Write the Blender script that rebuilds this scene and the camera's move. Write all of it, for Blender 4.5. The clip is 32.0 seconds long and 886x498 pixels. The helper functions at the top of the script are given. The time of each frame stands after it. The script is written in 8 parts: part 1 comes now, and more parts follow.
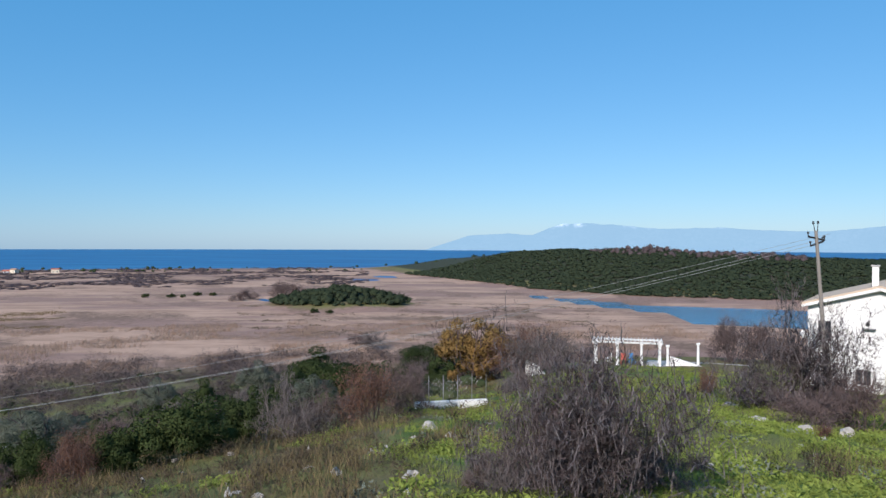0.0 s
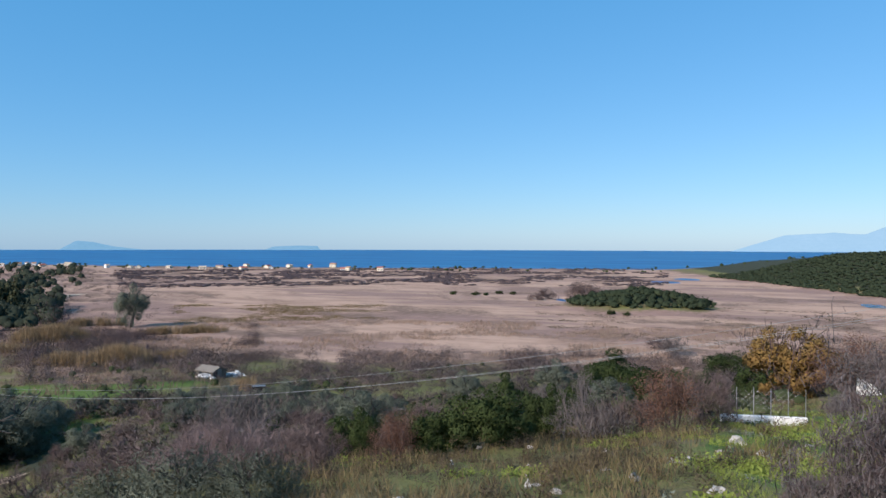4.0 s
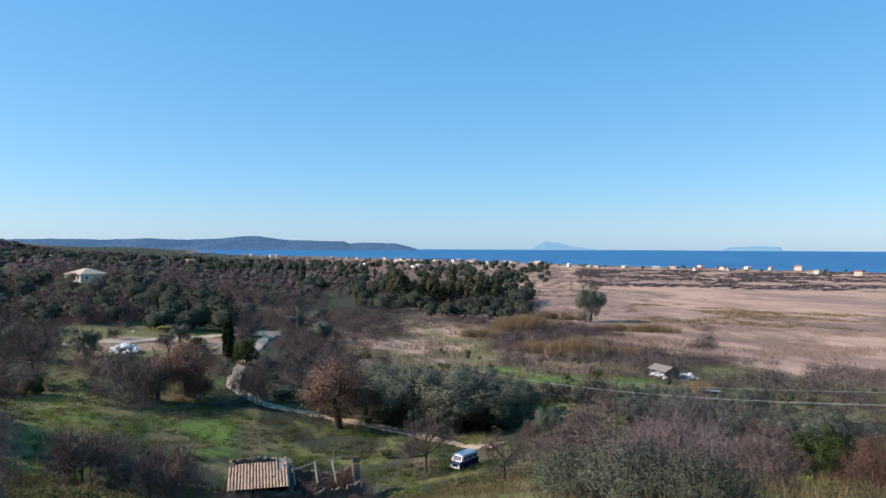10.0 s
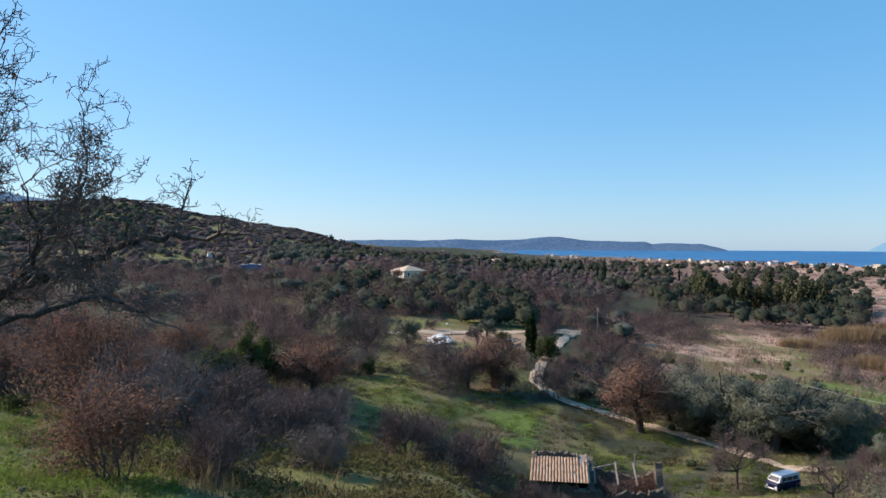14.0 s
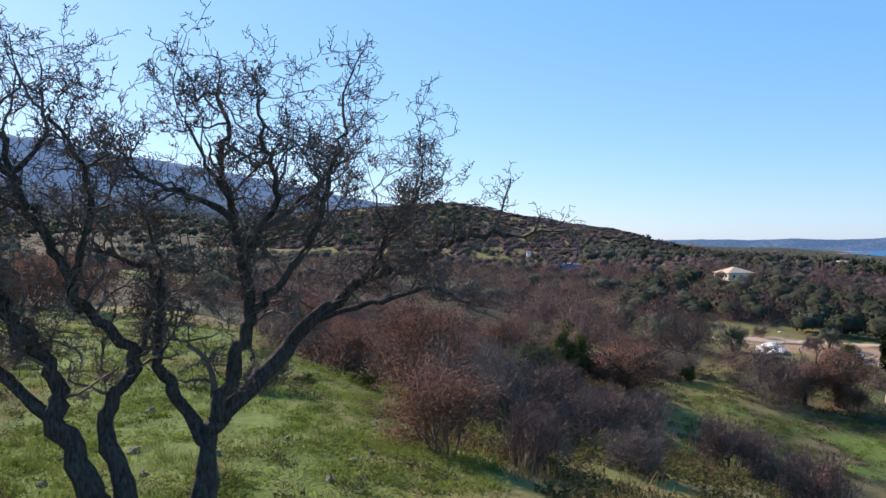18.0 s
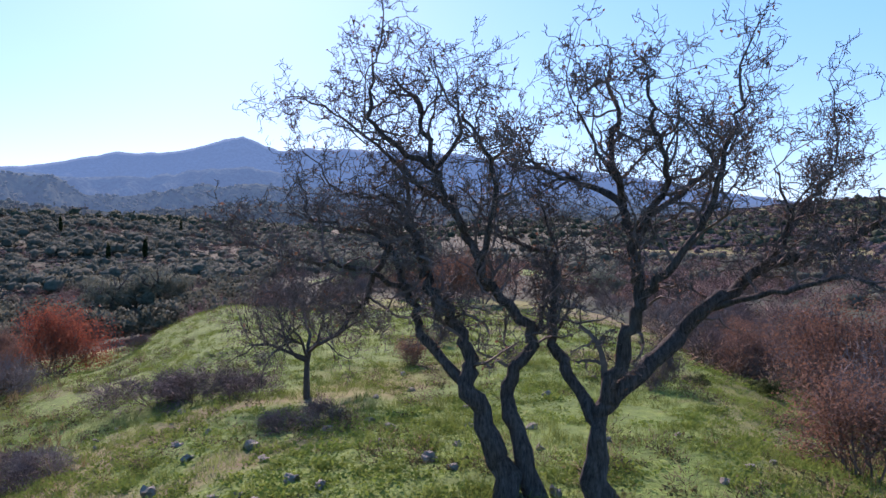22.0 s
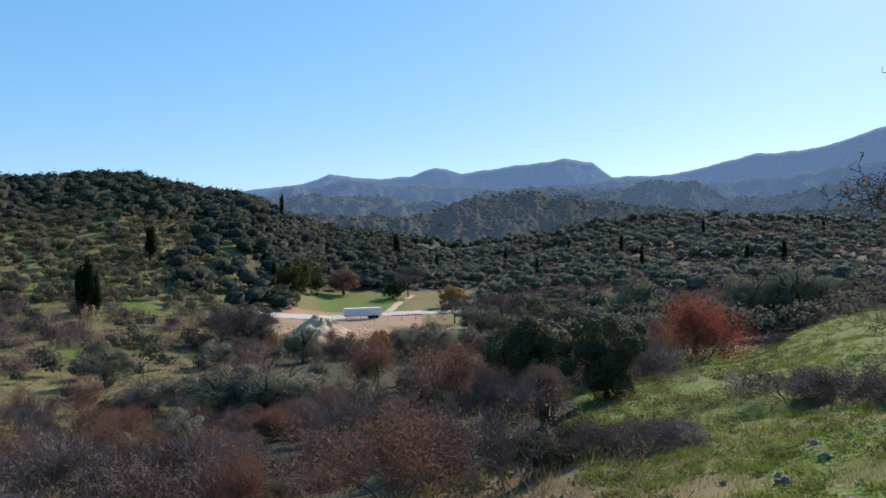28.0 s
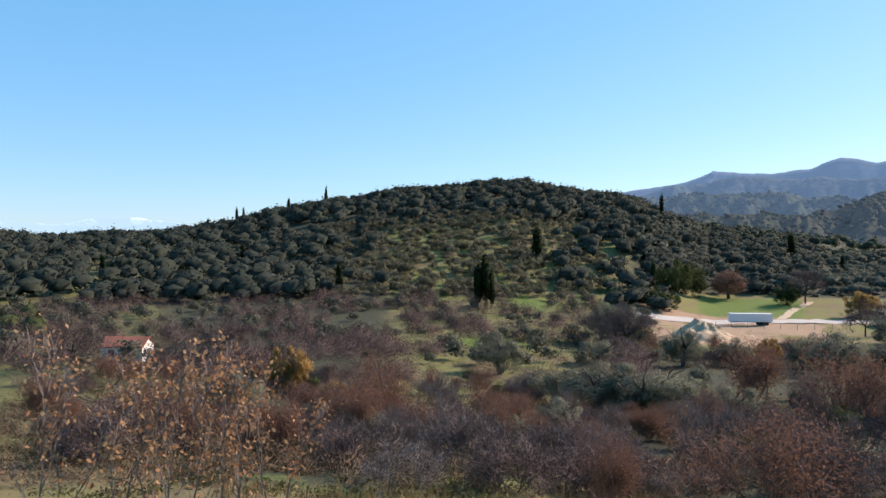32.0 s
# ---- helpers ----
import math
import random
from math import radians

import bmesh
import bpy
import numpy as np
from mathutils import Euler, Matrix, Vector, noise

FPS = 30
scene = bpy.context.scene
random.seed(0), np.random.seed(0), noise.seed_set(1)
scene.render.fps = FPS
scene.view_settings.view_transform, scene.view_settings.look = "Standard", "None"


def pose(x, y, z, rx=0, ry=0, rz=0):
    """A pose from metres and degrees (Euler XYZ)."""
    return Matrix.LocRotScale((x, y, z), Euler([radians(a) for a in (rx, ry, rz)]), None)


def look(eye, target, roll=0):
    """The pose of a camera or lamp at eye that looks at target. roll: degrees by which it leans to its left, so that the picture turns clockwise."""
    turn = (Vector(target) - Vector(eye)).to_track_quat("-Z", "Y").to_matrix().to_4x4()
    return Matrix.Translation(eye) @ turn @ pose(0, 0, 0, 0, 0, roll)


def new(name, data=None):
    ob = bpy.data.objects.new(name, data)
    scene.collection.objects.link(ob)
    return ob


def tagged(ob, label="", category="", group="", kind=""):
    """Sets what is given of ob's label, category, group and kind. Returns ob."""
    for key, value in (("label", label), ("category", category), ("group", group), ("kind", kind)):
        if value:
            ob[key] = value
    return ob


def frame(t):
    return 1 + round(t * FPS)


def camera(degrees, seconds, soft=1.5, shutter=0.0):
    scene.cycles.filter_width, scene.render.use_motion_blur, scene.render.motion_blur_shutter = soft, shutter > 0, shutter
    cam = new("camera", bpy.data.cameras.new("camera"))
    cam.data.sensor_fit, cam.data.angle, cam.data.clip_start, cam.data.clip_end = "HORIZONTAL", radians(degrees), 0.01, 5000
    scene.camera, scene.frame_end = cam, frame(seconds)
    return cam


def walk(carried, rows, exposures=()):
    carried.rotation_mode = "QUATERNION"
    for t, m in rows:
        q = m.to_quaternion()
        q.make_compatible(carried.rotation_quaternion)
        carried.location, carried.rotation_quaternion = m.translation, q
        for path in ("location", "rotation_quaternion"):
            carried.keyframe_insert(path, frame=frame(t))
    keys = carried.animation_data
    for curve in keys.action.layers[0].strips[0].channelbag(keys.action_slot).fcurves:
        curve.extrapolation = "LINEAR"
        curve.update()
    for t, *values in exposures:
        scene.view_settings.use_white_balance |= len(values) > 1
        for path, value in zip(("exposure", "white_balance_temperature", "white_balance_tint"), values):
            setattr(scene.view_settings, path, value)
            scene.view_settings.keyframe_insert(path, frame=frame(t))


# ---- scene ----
cam = camera(63.57, 32.0)
EYE = 36.0  # height of the hovering camera over the sea
ROWS = [  # seconds, east, north, up from the eye, yaw, pitch, roll
    (0.0, -0.00, 0.00, 0.00, -0.00, -0.34, -0.21),
    (0.5, -0.00, 0.05, 0.01, 2.89, -0.35, -0.20),
    (1.0, -0.00, 0.09, 0.01, 5.79, -0.35, -0.19),
    (1.5, -0.01, 0.11, 0.01, 8.67, -0.35, -0.18),
    (2.0, -0.02, 0.12, 0.01, 11.60, -0.35, -0.17),
    (2.5, -0.03, 0.11, 0.01, 14.56, -0.34, -0.17),
    (3.0, -0.04, 0.08, 0.00, 17.53, -0.34, -0.17),
    (3.5, -0.05, 0.05, -0.01, 20.49, -0.34, -0.16),
    (5.5, 0.08, -0.16, -0.04, 32.33, -0.33, -0.19),
    (6.0, 0.07, -0.15, -0.04, 35.32, -0.34, -0.21),
    (6.5, 0.05, -0.12, -0.04, 38.28, -0.35, -0.22),
    (7.0, 0.03, -0.10, -0.04, 41.20, -0.36, -0.21),
    (7.5, 0.01, -0.10, -0.05, 43.92, -0.37, -0.20),
    (8.0, 0.01, -0.11, -0.06, 46.86, -0.37, -0.20),
    (8.5, 0.04, -0.13, -0.08, 49.83, -0.38, -0.19),
    (9.0, 0.09, -0.15, -0.09, 52.78, -0.38, -0.19),
    (9.5, 0.15, -0.19, -0.10, 55.73, -0.38, -0.18),
    (10.0, 0.21, -0.22, -0.11, 58.64, -0.38, -0.17),
    (10.5, 0.24, -0.26, -0.12, 61.62, -0.38, -0.16),
    (11.0, 0.25, -0.28, -0.14, 64.58, -0.38, -0.16),
    (11.5, 0.24, -0.29, -0.17, 67.53, -0.39, -0.17),
    (12.0, 0.24, -0.30, -0.21, 70.52, -0.40, -0.18),
    (12.5, 0.24, -0.30, -0.24, 73.49, -0.40, -0.19),
    (13.0, 0.25, -0.29, -0.28, 76.48, -0.41, -0.20),
    (13.5, 0.27, -0.29, -0.30, 79.43, -0.41, -0.20),
    (14.0, 0.28, -0.30, -0.31, 82.38, -0.41, -0.20),
    (14.5, 0.29, -0.30, -0.32, 85.36, -0.42, -0.19),
    (16.5, 0.36, -0.30, -0.31, 97.35, -0.42, 0.01),
    (17.0, 0.37, -0.28, -0.32, 100.54, -0.45, -0.06),
    (17.5, 0.37, -0.26, -0.34, 103.85, -0.47, -0.11),
    (18.0, 0.37, -0.25, -0.36, 107.29, -0.49, -0.15),
    (18.5, 0.36, -0.25, -0.39, 110.81, -0.50, -0.14),
    (19.0, 0.34, -0.25, -0.42, 114.49, -0.49, -0.11),
    (19.5, 0.33, -0.25, -0.46, 118.24, -0.46, -0.05),
    (20.0, 0.33, -0.26, -0.50, 122.05, -0.43, 0.00),
    (20.5, 0.34, -0.26, -0.53, 125.85, -0.40, 0.03),
    (21.0, 0.35, -0.26, -0.55, 129.78, -0.38, 0.03),
    (21.5, 0.35, -0.26, -0.57, 133.76, -0.38, 0.01),
    (22.0, 0.34, -0.26, -0.59, 137.82, -0.38, 0.01),
    (22.5, 0.33, -0.26, -0.62, 141.85, -0.38, 0.02),
    (23.0, 0.32, -0.26, -0.64, 145.85, -0.37, 0.02),
    (23.5, 0.31, -0.27, -0.67, 149.83, -0.36, 0.01),
    (24.0, 0.30, -0.29, -0.69, 153.88, -0.35, -0.00),
    (24.5, 0.30, -0.29, -0.72, 157.88, -0.34, -0.01),
    (25.0, 0.31, -0.27, -0.73, 161.92, -0.32, -0.02),
    (25.5, 0.32, -0.24, -0.75, 165.90, -0.29, -0.02),
    (27.5, 0.34, -0.18, -0.86, 182.00, -0.35, -0.25),
    (28.0, 0.33, -0.15, -0.88, 185.96, -0.36, -0.18),
    (28.5, 0.33, -0.11, -0.89, 189.98, -0.38, -0.13),
    (29.0, 0.32, -0.05, -0.91, 193.84, -0.38, -0.10),
    (29.5, 0.32, 0.02, -0.94, 197.44, -0.38, -0.09),
    (30.0, 0.30, 0.10, -0.96, 200.74, -0.38, -0.11),
    (30.5, 0.26, 0.17, -0.98, 204.08, -0.38, -0.13),
    (31.0, 0.20, 0.23, -1.00, 207.78, -0.37, -0.14),
    (31.5, 0.10, 0.26, -1.01, 211.80, -0.36, -0.13),
    (32.0, -0.02, 0.29, -1.01, 215.69, -0.35, -0.09),
]
walk(cam, [(t, pose(x, y, EYE + z, 90 + pitch, roll, yaw)) for t, x, y, z, yaw, pitch, roll in ROWS],
     exposures=((0.0, 0.08, 6600, 11), (6.0, 0.32, 6950, 13), (13.0, 0.46, 7450, 15), (17.0, 0.58, 7900, 24), (19.8, 0.84, 7600, 35), (20.4, 0.9, 7500, 45), (21.3, 0.9, 7500, 48), (22.0, 0.86, 7300, 37), (23.0, 0.8, 7300, 34), (25.0, 0.6, 7450, 30), (26.6, 0.5, 7500, 27), (27.5, 0.56, 7600, 38), (28.0, 0.48, 7800, 20), (31.0, 0.74, 8300, 21)))

# ---- world and sun ----
SUN_AZ, SUN_EL = 153.0, 31.0   # bearing, counted leftwards from the first view, and height, in degrees
world = bpy.data.worlds.new("sky")
scene.world = world
world.use_nodes = True
wn = world.node_tree.nodes
wn.clear()
sky = wn.new("ShaderNodeTexSky")
sky.sky_type, sky.sun_disc = "NISHITA", False
sky.sun_elevation = radians(SUN_EL)
sky.sun_rotation = radians(-SUN_AZ)
sky.altitude, sky.air_density, sky.dust_density, sky.ozone_density = 50, 1.0, 0.24, 4.2
bg = wn.new("ShaderNodeBackground")
bg.inputs["Strength"].default_value = 0.15
wout = wn.new("ShaderNodeOutputWorld")
clear = wn.new("ShaderNodeMix")   # the even blue of clear winter air over the sky's own gradient
clear.data_type = "RGBA"
clear.inputs[0].default_value = 0.57
clear.inputs[7].default_value = (0.0, 2.0, 4.65, 1)
world.node_tree.links.new(sky.outputs["Color"], clear.inputs[6])
world.node_tree.links.new(clear.outputs[2], bg.inputs["Color"])
world.node_tree.links.new(bg.outputs["Background"], wout.inputs["Surface"])
sun = new("sun", bpy.data.lights.new("sun", "SUN"))
sun.data.energy, sun.data.angle, sun.data.color = 5.0, radians(0.5), (1.0, 0.935, 0.915)
sun.matrix_world = look((0, 0, 200), (200 * math.sin(radians(SUN_AZ)) * math.cos(radians(SUN_EL)), -200 * math.cos(radians(SUN_AZ)) * math.cos(radians(SUN_EL)), 200 - 200 * math.sin(radians(SUN_EL))))
tagged(sun, "low warm winter sun", "sun")


# ---- materials ----
def nodes_of(name, rough=0.9, metal=0.0, spec=0.2):
    m = bpy.data.materials.new(name)
    m.use_nodes = True
    nt = m.node_tree
    b = nt.nodes["Principled BSDF"]
    b.inputs["Roughness"].default_value, b.inputs["Metallic"].default_value = rough, metal
    b.inputs["Specular IOR Level"].default_value = spec
    return m, nt, b


def noise_tex(nt, scale, detail=4, space="Object", stretch=(1, 1, 1), rough=0.6):
    co = nt.nodes.new("ShaderNodeTexCoord")
    mp = nt.nodes.new("ShaderNodeMapping")
    mp.inputs["Scale"].default_value = stretch
    n = nt.nodes.new("ShaderNodeTexNoise")
    n.inputs["Scale"].default_value, n.inputs["Detail"].default_value, n.inputs["Roughness"].default_value = scale, detail, rough
    nt.links.new(co.outputs[space], mp.inputs["Vector"])
    nt.links.new(mp.outputs["Vector"], n.inputs["Vector"])
    return n.outputs["Fac"]


def ramp(nt, fac, *stops):
    r = nt.nodes.new("ShaderNodeValToRGB")
    e = r.color_ramp.elements
    while len(e) < len(stops):
        e.new(0.5)
    for el, (p, c) in zip(e, stops):
        el.position, el.color = p, (*c, 1)
    nt.links.new(fac, r.inputs["Fac"])
    return r.outputs["Color"]


def mix(nt, fac, a, b, mode="MIX"):
    n = nt.nodes.new("ShaderNodeMix")
    n.data_type, n.blend_type = "RGBA", mode
    for sock, v in ((n.inputs[0], fac), (n.inputs[6], a), (n.inputs[7], b)):
        if isinstance(v, bpy.types.NodeSocket):
            nt.links.new(v, sock)
        elif isinstance(v, (int, float)):
            sock.default_value = v
        else:
            sock.default_value = (*v, 1)
    return n.outputs[2]


def bump(nt, b, fac, strength=0.4, dist=0.02):
    n = nt.nodes.new("ShaderNodeBump")
    n.inputs["Strength"].default_value, n.inputs["Distance"].default_value = strength, dist
    nt.links.new(fac, n.inputs["Height"])
    nt.links.new(n.outputs["Normal"], b.inputs["Normal"])


def plain(name, a, b, scale=3.0, rough=0.85, metal=0.0, spec=0.2, relief=0.3, dist=0.01, stretch=(1, 1, 1)):
    """A surface of two near colours, mottled at two scales, with fine relief."""
    m, nt, bs = nodes_of(name, rough, metal, spec)
    n1 = noise_tex(nt, scale, 5, stretch=stretch)
    n2 = noise_tex(nt, scale * 9, 3, stretch=stretch)
    c = mix(nt, n2, ramp(nt, n1, (0.3, a), (0.7, b)), tuple(0.5 * (p + q) * 0.8 for p, q in zip(a, b)))
    nt.links.new(c, bs.inputs["Base Color"])
    bump(nt, bs, n2, relief, dist)
    return m


def leaf_mat(name, a, b, c, attr=False, through_light=0.3, rough=0.6):
    """Leaves: colour varies from tree to tree and from leaf to leaf, and light shines through."""
    m, nt, bs = nodes_of(name, 0.9 if attr else 0.8, 0.0, 0.03)
    if attr:
        v = nt.nodes.new("ShaderNodeAttribute")
        v.attribute_name = "vary"
        per = v.outputs["Fac"]
    else:
        per = nt.nodes.new("ShaderNodeObjectInfo").outputs["Random"]
    isl = nt.nodes.new("ShaderNodeNewGeometry").outputs["Random Per Island"]
    col = mix(nt, isl, ramp(nt, per, (0.0, a), (1.0, b)), c)
    if attr:
        col = mix(nt, ramp(nt, noise_tex(nt, 0.9, 4), (0.36, (0, 0, 0)), (0.62, (1, 1, 1))), tuple(0.72 * v for v in c), col)
        bump(nt, bs, noise_tex(nt, 1.4, 3), 0.35, 0.4)
    nt.links.new(col, bs.inputs["Base Color"])
    tr = nt.nodes.new("ShaderNodeBsdfTranslucent")
    nt.links.new(col, tr.inputs["Color"])
    mx = nt.nodes.new("ShaderNodeMixShader")
    mx.inputs["Fac"].default_value = through_light
    out = nt.nodes["Material Output"]
    nt.links.new(bs.outputs["BSDF"], mx.inputs[1])
    nt.links.new(tr.outputs["BSDF"], mx.inputs[2])
    nt.links.new(mx.outputs["Shader"], out.inputs["Surface"])
    return m


def terrain_mat():
    m, nt, bs = nodes_of("land", 0.95, 0, 0.1)
    z = nt.nodes.new("ShaderNodeAttribute")
    z.attribute_name = "zone"
    sp = nt.nodes.new("ShaderNodeSeparateColor")
    nt.links.new(z.outputs["Color"], sp.inputs["Color"])
    big, mid, fine = noise_tex(nt, 0.02, 5), noise_tex(nt, 0.35, 6), noise_tex(nt, 6.0, 5)
    streak = noise_tex(nt, 0.014, 8, stretch=(1, 3.2, 1), rough=0.72)
    patch = noise_tex(nt, 0.09, 5)
    dry0 = mix(nt, fine, ramp(nt, mid, (0.3, (0.12, 0.09, 0.055)), (0.5, (0.18, 0.145, 0.075)), (0.7, (0.15, 0.165, 0.055))), (0.14, 0.115, 0.065))
    dry = mix(nt, ramp(nt, patch, (0.42, (0, 0, 0)), (0.58, (1, 1, 1))), dry0, mix(nt, fine, (0.115, 0.13, 0.038), (0.19, 0.18, 0.07)))
    reed = mix(nt, mid, ramp(nt, streak, (0.36, (0.16, 0.1, 0.068)), (0.44, (0.34, 0.215, 0.158)), (0.54, (0.56, 0.375, 0.272)), (0.68, (0.38, 0.245, 0.175))), (0.42, 0.275, 0.193))
    band = noise_tex(nt, 0.0048, 6, stretch=(1, 2.6, 1), rough=0.65)
    reed = mix(nt, ramp(nt, band, (0.47, (0, 0, 0)), (0.56, (0.85, 0.85, 0.85))), reed, mix(nt, mid, (0.19, 0.12, 0.098), (0.32, 0.208, 0.17)))
    tuftn = noise_tex(nt, 1.7, 4)
    green = mix(nt, ramp(nt, fine, (0.35, (0, 0, 0)), (0.65, (1, 1, 1))), ramp(nt, tuftn, (0.3, (0.055, 0.092, 0.024)), (0.5, (0.11, 0.178, 0.04)), (0.62, (0.16, 0.222, 0.052)), (0.75, (0.15, 0.145, 0.07))), (0.082, 0.122, 0.034))
    soil = mix(nt, fine, ramp(nt, mid, (0.3, (0.26, 0.175, 0.115)), (0.7, (0.38, 0.265, 0.185))), (0.28, 0.195, 0.13))

    bm_ = nt.nodes.new("ShaderNodeMath")
    bm_.operation = "ADD"
    hm = nt.nodes.new("ShaderNodeMath")
    hm.operation = "MULTIPLY"
    hm.inputs[1].default_value = 0.45
    nt.links.new(tuftn, hm.inputs[0])
    hb = nt.nodes.new("ShaderNodeMath")
    hb.operation = "MULTIPLY"
    hb.inputs[1].default_value = 0.55
    nt.links.new(mid, hb.inputs[0])
    nt.links.new(hm.outputs[0], bm_.inputs[0])
    nt.links.new(hb.outputs[0], bm_.inputs[1])
    both = bm_.outputs[0]

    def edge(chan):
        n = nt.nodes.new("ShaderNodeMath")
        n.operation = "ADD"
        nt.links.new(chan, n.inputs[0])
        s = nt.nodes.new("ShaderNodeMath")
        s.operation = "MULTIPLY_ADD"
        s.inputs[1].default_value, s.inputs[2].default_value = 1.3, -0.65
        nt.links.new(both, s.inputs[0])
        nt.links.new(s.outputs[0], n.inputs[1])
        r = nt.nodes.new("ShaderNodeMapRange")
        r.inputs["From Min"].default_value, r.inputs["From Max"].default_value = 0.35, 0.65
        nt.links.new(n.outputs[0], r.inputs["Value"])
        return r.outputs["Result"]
    # dark leaf litter of the woods; on the terrace also painted shadow
    litter_and_shade = mix(nt, fine, ramp(nt, mid, (0.3, (0.036, 0.042, 0.027)), (0.7, (0.062, 0.068, 0.042))), (0.042, 0.048, 0.032))
    dry = mix(nt, edge(z.outputs["Alpha"]), dry, litter_and_shade)
    co = nt.nodes.new("ShaderNodeTexCoord")
    sz = nt.nodes.new("ShaderNodeSeparateXYZ")
    nt.links.new(co.outputs["Object"], sz.inputs["Vector"])
    low = nt.nodes.new("ShaderNodeMapRange")
    low.inputs["From Min"].default_value, low.inputs["From Max"].default_value = 3.2, 1.4
    nt.links.new(sz.outputs["Z"], low.inputs["Value"])
    sedge = mix(nt, fine, ramp(nt, mid, (0.3, (0.16, 0.1, 0.075)), (0.7, (0.26, 0.175, 0.13))), (0.19, 0.125, 0.09))
    dry = mix(nt, low.outputs["Result"], dry, sedge)
    c = mix(nt, edge(sp.outputs["Red"]), dry, reed)
    c = mix(nt, edge(sp.outputs["Green"]), c, green)
    c = mix(nt, edge(sp.outputs["Blue"]), c, soil)
    nt.links.new(c, bs.inputs["Base Color"])
    bump(nt, bs, fine, 0.8, 0.12)
    return m


def water_mat(name, deep, rough, scale):
    m, nt, bs = nodes_of(name, rough, 0.0, 0.25)
    n1 = noise_tex(nt, 0.003, 5, stretch=(1, 4, 1))
    nt.links.new(ramp(nt, n1, (0.35, deep), (0.65, (0.02, 0.16, 0.32))), bs.inputs["Base Color"])
    bump(nt, bs, noise_tex(nt, scale, 4), 0.5, 0.3)
    return m


LAND = terrain_mat()
SEA = water_mat("sea", (0.006, 0.07, 0.2), 0.45, 0.08)
LAGOON = water_mat("lagoon", (0.05, 0.13, 0.2), 0.12, 0.5)
OLIVE = leaf_mat("olive_leaf", (0.1, 0.116, 0.08), (0.15, 0.168, 0.122), (0.185, 0.2, 0.155), through_light=0.35)
GREEN = leaf_mat("lentisk_leaf", (0.036, 0.05, 0.021), (0.075, 0.098, 0.033), (0.052, 0.072, 0.028))
HOLM = leaf_mat("holm_leaf", (0.042, 0.054, 0.03), (0.075, 0.09, 0.05), (0.056, 0.07, 0.038), through_light=0.15)
DARK = leaf_mat("cypress_leaf", (0.018, 0.032, 0.012), (0.03, 0.045, 0.018), (0.02, 0.035, 0.015))
RUSSET = leaf_mat("dead_oak_leaf", (0.175, 0.092, 0.062), (0.25, 0.14, 0.098), (0.145, 0.078, 0.056), through_light=0.35)
OAKBROWN = leaf_mat("withered_oak_leaf", (0.155, 0.092, 0.07), (0.21, 0.13, 0.1), (0.185, 0.115, 0.088), through_light=0.3)
REDLEAF = leaf_mat("red_leaf", (0.27, 0.08, 0.05), (0.31, 0.11, 0.06), (0.19, 0.055, 0.035), through_light=0.4)
GOLD = leaf_mat("golden_leaf", (0.3, 0.195, 0.065), (0.41, 0.275, 0.1), (0.25, 0.15, 0.06), through_light=0.4)
TWIG = leaf_mat("bare_twig", (0.13, 0.092, 0.084), (0.185, 0.135, 0.122), (0.098, 0.073, 0.068), through_light=0.03, rough=0.9)
TWIGGREY = leaf_mat("grey_twig", (0.16, 0.135, 0.125), (0.2, 0.17, 0.155), (0.12, 0.1, 0.095), through_light=0.08, rough=0.9)
LILACTWIG = leaf_mat("lilac_twig", (0.25, 0.18, 0.168), (0.31, 0.228, 0.21), (0.2, 0.145, 0.135), through_light=0.2, rough=0.9)
THORN = leaf_mat("thorn_twig", (0.07, 0.048, 0.048), (0.14, 0.1, 0.098), (0.05, 0.036, 0.035), through_light=0.05, rough=0.9)
THORNBRANCH = leaf_mat("thorn_branch", (0.12, 0.1, 0.098), (0.24, 0.21, 0.2), (0.075, 0.06, 0.058), through_light=0.0, rough=0.85)
BARK = plain("oak_bark", (0.045, 0.038, 0.033), (0.11, 0.1, 0.09), 6, relief=1.0, dist=0.03, stretch=(1, 1, 0.35))


def bark_mat(name):
    """Deep-furrowed bark with grey lichen."""
    m, nt, bs = nodes_of(name, 0.95, 0, 0.1)
    furrow = noise_tex(nt, 26, 6, stretch=(1, 1, 0.22), rough=0.7)
    lichen = noise_tex(nt, 5, 5)
    c = ramp(nt, furrow, (0.34, (0.03, 0.026, 0.024)), (0.52, (0.075, 0.066, 0.062)), (0.72, (0.14, 0.126, 0.118)))
    c = mix(nt, ramp(nt, lichen, (0.56, (0, 0, 0)), (0.72, (0.6, 0.6, 0.6))), c, mix(nt, furrow, (0.07, 0.068, 0.06), (0.16, 0.155, 0.135)))
    nt.links.new(c, bs.inputs["Base Color"])
    bump(nt, bs, furrow, 1.0, 0.05)
    return m


OAKBARK = bark_mat("furrowed_bark")
WOODS = leaf_mat("wood_leaf", (0.045, 0.06, 0.026), (0.11, 0.125, 0.055), (0.07, 0.088, 0.04), attr=True)
HILLSCRUB = leaf_mat("hill_scrub_leaf", (0.032, 0.044, 0.026), (0.056, 0.07, 0.038), (0.042, 0.056, 0.032), attr=True, through_light=0.15)
GROVE = leaf_mat("grove_leaf", (0.078, 0.09, 0.068), (0.155, 0.168, 0.13), (0.112, 0.125, 0.097), attr=True, through_light=0.38)
HILLWOOD = leaf_mat("hill_olive_leaf", (0.032, 0.041, 0.033), (0.068, 0.079, 0.062), (0.047, 0.058, 0.046), attr=True, through_light=0.2)
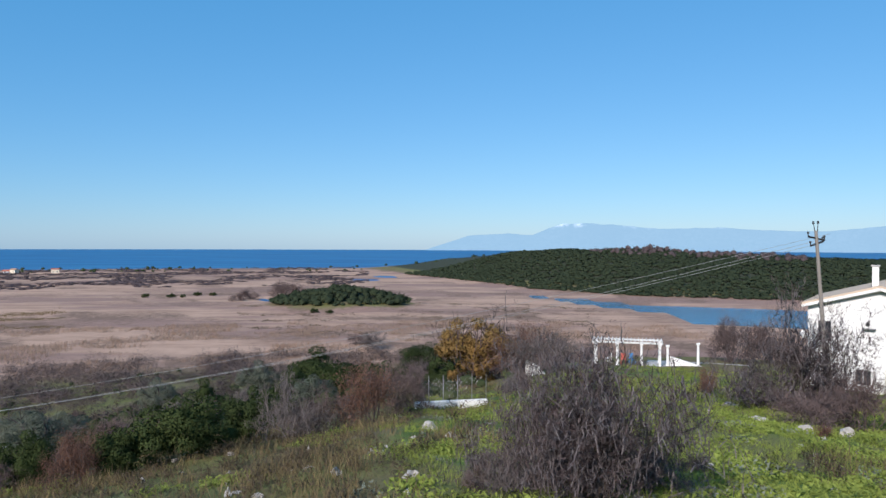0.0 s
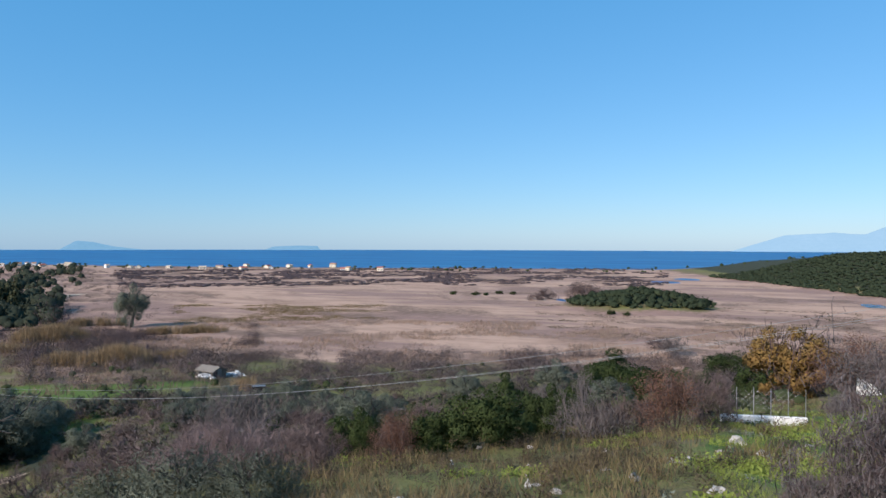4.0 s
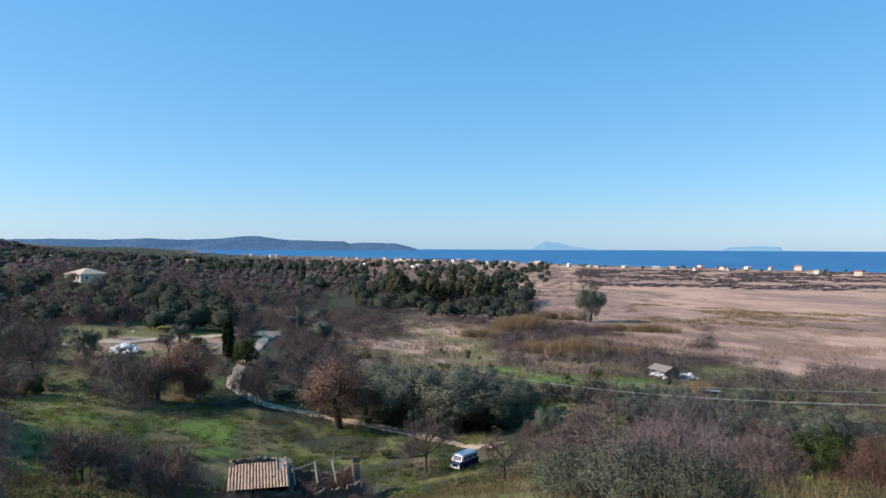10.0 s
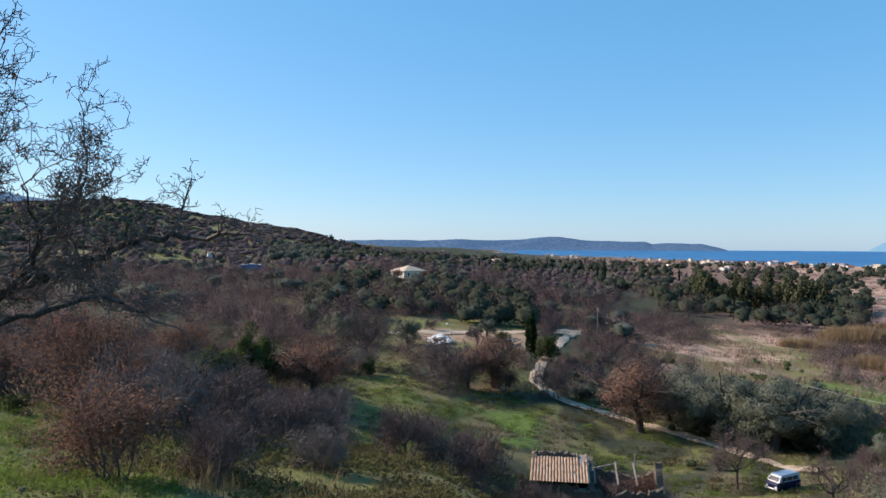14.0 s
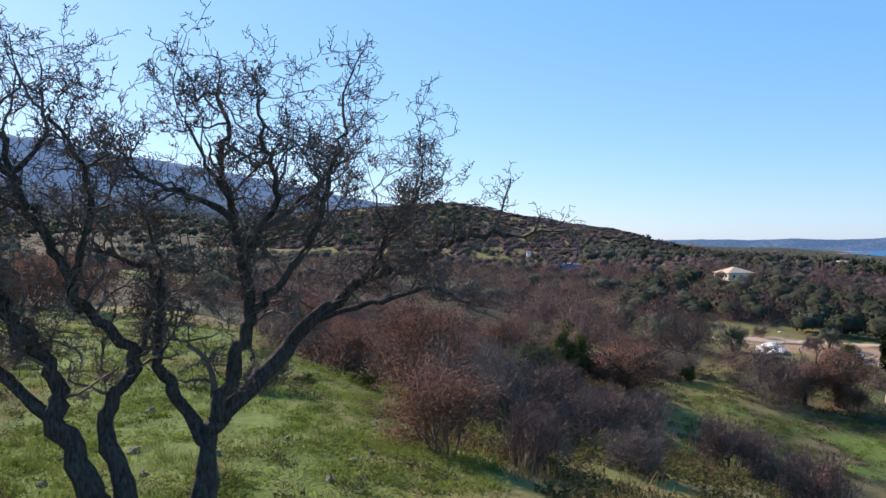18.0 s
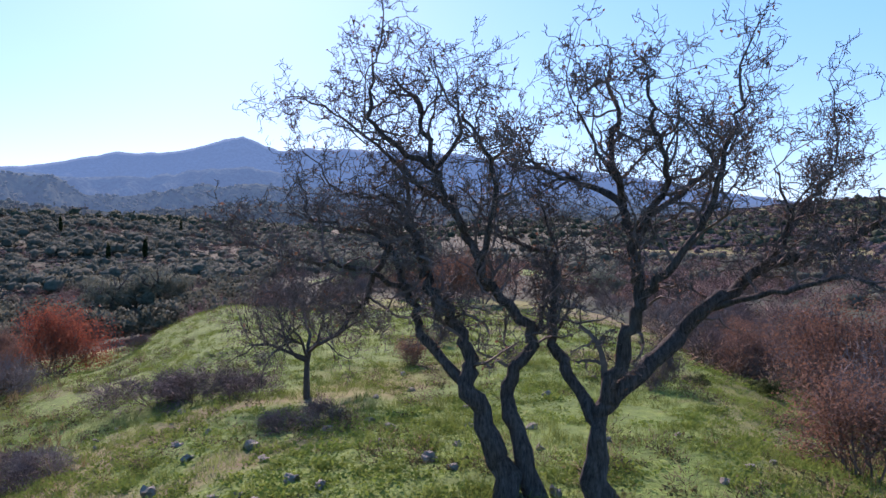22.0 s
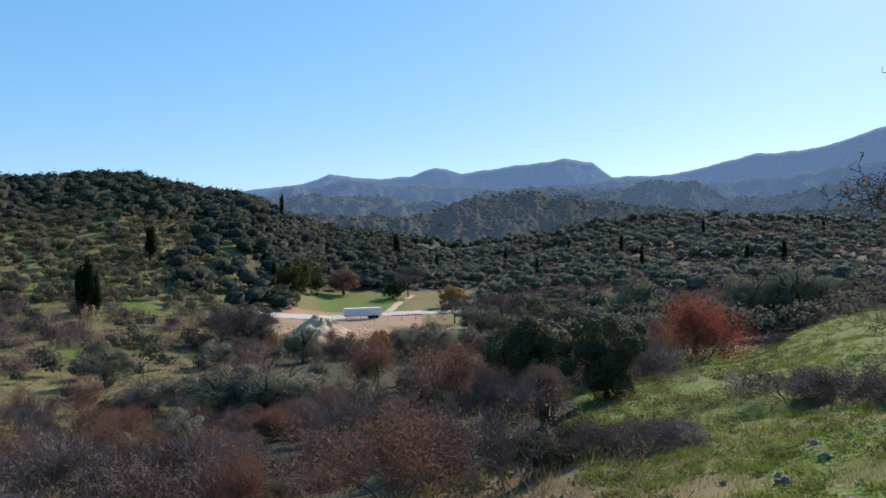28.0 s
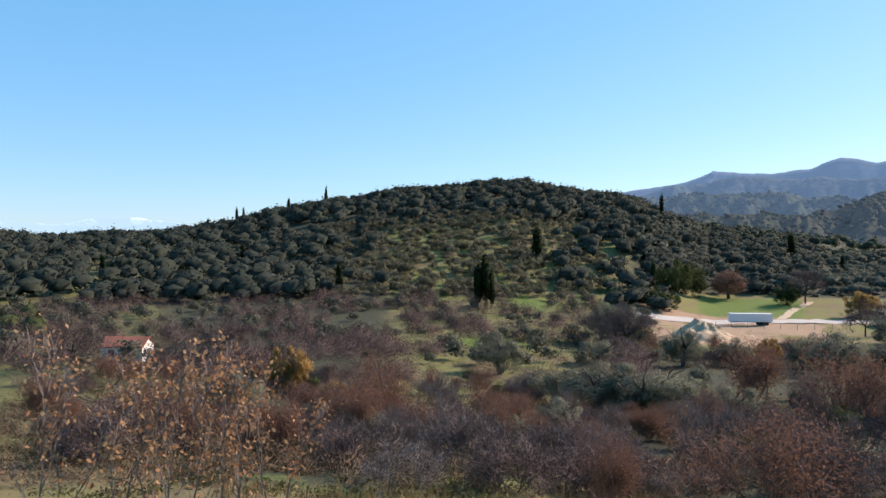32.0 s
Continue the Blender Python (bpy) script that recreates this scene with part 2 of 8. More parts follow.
TALLGROVE = leaf_mat("eucalyptus_leaf", (0.055, 0.064, 0.036), (0.12, 0.12, 0.066), (0.08, 0.088, 0.05), attr=True)
PLAINGROVE = leaf_mat("plain_grove_leaf", (0.034, 0.042, 0.028), (0.078, 0.086, 0.058), (0.052, 0.062, 0.042), attr=True, through_light=0.2)
BROWNWOOD = leaf_mat("bare_wood", (0.105, 0.077, 0.076), (0.175, 0.132, 0.13), (0.13, 0.1, 0.1), attr=True, through_light=0.25)
PALEGROVE = leaf_mat("terrace_olive_leaf", (0.11, 0.115, 0.075), (0.18, 0.175, 0.125), (0.14, 0.145, 0.1), attr=True, through_light=0.4)
PALEBARE = leaf_mat("pale_bare_wood", (0.17, 0.125, 0.118), (0.27, 0.205, 0.19), (0.2, 0.155, 0.142), attr=True, through_light=0.2)


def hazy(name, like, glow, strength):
    """The same leaves with distance haze added as emission, for the valley's far backdrop."""
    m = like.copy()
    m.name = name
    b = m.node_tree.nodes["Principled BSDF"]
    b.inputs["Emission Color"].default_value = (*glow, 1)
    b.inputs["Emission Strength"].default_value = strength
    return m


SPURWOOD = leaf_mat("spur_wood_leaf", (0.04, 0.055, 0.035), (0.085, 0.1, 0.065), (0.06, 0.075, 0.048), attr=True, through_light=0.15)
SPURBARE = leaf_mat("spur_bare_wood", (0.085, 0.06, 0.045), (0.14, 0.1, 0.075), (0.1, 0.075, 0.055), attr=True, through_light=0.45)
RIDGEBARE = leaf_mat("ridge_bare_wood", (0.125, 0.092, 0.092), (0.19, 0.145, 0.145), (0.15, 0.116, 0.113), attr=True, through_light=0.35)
# spur woods with emitted haze, stronger on the farther spurs
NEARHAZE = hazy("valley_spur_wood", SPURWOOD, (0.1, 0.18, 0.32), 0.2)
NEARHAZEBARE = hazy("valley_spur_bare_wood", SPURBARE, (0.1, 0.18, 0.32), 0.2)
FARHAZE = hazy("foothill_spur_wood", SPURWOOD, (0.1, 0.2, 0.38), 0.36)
SCRUB = leaf_mat("scrub_twig", (0.11, 0.075, 0.055), (0.19, 0.125, 0.085), (0.13, 0.1, 0.075), attr=True, through_light=0.03)
GOLDREED = leaf_mat("golden_reed", (0.36, 0.25, 0.14), (0.45, 0.33, 0.2), (0.3, 0.21, 0.12), attr=True, through_light=0.35)
REEDS = leaf_mat("reed", (0.42, 0.29, 0.21), (0.5, 0.36, 0.26), (0.45, 0.315, 0.23), attr=True, through_light=0.5)
GRASS = leaf_mat("grass", (0.12, 0.19, 0.038), (0.21, 0.275, 0.058), (0.155, 0.215, 0.046), attr=True, through_light=0.4)
BANKGRASS = leaf_mat("sunlit_clover", (0.2, 0.265, 0.05), (0.33, 0.37, 0.09), (0.26, 0.31, 0.07), attr=True, through_light=0.25)
SILVER = leaf_mat("silver_weed", (0.2, 0.23, 0.16), (0.3, 0.33, 0.245), (0.24, 0.265, 0.2), attr=True, through_light=0.2)
SEDGE = leaf_mat("brown_sedge", (0.2, 0.14, 0.1), (0.32, 0.23, 0.165), (0.25, 0.175, 0.125), attr=True, through_light=0.3)
OCHRE = leaf_mat("ochre_sedge", (0.17, 0.12, 0.06), (0.25, 0.18, 0.09), (0.2, 0.145, 0.075), attr=True, through_light=0.2)
WETSEDGE = leaf_mat("wet_sedge", (0.06, 0.048, 0.03), (0.105, 0.085, 0.052), (0.08, 0.066, 0.042), attr=True, through_light=0.1)
STRAW = leaf_mat("dry_grass", (0.24, 0.18, 0.09), (0.34, 0.26, 0.13), (0.2, 0.15, 0.08), attr=True, through_light=0.3)
WEEDS = leaf_mat("rough_weeds", (0.06, 0.085, 0.022), (0.13, 0.14, 0.04), (0.1, 0.085, 0.045), attr=True, through_light=0.35)
LIME = leaf_mat("young_grass", (0.11, 0.165, 0.04), (0.18, 0.22, 0.065), (0.135, 0.18, 0.05), attr=True, through_light=0.45)
DARKTWIG = plain("oak_twig", (0.085, 0.066, 0.06), (0.17, 0.135, 0.122), 8, relief=0.5)
BARETRUNK = plain("dark_bark", (0.045, 0.036, 0.033), (0.1, 0.08, 0.072), 8, relief=0.5)
PAPERLEAF = leaf_mat("papery_leaf", (0.36, 0.22, 0.12), (0.46, 0.3, 0.17), (0.24, 0.11, 0.06), through_light=0.4)
REDPAINT = plain("faded_red_plastic", (0.4, 0.09, 0.07), (0.48, 0.13, 0.1), 4, 0.5)
BLUEPAINT = plain("blue_paint", (0.06, 0.2, 0.42), (0.1, 0.27, 0.5), 3, 0.5)
VANPAINT = plain("van_paint", (0.5, 0.53, 0.56), (0.57, 0.6, 0.63), 2, 0.3, 0.0, 0.5, 0.02)
NAVY = plain("navy_paint", (0.008, 0.014, 0.05), (0.014, 0.022, 0.07), 2, 0.2, 0.2, 0.6, 0.02)
TRAILERWHITE = plain("trailer_white", (0.7, 0.7, 0.69), (0.78, 0.78, 0.76), 1, 0.5, 0.0, 0.4, 0.05)
RUBBER = plain("rubber", (0.015, 0.015, 0.015), (0.03, 0.03, 0.03), 8, 0.9)
HEADLAMP = plain("headlamp_glass", (0.6, 0.62, 0.64), (0.7, 0.72, 0.74), 6, 0.1, 0.0, 0.7, 0.0)
SAND = plain("quarry_sand", (0.3, 0.2, 0.12), (0.66, 0.5, 0.34), 0.5, relief=0.8, dist=0.2)
PALEWIRE = plain("aluminium_cable", (0.3, 0.3, 0.29), (0.4, 0.4, 0.39), 2, 0.5, 0.6, 0.4)
ROOFTILE = leaf_mat("old_clay_tile", (0.27, 0.155, 0.1), (0.5, 0.335, 0.225), (0.36, 0.25, 0.175), through_light=0.0, rough=0.85)
WHITE = plain("white_render", (0.78, 0.76, 0.72), (0.84, 0.82, 0.78), 2, relief=0.15)
CREAM = plain("cream_render", (0.72, 0.64, 0.5), (0.78, 0.7, 0.56), 2, relief=0.15)
CONCRETE = plain("concrete", (0.42, 0.4, 0.37), (0.52, 0.5, 0.46), 3, relief=0.4)
TILE = plain("clay_tile", (0.36, 0.19, 0.11), (0.5, 0.3, 0.19), 4, relief=0.3)
REDTILE = plain("red_tile", (0.42, 0.13, 0.085), (0.52, 0.19, 0.12), 4, relief=0.3)
PALETILE = plain("pale_tile", (0.55, 0.42, 0.3), (0.64, 0.5, 0.37), 4, relief=0.3)
STONE = plain("limestone", (0.36, 0.33, 0.29), (0.58, 0.55, 0.5), 3, relief=1.0, dist=0.05)
GREYSTONE = plain("weathered_stone", (0.13, 0.112, 0.092), (0.33, 0.295, 0.25), 3, relief=1.0, dist=0.05)
RUBBLE = plain("rubble_wall", (0.085, 0.07, 0.056), (0.2, 0.17, 0.14), 2.5, relief=1.0, dist=0.06)
TRACK = plain("pale_track", (0.4, 0.3, 0.21), (0.54, 0.42, 0.31), 0.9, relief=0.25, dist=0.02)
ASPHALT = plain("old_asphalt", (0.4, 0.37, 0.33), (0.5, 0.47, 0.43), 0.5, relief=0.3)
DARKMETAL = plain("dark_metal", (0.03, 0.03, 0.03), (0.05, 0.05, 0.05), 5, 0.5, 0.6, 0.4)
GALV = plain("galvanised_metal", (0.28, 0.28, 0.28), (0.36, 0.36, 0.36), 5, 0.45, 0.7, 0.4)
WOODGREY = plain("weathered_wood", (0.19, 0.165, 0.14), (0.31, 0.28, 0.245), 4, relief=0.6, stretch=(1, 1, 0.15))
GLASS = plain("dark_window_glass", (0.03, 0.035, 0.04), (0.05, 0.055, 0.06), 1, 0.08, 0.0, 0.6, 0.0)


# ---- shape of the land ----
BEARINGS = {}


def bearing(az, *steps):
    """Height of the land below the eye along one bearing: (metres out, metres up)."""
    BEARINGS[az] = steps


bearing(-40, (14, -4.8), (30, -7.2), (53, -10), (110, -19), (200, -33), (260, -35.2))
bearing(-26, (13, -4.7), (30, -7.0), (53, -9.7), (75, -11.0), (95, -13.6), (130, -23), (195, -33), (250, -35.2))
bearing(-14, (13, -4.5), (35, -7.6), (66, -10.75), (88, -12.7), (130, -24), (190, -33), (240, -35.2))
bearing(1, (13, -4.6), (28, -7.1), (40, -9.2), (70, -14.5), (120, -24), (190, -33.5), (225, -35.2))
bearing(15, (15, -5.3), (33, -9), (70, -16), (120, -25), (190, -33.5), (220, -35.2))
bearing(30, (15, -5.5), (33, -9.6), (60, -17), (110, -26), (180, -32.5), (220, -35.2))
bearing(45, (15, -6), (35, -11), (60, -17.5), (100, -23.5), (173, -29), (230, -34), (260, -35.2))
bearing(57, (12, -5.5), (30, -11), (60, -20.4), (78, -24.3), (100, -25.4), (135, -26.8), (200, -30.5), (300, -34.5), (360, -35.2))
bearing(67, (12, -5.5), (30, -12), (58, -24.0), (70, -24.5), (78, -24.8), (97, -25.0), (130, -26), (200, -28), (300, -31), (500, -33), (900, -35))
bearing(75, (12, -5.5), (30, -12.2), (58, -22.8), (70, -23.4), (78, -23.5), (100, -23.4), (130, -23.2), (180, -22.8), (350, -24), (700, -29), (1500, -33))
bearing(86, (12, -5.3), (28, -9), (54, -17.6), (75, -20.4), (105, -21), (160, -21.5), (240, -18), (300, -13.6), (420, -13.5), (600, -16), (1000, -20), (1500, -20))
bearing(97, (12, -5), (22, -7), (40, -11), (70, -15.5), (120, -18), (250, -18), (400, -16), (700, -6), (1100, 20), (1600, 45))
bearing(107, (12, -4.6), (20, -5.9), (35, -8), (60, -12), (120, -16), (300, -16), (500, -10), (900, 25), (1300, 75))
bearing(120, (10, -4.2), (20, -4.8), (30, -5.6), (60, -8), (120, -12), (300, -14), (600, -5), (1000, 20), (1500, 60))
bearing(132, (10, -4.1), (20, -4.6), (38, -5.2), (60, -6), (120, -6.6), (200, -7.5), (240, -9), (320, -11), (600, -1), (1000, 26), (1500, 55))
bearing(145, (10, -4.1), (20, -4.7), (38, -5.1), (60, -5.7), (120, -8), (220, -10), (300, -10), (600, 2), (800, 14), (1000, 14), (1500, 20))
bearing(155, (10, -4.2), (20, -5), (35, -4.9), (52, -4.7), (60, -6), (90, -11), (200, -14), (330, -10), (480, 2), (640, 15), (760, 18), (1000, 10), (1500, 20))
bearing(165, (10, -4.6), (20, -6), (35, -6.8), (60, -9.5), (100, -14), (200, -16), (300, -11), (430, 2), (560, 15), (680, 22), (800, 20), (1000, 10), (1400, 20))
bearing(174, (10, -5), (20, -6.5), (33, -7.7), (60, -12.5), (120, -18), (210, -18), (320, -13), (430, -4), (540, 8), (640, 16), (760, 14), (900, 8), (1400, 20))
bearing(185, (10, -5.5), (20, -8), (40, -11.5), (80, -18), (160, -25), (245, -27.2), (330, -25), (450, -18), (620, -9), (900, 0), (1400, 15))
bearing(195, (10, -5.5), (20, -8.5), (40, -13), (80, -19.5), (160, -25.5), (200, -27), (270, -27.5), (330, -26), (450, -12), (620, 10), (1000, 15))
bearing(202, (10, -5.5), (20, -8.5), (40, -13.5), (80, -19.5), (160, -25.5), (240, -26), (300, -18), (420, 12), (540, 34), (700, 31), (1000, 10))
bearing(210, (10, -5.5), (25, -9.5), (60, -17), (100, -21.5), (160, -24.5), (240, -24), (300, -14), (400, 12), (520, 41), (640, 48.5), (1000, 20))
bearing(218, (10, -5.5), (25, -9.5), (60, -16.5), (100, -21), (160, -24), (240, -23.5), (310, -13), (410, 10), (520, 37), (640, 43), (1000, 15))
bearing(225, (10, -5.5), (25, -9.5), (60, -16), (100, -20.5), (160, -23.5), (240, -23), (320, -12), (420, 8), (520, 27), (640, 30), (1000, 8))
bearing(237, (10, -5.5), (25, -9), (60, -15), (110, -19.5), (160, -22), (260, -21), (400, -6), (520, 2), (700, 1), (1000, -2))
bearing(262, (10, -5), (30, -8), (80, -15), (160, -20), (300, -20), (600, 0))
bearing(300, (12, -4.8), (30, -7.2), (60, -11), (120, -20), (220, -30), (400, -34))

RGRID = np.geomspace(1, 5200, 260)
AZS = np.array(sorted(BEARINGS))
TABLE = []
for a_ in AZS:
    st = ((0, -3.9), *BEARINGS[a_])
    zz = np.interp(RGRID, [p[0] for p in st], [p[1] for p in st])
    zz = np.convolve(np.pad(zz, 4, mode="edge"), np.ones(9) / 9, mode="valid")
    TABLE.append(zz)
TABLE = np.array(TABLE)


def waves(x, y, scale, seed, octaves=4):
    """Smooth pseudo-random relief between about -1 and 1."""
    rng = np.random.RandomState(seed)
    out, amp, tot = np.zeros_like(x, dtype=float), 1.0, 0.0
    for o in range(octaves):
        for k in range(5):
            th, ph = rng.uniform(0, math.tau), rng.uniform(0, math.tau)
            f = math.tau / (scale * rng.uniform(0.7, 1.5))
            out = out + amp * np.sin(f * (x * math.cos(th) + y * math.sin(th)) + ph + 1.7 * np.sin(f * 0.6 * (x * math.sin(th) - y * math.cos(th)) + ph * 2))
        tot += amp * 2.2
        amp, scale = amp * 0.5, scale * 0.47
    return out / tot


def smooth(v, a, b):
    s = np.clip((v - a) / (b - a), 0, 1)
    return s * s * (3 - 2 * s)


def polar(x, y):
    x, y = np.asarray(x, float), np.asarray(y, float)
    az = np.degrees(np.arctan2(-x, y))
    return np.where(az < -40, az + 360, az), np.hypot(x, y)


def coast(az):
    return np.interp(az, (-40, 0, 30, 45, 55, 62, 68, 75, 78, 80, 84), (1000, 1060, 1080, 1200, 1420, 1650, 1950, 2250, 2500, 3200, 9000))


def far_shore(az):
    """Distance of the wooded hill's foot beyond the lagoon."""
    return np.interp(az, (-40, -25, -18.2, -14, -9.7, -7, 0, 6), (440, 453, 455, 467, 503, 524, 680, 830))


def lagoon(az, r):
    """1 in the open water of the lagoon."""
    near = np.interp(az, (-30, -24, -20.2, -18.8, -18.4, -17.5, -16, -14, -12, -9.7, -8, -6), (343, 350, 352, 358, 374, 393, 404, 421, 435, 458, 488, 505))
    return ((az < -7.0) & (az > -36) & (r > near) & (r < far_shore(az) - 14)) * 1.0


def ground(x, y):
    """Height of the land over the sea, for arrays."""
    x, y = np.asarray(x, float), np.asarray(y, float)
    az, r = polar(x, y)
    k = np.clip(np.searchsorted(AZS, az, side="right") - 1, 0, len(AZS) - 1)
    k2 = (k + 1) % len(AZS)
    a0, a1 = AZS[k], np.where(k2 == 0, AZS[0] + 360, AZS[k2])
    w = np.clip((az - a0) / (a1 - a0), 0, 1)
    w = 0.5 * w + 0.5 * w * w * (3 - 2 * w)
    g = np.clip(np.log(np.maximum(r, 1)) / math.log(5200) * 259, 0, 258.999)
    i, f = g.astype(int), g - g.astype(int)
    z = (1 - w) * ((1 - f) * TABLE[k, i] + f * TABLE[k, i + 1]) + w * ((1 - f) * TABLE[k2, i] + f * TABLE[k2, i + 1])
    z = z + 36.0
    dry = smooth(z, 1.5, 6)
    z = z + dry * (waves(x, y, 14, 3, 3) * np.clip(r / 120, 0.08, 0.24) + waves(x, y, 160, 5, 3) * np.clip((r - 250) / 120, 0, 5))
    # wooded hill beyond the lagoon, and the wooded islet in the marsh
    b = far_shore(az)
    hill = smooth(r, b + 16, b + 260) * smooth(r, b + 560, b + 330) * smooth(az, 8, -9) * (1 - 0.28 * smooth(az, -12, -34)) * smooth(az, -70, -38)
    hill = np.where(az > 200, smooth(r, 425, 685) * smooth(r, 985, 755) * 0.7 * smooth(az, 290, 320), hill)
    z = np.where((az < 10) | (az > 285), np.maximum(z, z * (1 - hill) + hill * (29 + 2 * waves(x, y, 120, 9, 2))), z)
    ix, iy = x + 410 * math.sin(radians(8)), y - 410 * math.cos(radians(8))
    z = z + 8.5 * np.exp(-(ix / 32) ** 2 - (iy / 22) ** 2)
    z = z - 2.2 * lagoon(az, r) * (z < 6)
    for pa, pr, ra, rr in ((14.0, 480, 5, 9), (6.2, 735, 16, 20), (4.6, 800, 12, 22)):
        px, py = x + pr * math.sin(radians(pa)), y - pr * math.cos(radians(pa))
        z = z - 2.0 * np.exp(-((px / ra) ** 2 + (py / rr) ** 2) ** 2)
    z = z - 6 * smooth(r, coast(az), coast(az) + 25) * (az < 84)
    # low dunes along the beach
    z = z + 1.6 * np.exp(-((r - coast(az) + 30) / 18) ** 2) * (az < 70)
    return z


def at(az, r, up=0.0):
    """The place on the land at that bearing and distance."""
    x, y = -r * math.sin(radians(az)), r * math.cos(radians(az))
    return Vector((x, y, float(ground(x, y)) + up))


# ---- mesh helpers ----
def np_mesh(name, verts, faces, mat, vary=None, flat=True, soft=None):
    """A mesh from numpy arrays; faces of 3 or 4 corners each."""
    faces = np.asarray(faces, dtype=np.int32)
    n, k = faces.shape
    me = bpy.data.meshes.new(name)
    me.vertices.add(len(verts))
    me.vertices.foreach_set("co", np.asarray(verts, dtype=np.float32).ravel())
    me.loops.add(n * k)
    me.loops.foreach_set("vertex_index", faces.ravel())
    me.polygons.add(n)
    me.polygons.foreach_set("loop_start", np.arange(0, n * k, k, dtype=np.int32))
    me.polygons.foreach_set("use_smooth", np.full(n, not flat))
    me.update(calc_edges=True)
    me.materials.append(mat)
    if vary is not None:
        at_ = me.attributes.new("vary", "FLOAT", "POINT")
        at_.data.foreach_set("value", np.asarray(vary, dtype=np.float32))
    if soft is not None:
        me.polygons.foreach_set("use_smooth", np.full(n, True))
        me.normals_split_custom_set_from_vertices(np.asarray(soft, dtype=np.float32))
    return me


def leafy(name, leaves, mat):
    """A mesh of leaves, rounded over their clumps."""
    return np_mesh(name, leaves[0], leaves[1], mat, soft=leaves[2])


def part(name, bm, material, parent=None, label="", smooth_faces=False):
    """Links a bmesh (or a mesh) as one object, under a thing if one is given."""
    if isinstance(bm, bmesh.types.BMesh):
        me = bpy.data.meshes.new(name)
        bm.to_mesh(me)
        bm.free()
        me.materials.append(material)
        if smooth_faces:
            me.polygons.foreach_set("use_smooth", [True] * len(me.polygons))
    else:
        me = bm
    ob = new(name, me)
    if parent:
        ob.parent = parent
    return tagged(ob, label)


def thing(name, place, label, category, group="", turn=0.0):
    ob = new(name)
    ob.empty_display_size = 0.2
    ob.matrix_world = Matrix.Translation(place) @ Matrix.Rotation(radians(turn), 4, "Z")
    return tagged(ob, label, category, group)


def box(bm, cx, cy, cz, sx, sy, sz, turn=None, bevel=0.0):
    """A box by its centre and size, with softened edges."""
    r = bmesh.ops.create_cube(bm, size=1.0, matrix=Matrix.Translation((cx, cy, cz)) @ (turn or Matrix()) @ Matrix.Diagonal((sx, sy, sz, 1)))
    if bevel:
        es = list({e for v in r["verts"] for e in v.link_edges})
        bmesh.ops.bevel(bm, geom=es, offset=bevel, segments=1, affect="EDGES")
    return bm


def one_box(cx, cy, cz, sx, sy, sz, bevel=0.01, turn=None):
    return box(bmesh.new(), cx, cy, cz, sx, sy, sz, turn, bevel)


def tube(bm, a, b, r0, r1, sides=8):
    a, b = Vector(a), Vector(b)
    d = b - a
    m = Matrix.Translation((a + b) / 2) @ d.to_track_quat("Z", "Y").to_matrix().to_4x4()
    bmesh.ops.create_cone(bm, cap_ends=True, segments=sides, radius1=r0, radius2=r1, depth=d.length, matrix=m)
    return bm


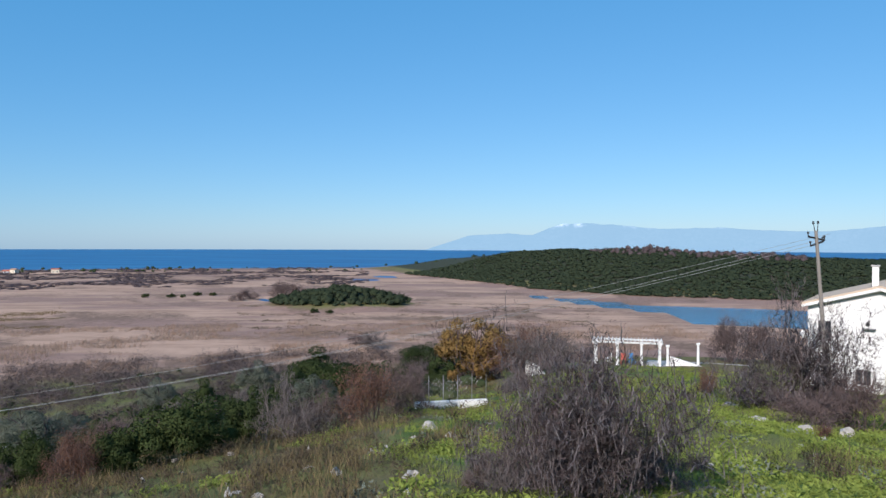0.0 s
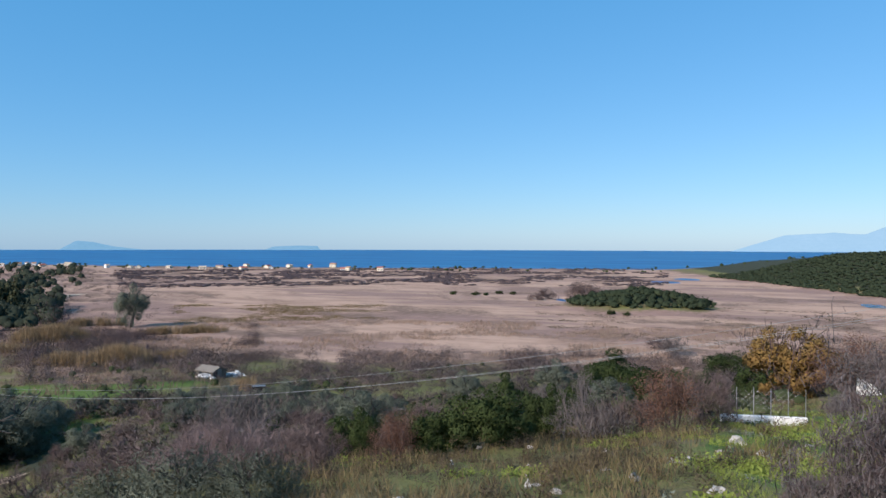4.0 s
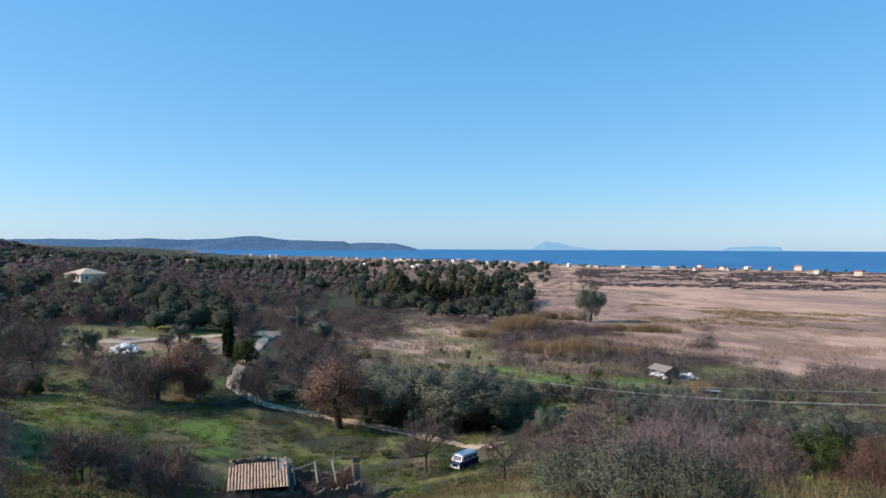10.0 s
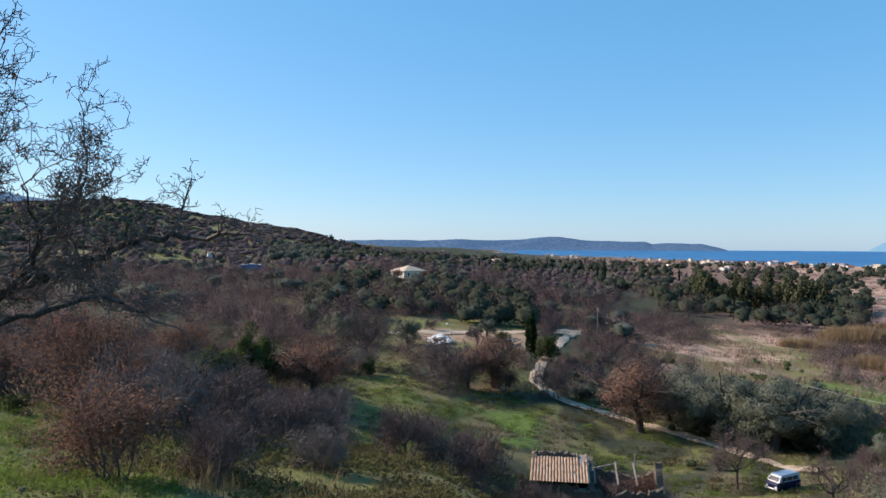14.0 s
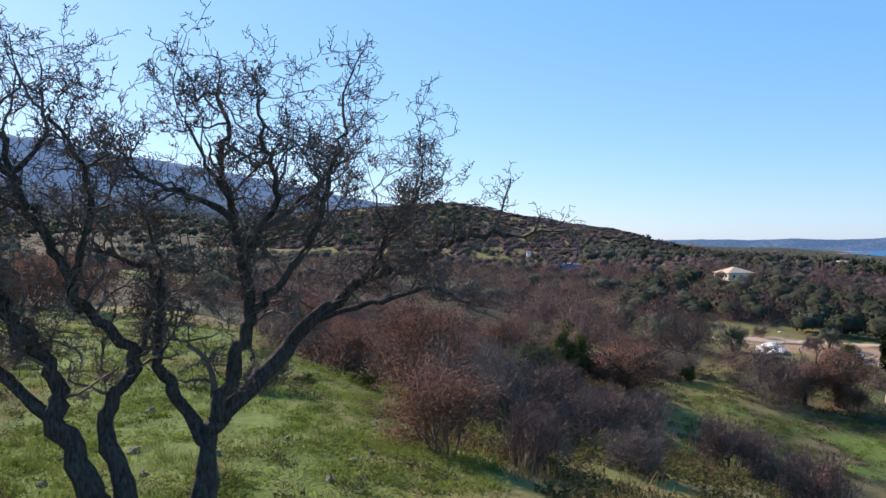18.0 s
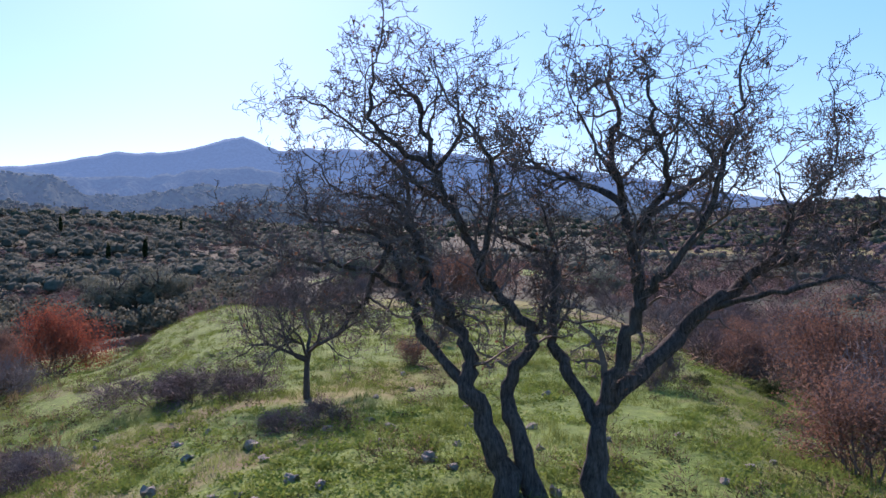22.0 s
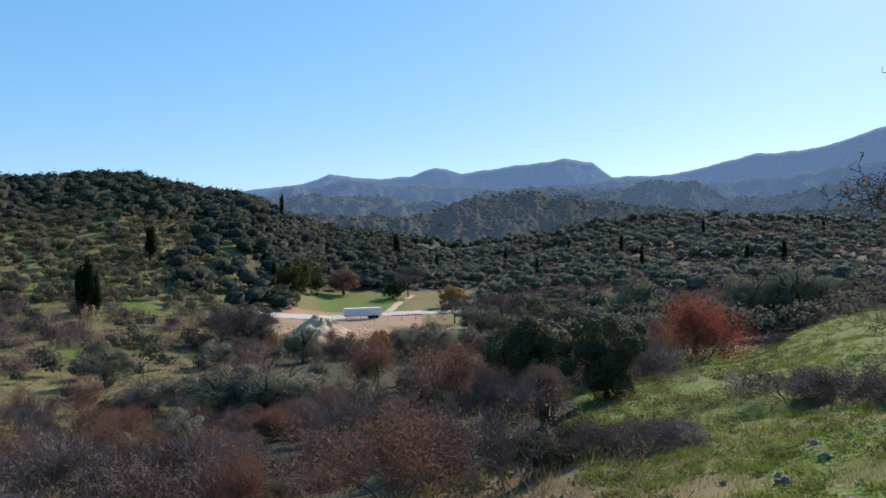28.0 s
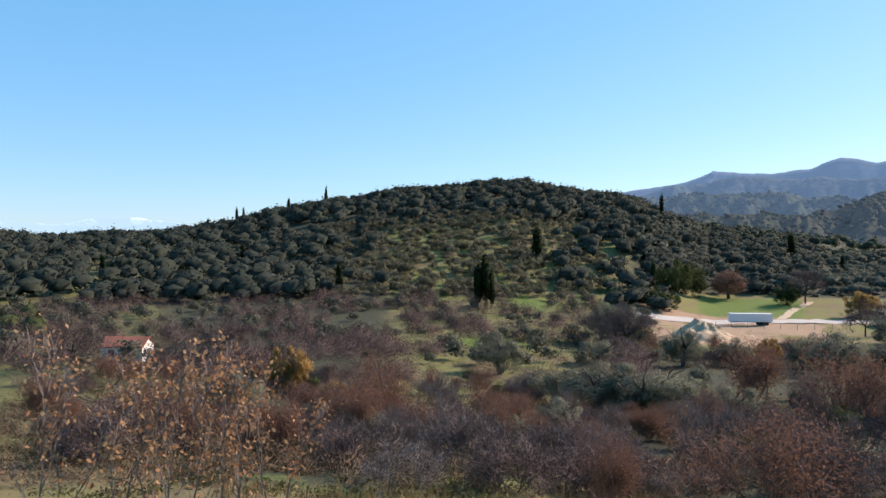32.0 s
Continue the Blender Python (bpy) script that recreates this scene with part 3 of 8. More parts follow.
# ---- the land, the sea ----
def make_land():
    rings = np.concatenate(([0.0, 0.02], np.geomspace(0.6, 4900, 190)))
    na = 540
    th = np.linspace(0, math.tau, na, endpoint=False)
    R, A = np.meshgrid(rings[1:], th, indexing="ij")
    x, y = (-R * np.sin(A)).ravel(), (R * np.cos(A)).ravel()
    z = ground(x, y)
    verts = np.column_stack((x, y, z))
    i = np.arange(len(rings) - 2)[:, None] * na
    j = np.arange(na)[None, :]
    faces = np.stack((i + j, i + (j + 1) % na, i + na + (j + 1) % na, i + na + j), -1).reshape(-1, 4)
    me = np_mesh("ground", verts, faces, LAND, flat=False)
    az, r = polar(x, y)
    w1, w2 = waves(x, y, 60, 21, 4), waves(x, y, 12, 22, 3)
    plain_ = smooth(az, 42, 48) * smooth(az, 72, 67) * smooth(r, 146, 165) * smooth(r, 335, 300)
    reed = np.maximum(smooth(z, 3.2, 1.2) * smooth(r, 170, 230) * smooth(az, 64, 53), (0.72 + 0.5 * waves(x, y, 45, 74, 3)) * plain_)
    w3 = waves(x, y, 220, 33, 3)
    bands = waves(az * 3.0, r * 1.0, 75, 34, 3)
    reed = reed * np.clip(0.78 + 0.3 * w3 + 0.5 * bands - 0.2 * smooth(r, 620, 760) * (az > 10), 0.55, 1)
    sx, sy = x + 245 * math.sin(radians(1.5)), y - 245 * math.cos(radians(1.5))
    reed = reed * (1 - 0.9 * np.exp(-((sy + 0.35 * sx + 3 * w1) / 5) ** 2 - (sx / 48) ** 2) - 0.45 * smooth(waves(x * 0.35, y * 1.6, 60, 77, 3), 0.28, 0.5))
    # lush grass: the meadow on the knoll, the terrace with the ruin, the fields in the valley
    lush = 0.35 + 0.9 * w1
    meadow = smooth(r, 60, 50) * smooth(az, 110, 122) * smooth(az, 170, 160)
    front = smooth(r, 80, 52) * (smooth(az, 5, -1) + smooth(az, 300, 330)) * (0.75 + 0.5 * w2)
    terrace = smooth(r, 130, 112) * smooth(r, 44, 54) * smooth(az, 48, 54) * smooth(az, 91, 82)
    field = smooth(az, 120, 125) * smooth(az, 150, 145) * smooth(r, 140, 160) * smooth(r, 225, 205)
    field2 = smooth(az, 188.5, 189.5) * smooth(az, 196.5, 195.0) * smooth(r, 275, 285) * smooth(r, 345, 325)
    lush = np.clip(0.7 * lush * smooth(z, 2, 6) * smooth(r, 450, 330) * 0.42 + (0.88 + 0.3 * w1 + 0.3 * w2) * meadow + (0.78 + 0.3 * w1) * front + (0.05 + 0.5 * w1 + 0.4 * w2) * terrace + field + field2 * 1.5 + 0.25 * w2 * (meadow + front), 0, 1)
    lush = np.maximum(lush, (0.72 + 0.3 * w2) * smooth(az, 138, 146) * smooth(az, 180, 172) * smooth(r, 14, 24) * smooth(r, 100, 78))
    soil = np.clip(smooth(az, 184.5, 187) * smooth(az, 202.5, 199) * smooth(r, 185, 200) * smooth(r, 285, 270) * 0.98 + smooth(az, 74.5, 76) * smooth(az, 87, 85) * smooth(r, 150, 156) * smooth(r, 185, 176), 0, 1)
    soil = np.maximum(soil, np.exp(-((r - coast(az) - 2) / 12) ** 2) * (az < 70))
    soil = soil * np.clip(0.78 + 0.55 * w1 + 0.35 * w2 + 0.8 * (r > 500), 0, 1)
    lush = lush * (1 - 0.85 * plain_) * (1 - 0.45 * smooth(az, 197, 201) * smooth(az, 238, 233) * smooth(r, 50, 70) * smooth(r, 240, 225)) * (1 - 0.97 * smooth(az, 0, 4) * smooth(az, 50, 44) * smooth(r, 60, 80))
    for pa, pr, pw in ((50.5, 150, 9), (47.5, 143, 7), (43.0, 150, 6), (53.5, 160, 7), (51, 118, 6), (208.9, 250, 9), (205.6, 258, 6), (212, 170, 12), (216.5, 215, 8)):
        lush = lush + np.exp(-(np.hypot(x + pr * math.sin(radians(pa)), y - pr * math.cos(radians(pa))) / pw) ** 2)
    lush = np.clip(np.maximum(lush, 0.62 * smooth(r, 13, 6)), 0, 1)
    lush = lush * (1 - soil) * (1 - 0.5 * smooth(az, 196, 202) * smooth(az, 228, 222) * smooth(r, 255, 290))
    lush = np.maximum(lush, (0.34 + 0.3 * w2) * smooth(az, 199, 203) * smooth(az, 223, 219) * smooth(r, 440, 405) * smooth(r, 230, 260))
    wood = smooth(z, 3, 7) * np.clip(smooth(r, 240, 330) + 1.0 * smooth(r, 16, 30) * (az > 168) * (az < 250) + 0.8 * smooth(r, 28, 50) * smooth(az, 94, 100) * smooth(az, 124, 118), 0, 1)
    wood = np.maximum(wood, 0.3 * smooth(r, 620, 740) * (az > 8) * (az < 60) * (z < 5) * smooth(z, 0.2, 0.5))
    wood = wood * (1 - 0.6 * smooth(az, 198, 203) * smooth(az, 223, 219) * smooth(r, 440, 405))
    # terrace ground darkened in patches for rank grass and the shadows on it
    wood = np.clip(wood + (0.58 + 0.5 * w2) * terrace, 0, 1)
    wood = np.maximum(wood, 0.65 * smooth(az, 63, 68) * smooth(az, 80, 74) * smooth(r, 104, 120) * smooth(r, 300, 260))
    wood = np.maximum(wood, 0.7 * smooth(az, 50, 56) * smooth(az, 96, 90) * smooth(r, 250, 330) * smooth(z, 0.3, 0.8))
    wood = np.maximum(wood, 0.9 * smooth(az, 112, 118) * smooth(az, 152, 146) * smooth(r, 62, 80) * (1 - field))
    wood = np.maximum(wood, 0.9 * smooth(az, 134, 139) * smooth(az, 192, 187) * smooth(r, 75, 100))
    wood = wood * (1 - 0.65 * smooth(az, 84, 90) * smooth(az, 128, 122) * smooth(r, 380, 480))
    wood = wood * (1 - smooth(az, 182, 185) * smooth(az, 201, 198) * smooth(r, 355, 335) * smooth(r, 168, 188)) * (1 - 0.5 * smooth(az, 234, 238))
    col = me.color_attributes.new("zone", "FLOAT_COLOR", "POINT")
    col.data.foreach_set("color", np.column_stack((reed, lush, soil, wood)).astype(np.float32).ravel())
    return tagged(new("ground", me), "rolling land of meadow, scrub and pale reed marsh", "ground", kind="structure")


make_land()


def make_sea():
    rings = np.geomspace(60, 4920, 60)
    na = 360
    th = np.linspace(0, math.tau, na, endpoint=False)
    R, A = np.meshgrid(rings, th, indexing="ij")
    verts = np.column_stack(((-R * np.sin(A)).ravel(), (R * np.cos(A)).ravel(), np.zeros(R.size)))
    i = np.arange(len(rings) - 1)[:, None] * na
    j = np.arange(na)[None, :]
    faces = np.stack((i + j, i + (j + 1) % na, i + na + (j + 1) % na, i + na + j), -1).reshape(-1, 4)
    return tagged(new("water", np_mesh("water", verts, faces, SEA, flat=False)), "deep blue sea and lagoon water", "water", kind="structure")


make_sea()


def make_lagoon():
    """The shallow lagoon, a sheet just over the sea's level."""
    az, rr = np.meshgrid(np.linspace(-38, -5, 60), np.linspace(290, 560, 40), indexing="ij")
    verts = np.column_stack(((-rr * np.sin(np.radians(az))).ravel(), (rr * np.cos(np.radians(az))).ravel(), np.full(az.size, 0.03)))
    i, j = np.arange(59)[:, None] * 40, np.arange(39)[None, :]
    faces = np.stack((i + j, i + 40 + j, i + 41 + j, i + 1 + j), -1).reshape(-1, 4)
    return tagged(new("lagoon", np_mesh("lagoon", verts, faces, LAGOON, flat=False)), "calm pale blue lagoon water", "water", kind="structure")


make_lagoon()


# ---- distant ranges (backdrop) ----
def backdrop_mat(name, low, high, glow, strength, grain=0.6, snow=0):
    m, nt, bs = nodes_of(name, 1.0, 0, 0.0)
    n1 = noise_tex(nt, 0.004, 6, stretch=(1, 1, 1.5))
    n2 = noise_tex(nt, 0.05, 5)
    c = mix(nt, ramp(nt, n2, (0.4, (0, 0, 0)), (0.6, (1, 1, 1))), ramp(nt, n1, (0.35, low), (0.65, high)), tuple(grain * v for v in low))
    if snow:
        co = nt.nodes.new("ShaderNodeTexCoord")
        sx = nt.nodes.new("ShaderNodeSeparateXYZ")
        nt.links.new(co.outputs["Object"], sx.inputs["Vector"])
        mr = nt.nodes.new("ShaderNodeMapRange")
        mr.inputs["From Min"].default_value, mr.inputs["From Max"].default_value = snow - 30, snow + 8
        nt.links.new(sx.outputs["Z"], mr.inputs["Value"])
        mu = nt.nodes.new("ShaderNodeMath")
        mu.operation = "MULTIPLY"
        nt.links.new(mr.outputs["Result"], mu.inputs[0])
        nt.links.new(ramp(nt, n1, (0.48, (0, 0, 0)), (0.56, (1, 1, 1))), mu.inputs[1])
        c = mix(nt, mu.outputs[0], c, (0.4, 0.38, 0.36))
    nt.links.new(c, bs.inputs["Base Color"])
    # distance haze is put in here as an even blue glow
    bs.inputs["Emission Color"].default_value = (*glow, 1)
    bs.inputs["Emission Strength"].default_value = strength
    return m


def skyline(name, label, r, mat, foot, depth, *ridge, rough=0.02, base=-2.0, seed=1, step=0.2, gully=0.07):
    """A range of hills at r metres: ridge gives (bearing, height over level, in thousandths of the distance)."""
    a0, a1 = ridge[0][0], ridge[-1][0]
    az = np.arange(a0, a1 + 0.01, step)
    h = np.interp(az, [p[0] for p in ridge], [p[1] for p in ridge])
    k = 1 if step > 0.15 else 9
    h = np.convolve(np.pad(h, k // 2, mode="edge"), np.hanning(k + 2)[1:-1] / np.hanning(k + 2).sum(), mode="valid") * r / 1000 + 36
    h = np.maximum(h + (h - base) * rough * waves(az * 14.0, az * 3.0, 46, seed, 4), base + 0.5)
    rows = [(-1 + k / 24, (k / 24) ** 1.15) for k in range(25)] + [(0.3, 0.6), (1, 0.0)]
    grid = []
    for t, f in rows:
        gull = waves(az * 16 + 5 + 25 * t, np.full_like(az, t * 90), 60, seed + 3, 4)
        rr = np.full_like(az, r + t * (foot if t < 0 else depth))
        zz = base + (h - base) * np.clip(f + gully * gull * f * (1 - f) * 4 * (t < 0), 0, 1)
        grid.append(np.column_stack((-rr * np.sin(np.radians(az)), rr * np.cos(np.radians(az)), zz)))
    n = len(az)
    i = np.arange(len(rows) - 1)[:, None] * n
    j = np.arange(n - 1)[None, :]
    faces = np.stack((i + j, i + j + 1, i + n + j + 1, i + n + j), -1).reshape(-1, 4)
    SLOPES[name] = np.array(grid[:25])
    return tagged(new(name, np_mesh(name, np.concatenate(grid), faces, mat, flat=False)), label, "hills", kind="structure")


def on_slope(name, n, seed, low=0.1, keep=None):
    """n places spread over the near face of a range: arrays x, y, z."""
    g = SLOPES[name]
    rng = np.random.RandomState(seed)
    u, v = rng.uniform(low, 1, n) * (len(g) - 1.001), rng.uniform(0, 1, n) * (g.shape[1] - 1.001)
    i, j = u.astype(int), v.astype(int)
    f, w = (u - i)[:, None], (v - j)[:, None]
    p = (1 - f) * ((1 - w) * g[i, j] + w * g[i, j + 1]) + f * ((1 - w) * g[i + 1, j] + w * g[i + 1, j + 1])
    if keep is not None:
        p = p[keep(p[:, 0], p[:, 1])]
    return p[:, 0], p[:, 1], p[:, 2]


SLOPES = {}
# across the sea: haze blue is emitted, the base colours stay dark
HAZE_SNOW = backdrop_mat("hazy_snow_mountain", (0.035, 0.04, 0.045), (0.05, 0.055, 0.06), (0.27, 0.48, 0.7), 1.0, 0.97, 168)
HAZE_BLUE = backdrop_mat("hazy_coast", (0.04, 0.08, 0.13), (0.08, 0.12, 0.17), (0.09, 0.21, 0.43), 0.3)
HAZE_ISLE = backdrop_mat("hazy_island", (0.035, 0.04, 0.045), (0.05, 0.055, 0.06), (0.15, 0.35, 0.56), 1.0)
# inland: air haze is emitted as blue, weaker on the nearer ridges
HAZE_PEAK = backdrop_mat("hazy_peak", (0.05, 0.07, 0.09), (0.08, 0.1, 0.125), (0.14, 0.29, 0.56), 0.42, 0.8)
HAZE_MID = backdrop_mat("hazy_foothill", (0.03, 0.042, 0.036), (0.062, 0.075, 0.06), (0.1, 0.21, 0.42), 0.5, 0.5)
HAZE_NEAR = backdrop_mat("hazy_wooded_spur", (0.035, 0.045, 0.03), (0.075, 0.08, 0.05), (0.1, 0.2, 0.38), 0.36, 0.5)
HAZE_DELL = backdrop_mat("hazy_valley_spur", (0.035, 0.042, 0.026), (0.08, 0.075, 0.045), (0.1, 0.18, 0.32), 0.2, 0.5)

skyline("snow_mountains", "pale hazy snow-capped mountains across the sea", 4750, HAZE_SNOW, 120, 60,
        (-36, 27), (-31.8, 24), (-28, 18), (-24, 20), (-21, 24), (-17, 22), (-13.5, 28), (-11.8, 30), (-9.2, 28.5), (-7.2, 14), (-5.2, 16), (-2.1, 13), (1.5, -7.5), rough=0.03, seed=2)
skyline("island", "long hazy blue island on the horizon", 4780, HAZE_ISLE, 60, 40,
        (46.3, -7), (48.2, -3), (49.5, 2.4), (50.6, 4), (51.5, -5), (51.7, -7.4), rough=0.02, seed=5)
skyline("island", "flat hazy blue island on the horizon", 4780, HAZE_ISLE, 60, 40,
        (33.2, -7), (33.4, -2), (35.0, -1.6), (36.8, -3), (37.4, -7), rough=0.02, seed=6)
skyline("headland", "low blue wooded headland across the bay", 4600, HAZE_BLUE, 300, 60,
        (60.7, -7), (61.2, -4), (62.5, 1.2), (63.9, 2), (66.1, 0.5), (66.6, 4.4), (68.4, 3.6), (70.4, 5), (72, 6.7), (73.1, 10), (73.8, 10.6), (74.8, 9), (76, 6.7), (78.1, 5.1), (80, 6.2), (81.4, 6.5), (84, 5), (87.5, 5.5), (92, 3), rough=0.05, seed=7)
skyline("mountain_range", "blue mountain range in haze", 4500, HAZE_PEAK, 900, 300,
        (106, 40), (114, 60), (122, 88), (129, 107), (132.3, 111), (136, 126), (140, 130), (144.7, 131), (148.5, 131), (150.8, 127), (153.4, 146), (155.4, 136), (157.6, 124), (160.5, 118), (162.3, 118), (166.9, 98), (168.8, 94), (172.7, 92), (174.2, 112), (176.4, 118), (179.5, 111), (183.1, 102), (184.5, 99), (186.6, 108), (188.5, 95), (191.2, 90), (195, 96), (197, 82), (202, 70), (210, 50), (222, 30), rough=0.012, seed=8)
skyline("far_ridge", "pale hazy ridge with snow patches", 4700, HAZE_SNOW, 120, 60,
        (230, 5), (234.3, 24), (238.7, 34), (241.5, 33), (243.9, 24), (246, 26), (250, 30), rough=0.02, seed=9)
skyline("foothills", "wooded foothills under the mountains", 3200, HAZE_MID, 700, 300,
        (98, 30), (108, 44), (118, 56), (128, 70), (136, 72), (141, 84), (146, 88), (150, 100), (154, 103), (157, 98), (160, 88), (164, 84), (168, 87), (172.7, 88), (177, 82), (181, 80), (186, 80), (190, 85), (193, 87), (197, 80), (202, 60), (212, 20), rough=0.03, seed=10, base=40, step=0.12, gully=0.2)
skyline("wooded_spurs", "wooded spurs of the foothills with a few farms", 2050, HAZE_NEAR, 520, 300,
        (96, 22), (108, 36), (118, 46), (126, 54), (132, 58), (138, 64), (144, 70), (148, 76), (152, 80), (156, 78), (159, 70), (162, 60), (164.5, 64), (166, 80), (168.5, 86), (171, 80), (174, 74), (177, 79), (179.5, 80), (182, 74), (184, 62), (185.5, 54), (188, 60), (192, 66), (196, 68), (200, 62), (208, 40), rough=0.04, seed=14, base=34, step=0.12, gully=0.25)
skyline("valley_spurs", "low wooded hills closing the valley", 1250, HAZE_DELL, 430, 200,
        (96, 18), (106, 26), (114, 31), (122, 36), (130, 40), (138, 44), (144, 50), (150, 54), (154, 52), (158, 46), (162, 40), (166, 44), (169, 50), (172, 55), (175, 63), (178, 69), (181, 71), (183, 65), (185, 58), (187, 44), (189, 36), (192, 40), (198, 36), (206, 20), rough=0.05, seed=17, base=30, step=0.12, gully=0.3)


# ---- plants: shapes ----
def crown(seed, rx, rz, n, leaf, zc, lumps=14, aspect=1.7, fill=0.75, spread=0.36, three=False):
    """Leaves on many uneven clumps: arrays of corners and faces."""
    rng = np.random.RandomState(seed)
    d = rng.normal(size=(lumps, 3))
    d[:, 2] = d[:, 2] * 0.8 + 0.15
    d /= np.linalg.norm(d, axis=1)[:, None]
    out = rng.uniform(0.35, 0.8 if lumps < 40 else 1.02, (lumps, 1))
    c = d * out * (rx, rx, rz) + (0, 0, zc)
    lr = rng.uniform(0.7, 1.3, lumps) * spread * (1 if lumps < 40 else 1.2 - 0.45 * out[:, 0])
    k = rng.randint(0, lumps, n)
    e = rng.normal(size=(n, 3))
    e /= np.linalg.norm(e, axis=1)[:, None]
    p = c[k] + e * (lr[k] * rng.uniform(fill, 1.1, n))[:, None] * (rx, rx, rz)
    v, f = leaf_quads(rng, p, e + rng.normal(size=(n, 3)) * 0.7, leaf, aspect, three)
    mid = np.repeat(c[k], 3 if three else 4, axis=0)
    a, b = (v - mid) / (rx, rx, rz), (v - (0, 0, zc - 0.3 * rz)) / (rx, rx, rz)
    a /= np.maximum(np.linalg.norm(a, axis=1), 1e-6)[:, None]
    b /= np.maximum(np.linalg.norm(b, axis=1), 1e-6)[:, None]
    nn = a * 0.75 + b * 0.6 + rng.normal(size=v.shape) * 0.18
    return v, f, nn / np.linalg.norm(nn, axis=1)[:, None]


def leaf_quads(rng, p, nrm, leaf, aspect, three=False):
    n = len(p)
    nrm = nrm / np.linalg.norm(nrm, axis=1)[:, None]
    t = np.cross(nrm, rng.normal(size=(n, 3)))
    t /= np.linalg.norm(t, axis=1)[:, None]
    b = np.cross(nrm, t)
    s = (leaf * rng.uniform(0.6, 1.35, n))[:, None]
    if three:
        v = np.stack((p - t * s * aspect * 0.55 - b * s * 0.45, p + t * s * aspect * 0.55, p - t * s * aspect * 0.2 + b * s * 0.75), 1).reshape(-1, 3)
        return v, np.arange(3 * n).reshape(n, 3)
    v = np.stack((p - t * s * aspect / 2, p - b * s / 2, p + t * s * aspect / 2, p + b * s / 2), 1).reshape(-1, 3)
    return v, np.arange(4 * n).reshape(n, 4)


def grow(rng, segs, tips, p, d, length, radius, level, up=0.05, wig=0.28, kids=3, split=0.7, shrink=0.62, nseg=4):
    """A limb and its branches, as segments (from, to, radii)."""
    step = length / nseg
    for k in range(nseg):
        d = (d + Vector((rng.gauss(0, wig), rng.gauss(0, wig), rng.gauss(0, wig) + up))).normalized()
        q = p + d * step
        r1 = radius * (1 - 0.16)
        segs.append((p.copy(), q.copy(), radius, r1))
        p, radius = q, r1
        if level > 0 and (k > 0 or level < 2):
            for _ in range(kids if k == nseg - 1 else max(1, kids - 2)):
                side = Vector((rng.gauss(0, 1), rng.gauss(0, 1), rng.gauss(0, 0.8) + 0.2)).normalized()
                grow(rng, segs, tips, p, (d + side * split * rng.uniform(0.7, 1.5)).normalized(), length * shrink * rng.uniform(0.7, 1.15), radius * 0.62, level - 1, up, wig, kids, split, shrink, max(2, nseg - 1))
    if level == 0:
        tips.append((p.copy(), d.copy()))


def contort(rng, segs, tips, p, d, length, radius, level, up=0.06, kink=0.55, more=1.4):
    """A gnarled branch that bends at every joint, with shorter ones standing off it."""
    n = (2, 4, 5, 6)[level]
    for k in range(n):
        d = (d + Vector((rng.gauss(0, kink), rng.gauss(0, kink), rng.gauss(0, kink) + up))).normalized()
        q = p + d * (length / n * rng.uniform(0.75, 1.25))
        r1 = radius * 0.85
        segs.append((p, q, radius, r1))
        p, radius = q, r1
        if level and (k or level < 3):
            for _ in range(int(more + rng.random())):
                side = Vector((rng.gauss(0, 1), rng.gauss(0, 1), rng.gauss(0.15, 0.9))).normalized()
                contort(rng, segs, tips, q, (d * 0.5 + side).normalized(), length * rng.uniform(0.32, 0.58), radius * 0.6, level - 1, up, kink, more)
    if not level:
        tips.append((p, d))


def seg_mesh(segs, thick=1.0, least=0.004, sides=3, thin=0.0):
    """Three- or more-sided tapering tubes along the segments; twigs under the radius thin are narrow blades."""
    if thin:
        fat = [s for s in segs if s[2] >= thin]
        lean_ = [s for s in segs if s[2] < thin]
        if fat and lean_:
            v0, f0 = seg_mesh(fat, thick, least, sides)
            v1, f1 = seg_mesh(lean_, thick * 1.15, least * 1.15, 2)
            return join((v0, f0), (v1, f1))
    a = np.array([s[0] for s in segs])
    b = np.array([s[1] for s in segs])
    ra = np.maximum(np.array([s[2] for s in segs]) * thick, least)
    rb = np.maximum(np.array([s[3] for s in segs]) * thick, least)
    d = b - a
    d /= np.maximum(np.linalg.norm(d, axis=1), 1e-9)[:, None]
    ref = np.where(np.abs(d[:, 2:3]) > 0.9, (1.0, 0, 0), (0, 0, 1.0))
    u = np.cross(d, ref)
    u /= np.linalg.norm(u, axis=1)[:, None]
    w = np.cross(d, u)
    n = len(segs)
    out = np.empty((n, 2 * sides, 3))
    for k in range(sides):
        o = u * math.cos(math.tau * k / sides) + w * math.sin(math.tau * k / sides)
        out[:, k] = a + o * ra[:, None]
        out[:, sides + k] = b + d * (rb * 0.6)[:, None] + o * rb[:, None]
    base = np.arange(n)[:, None] * 2 * sides
    k = np.arange(sides)[None, :]
    f = np.stack((base + k, base + (k + 1) % sides, base + sides + (k + 1) % sides, base + sides + k), -1)
    f = (f[:, :1] if sides == 2 else f).reshape(-1, 4)
    return out.reshape(-1, 3), f


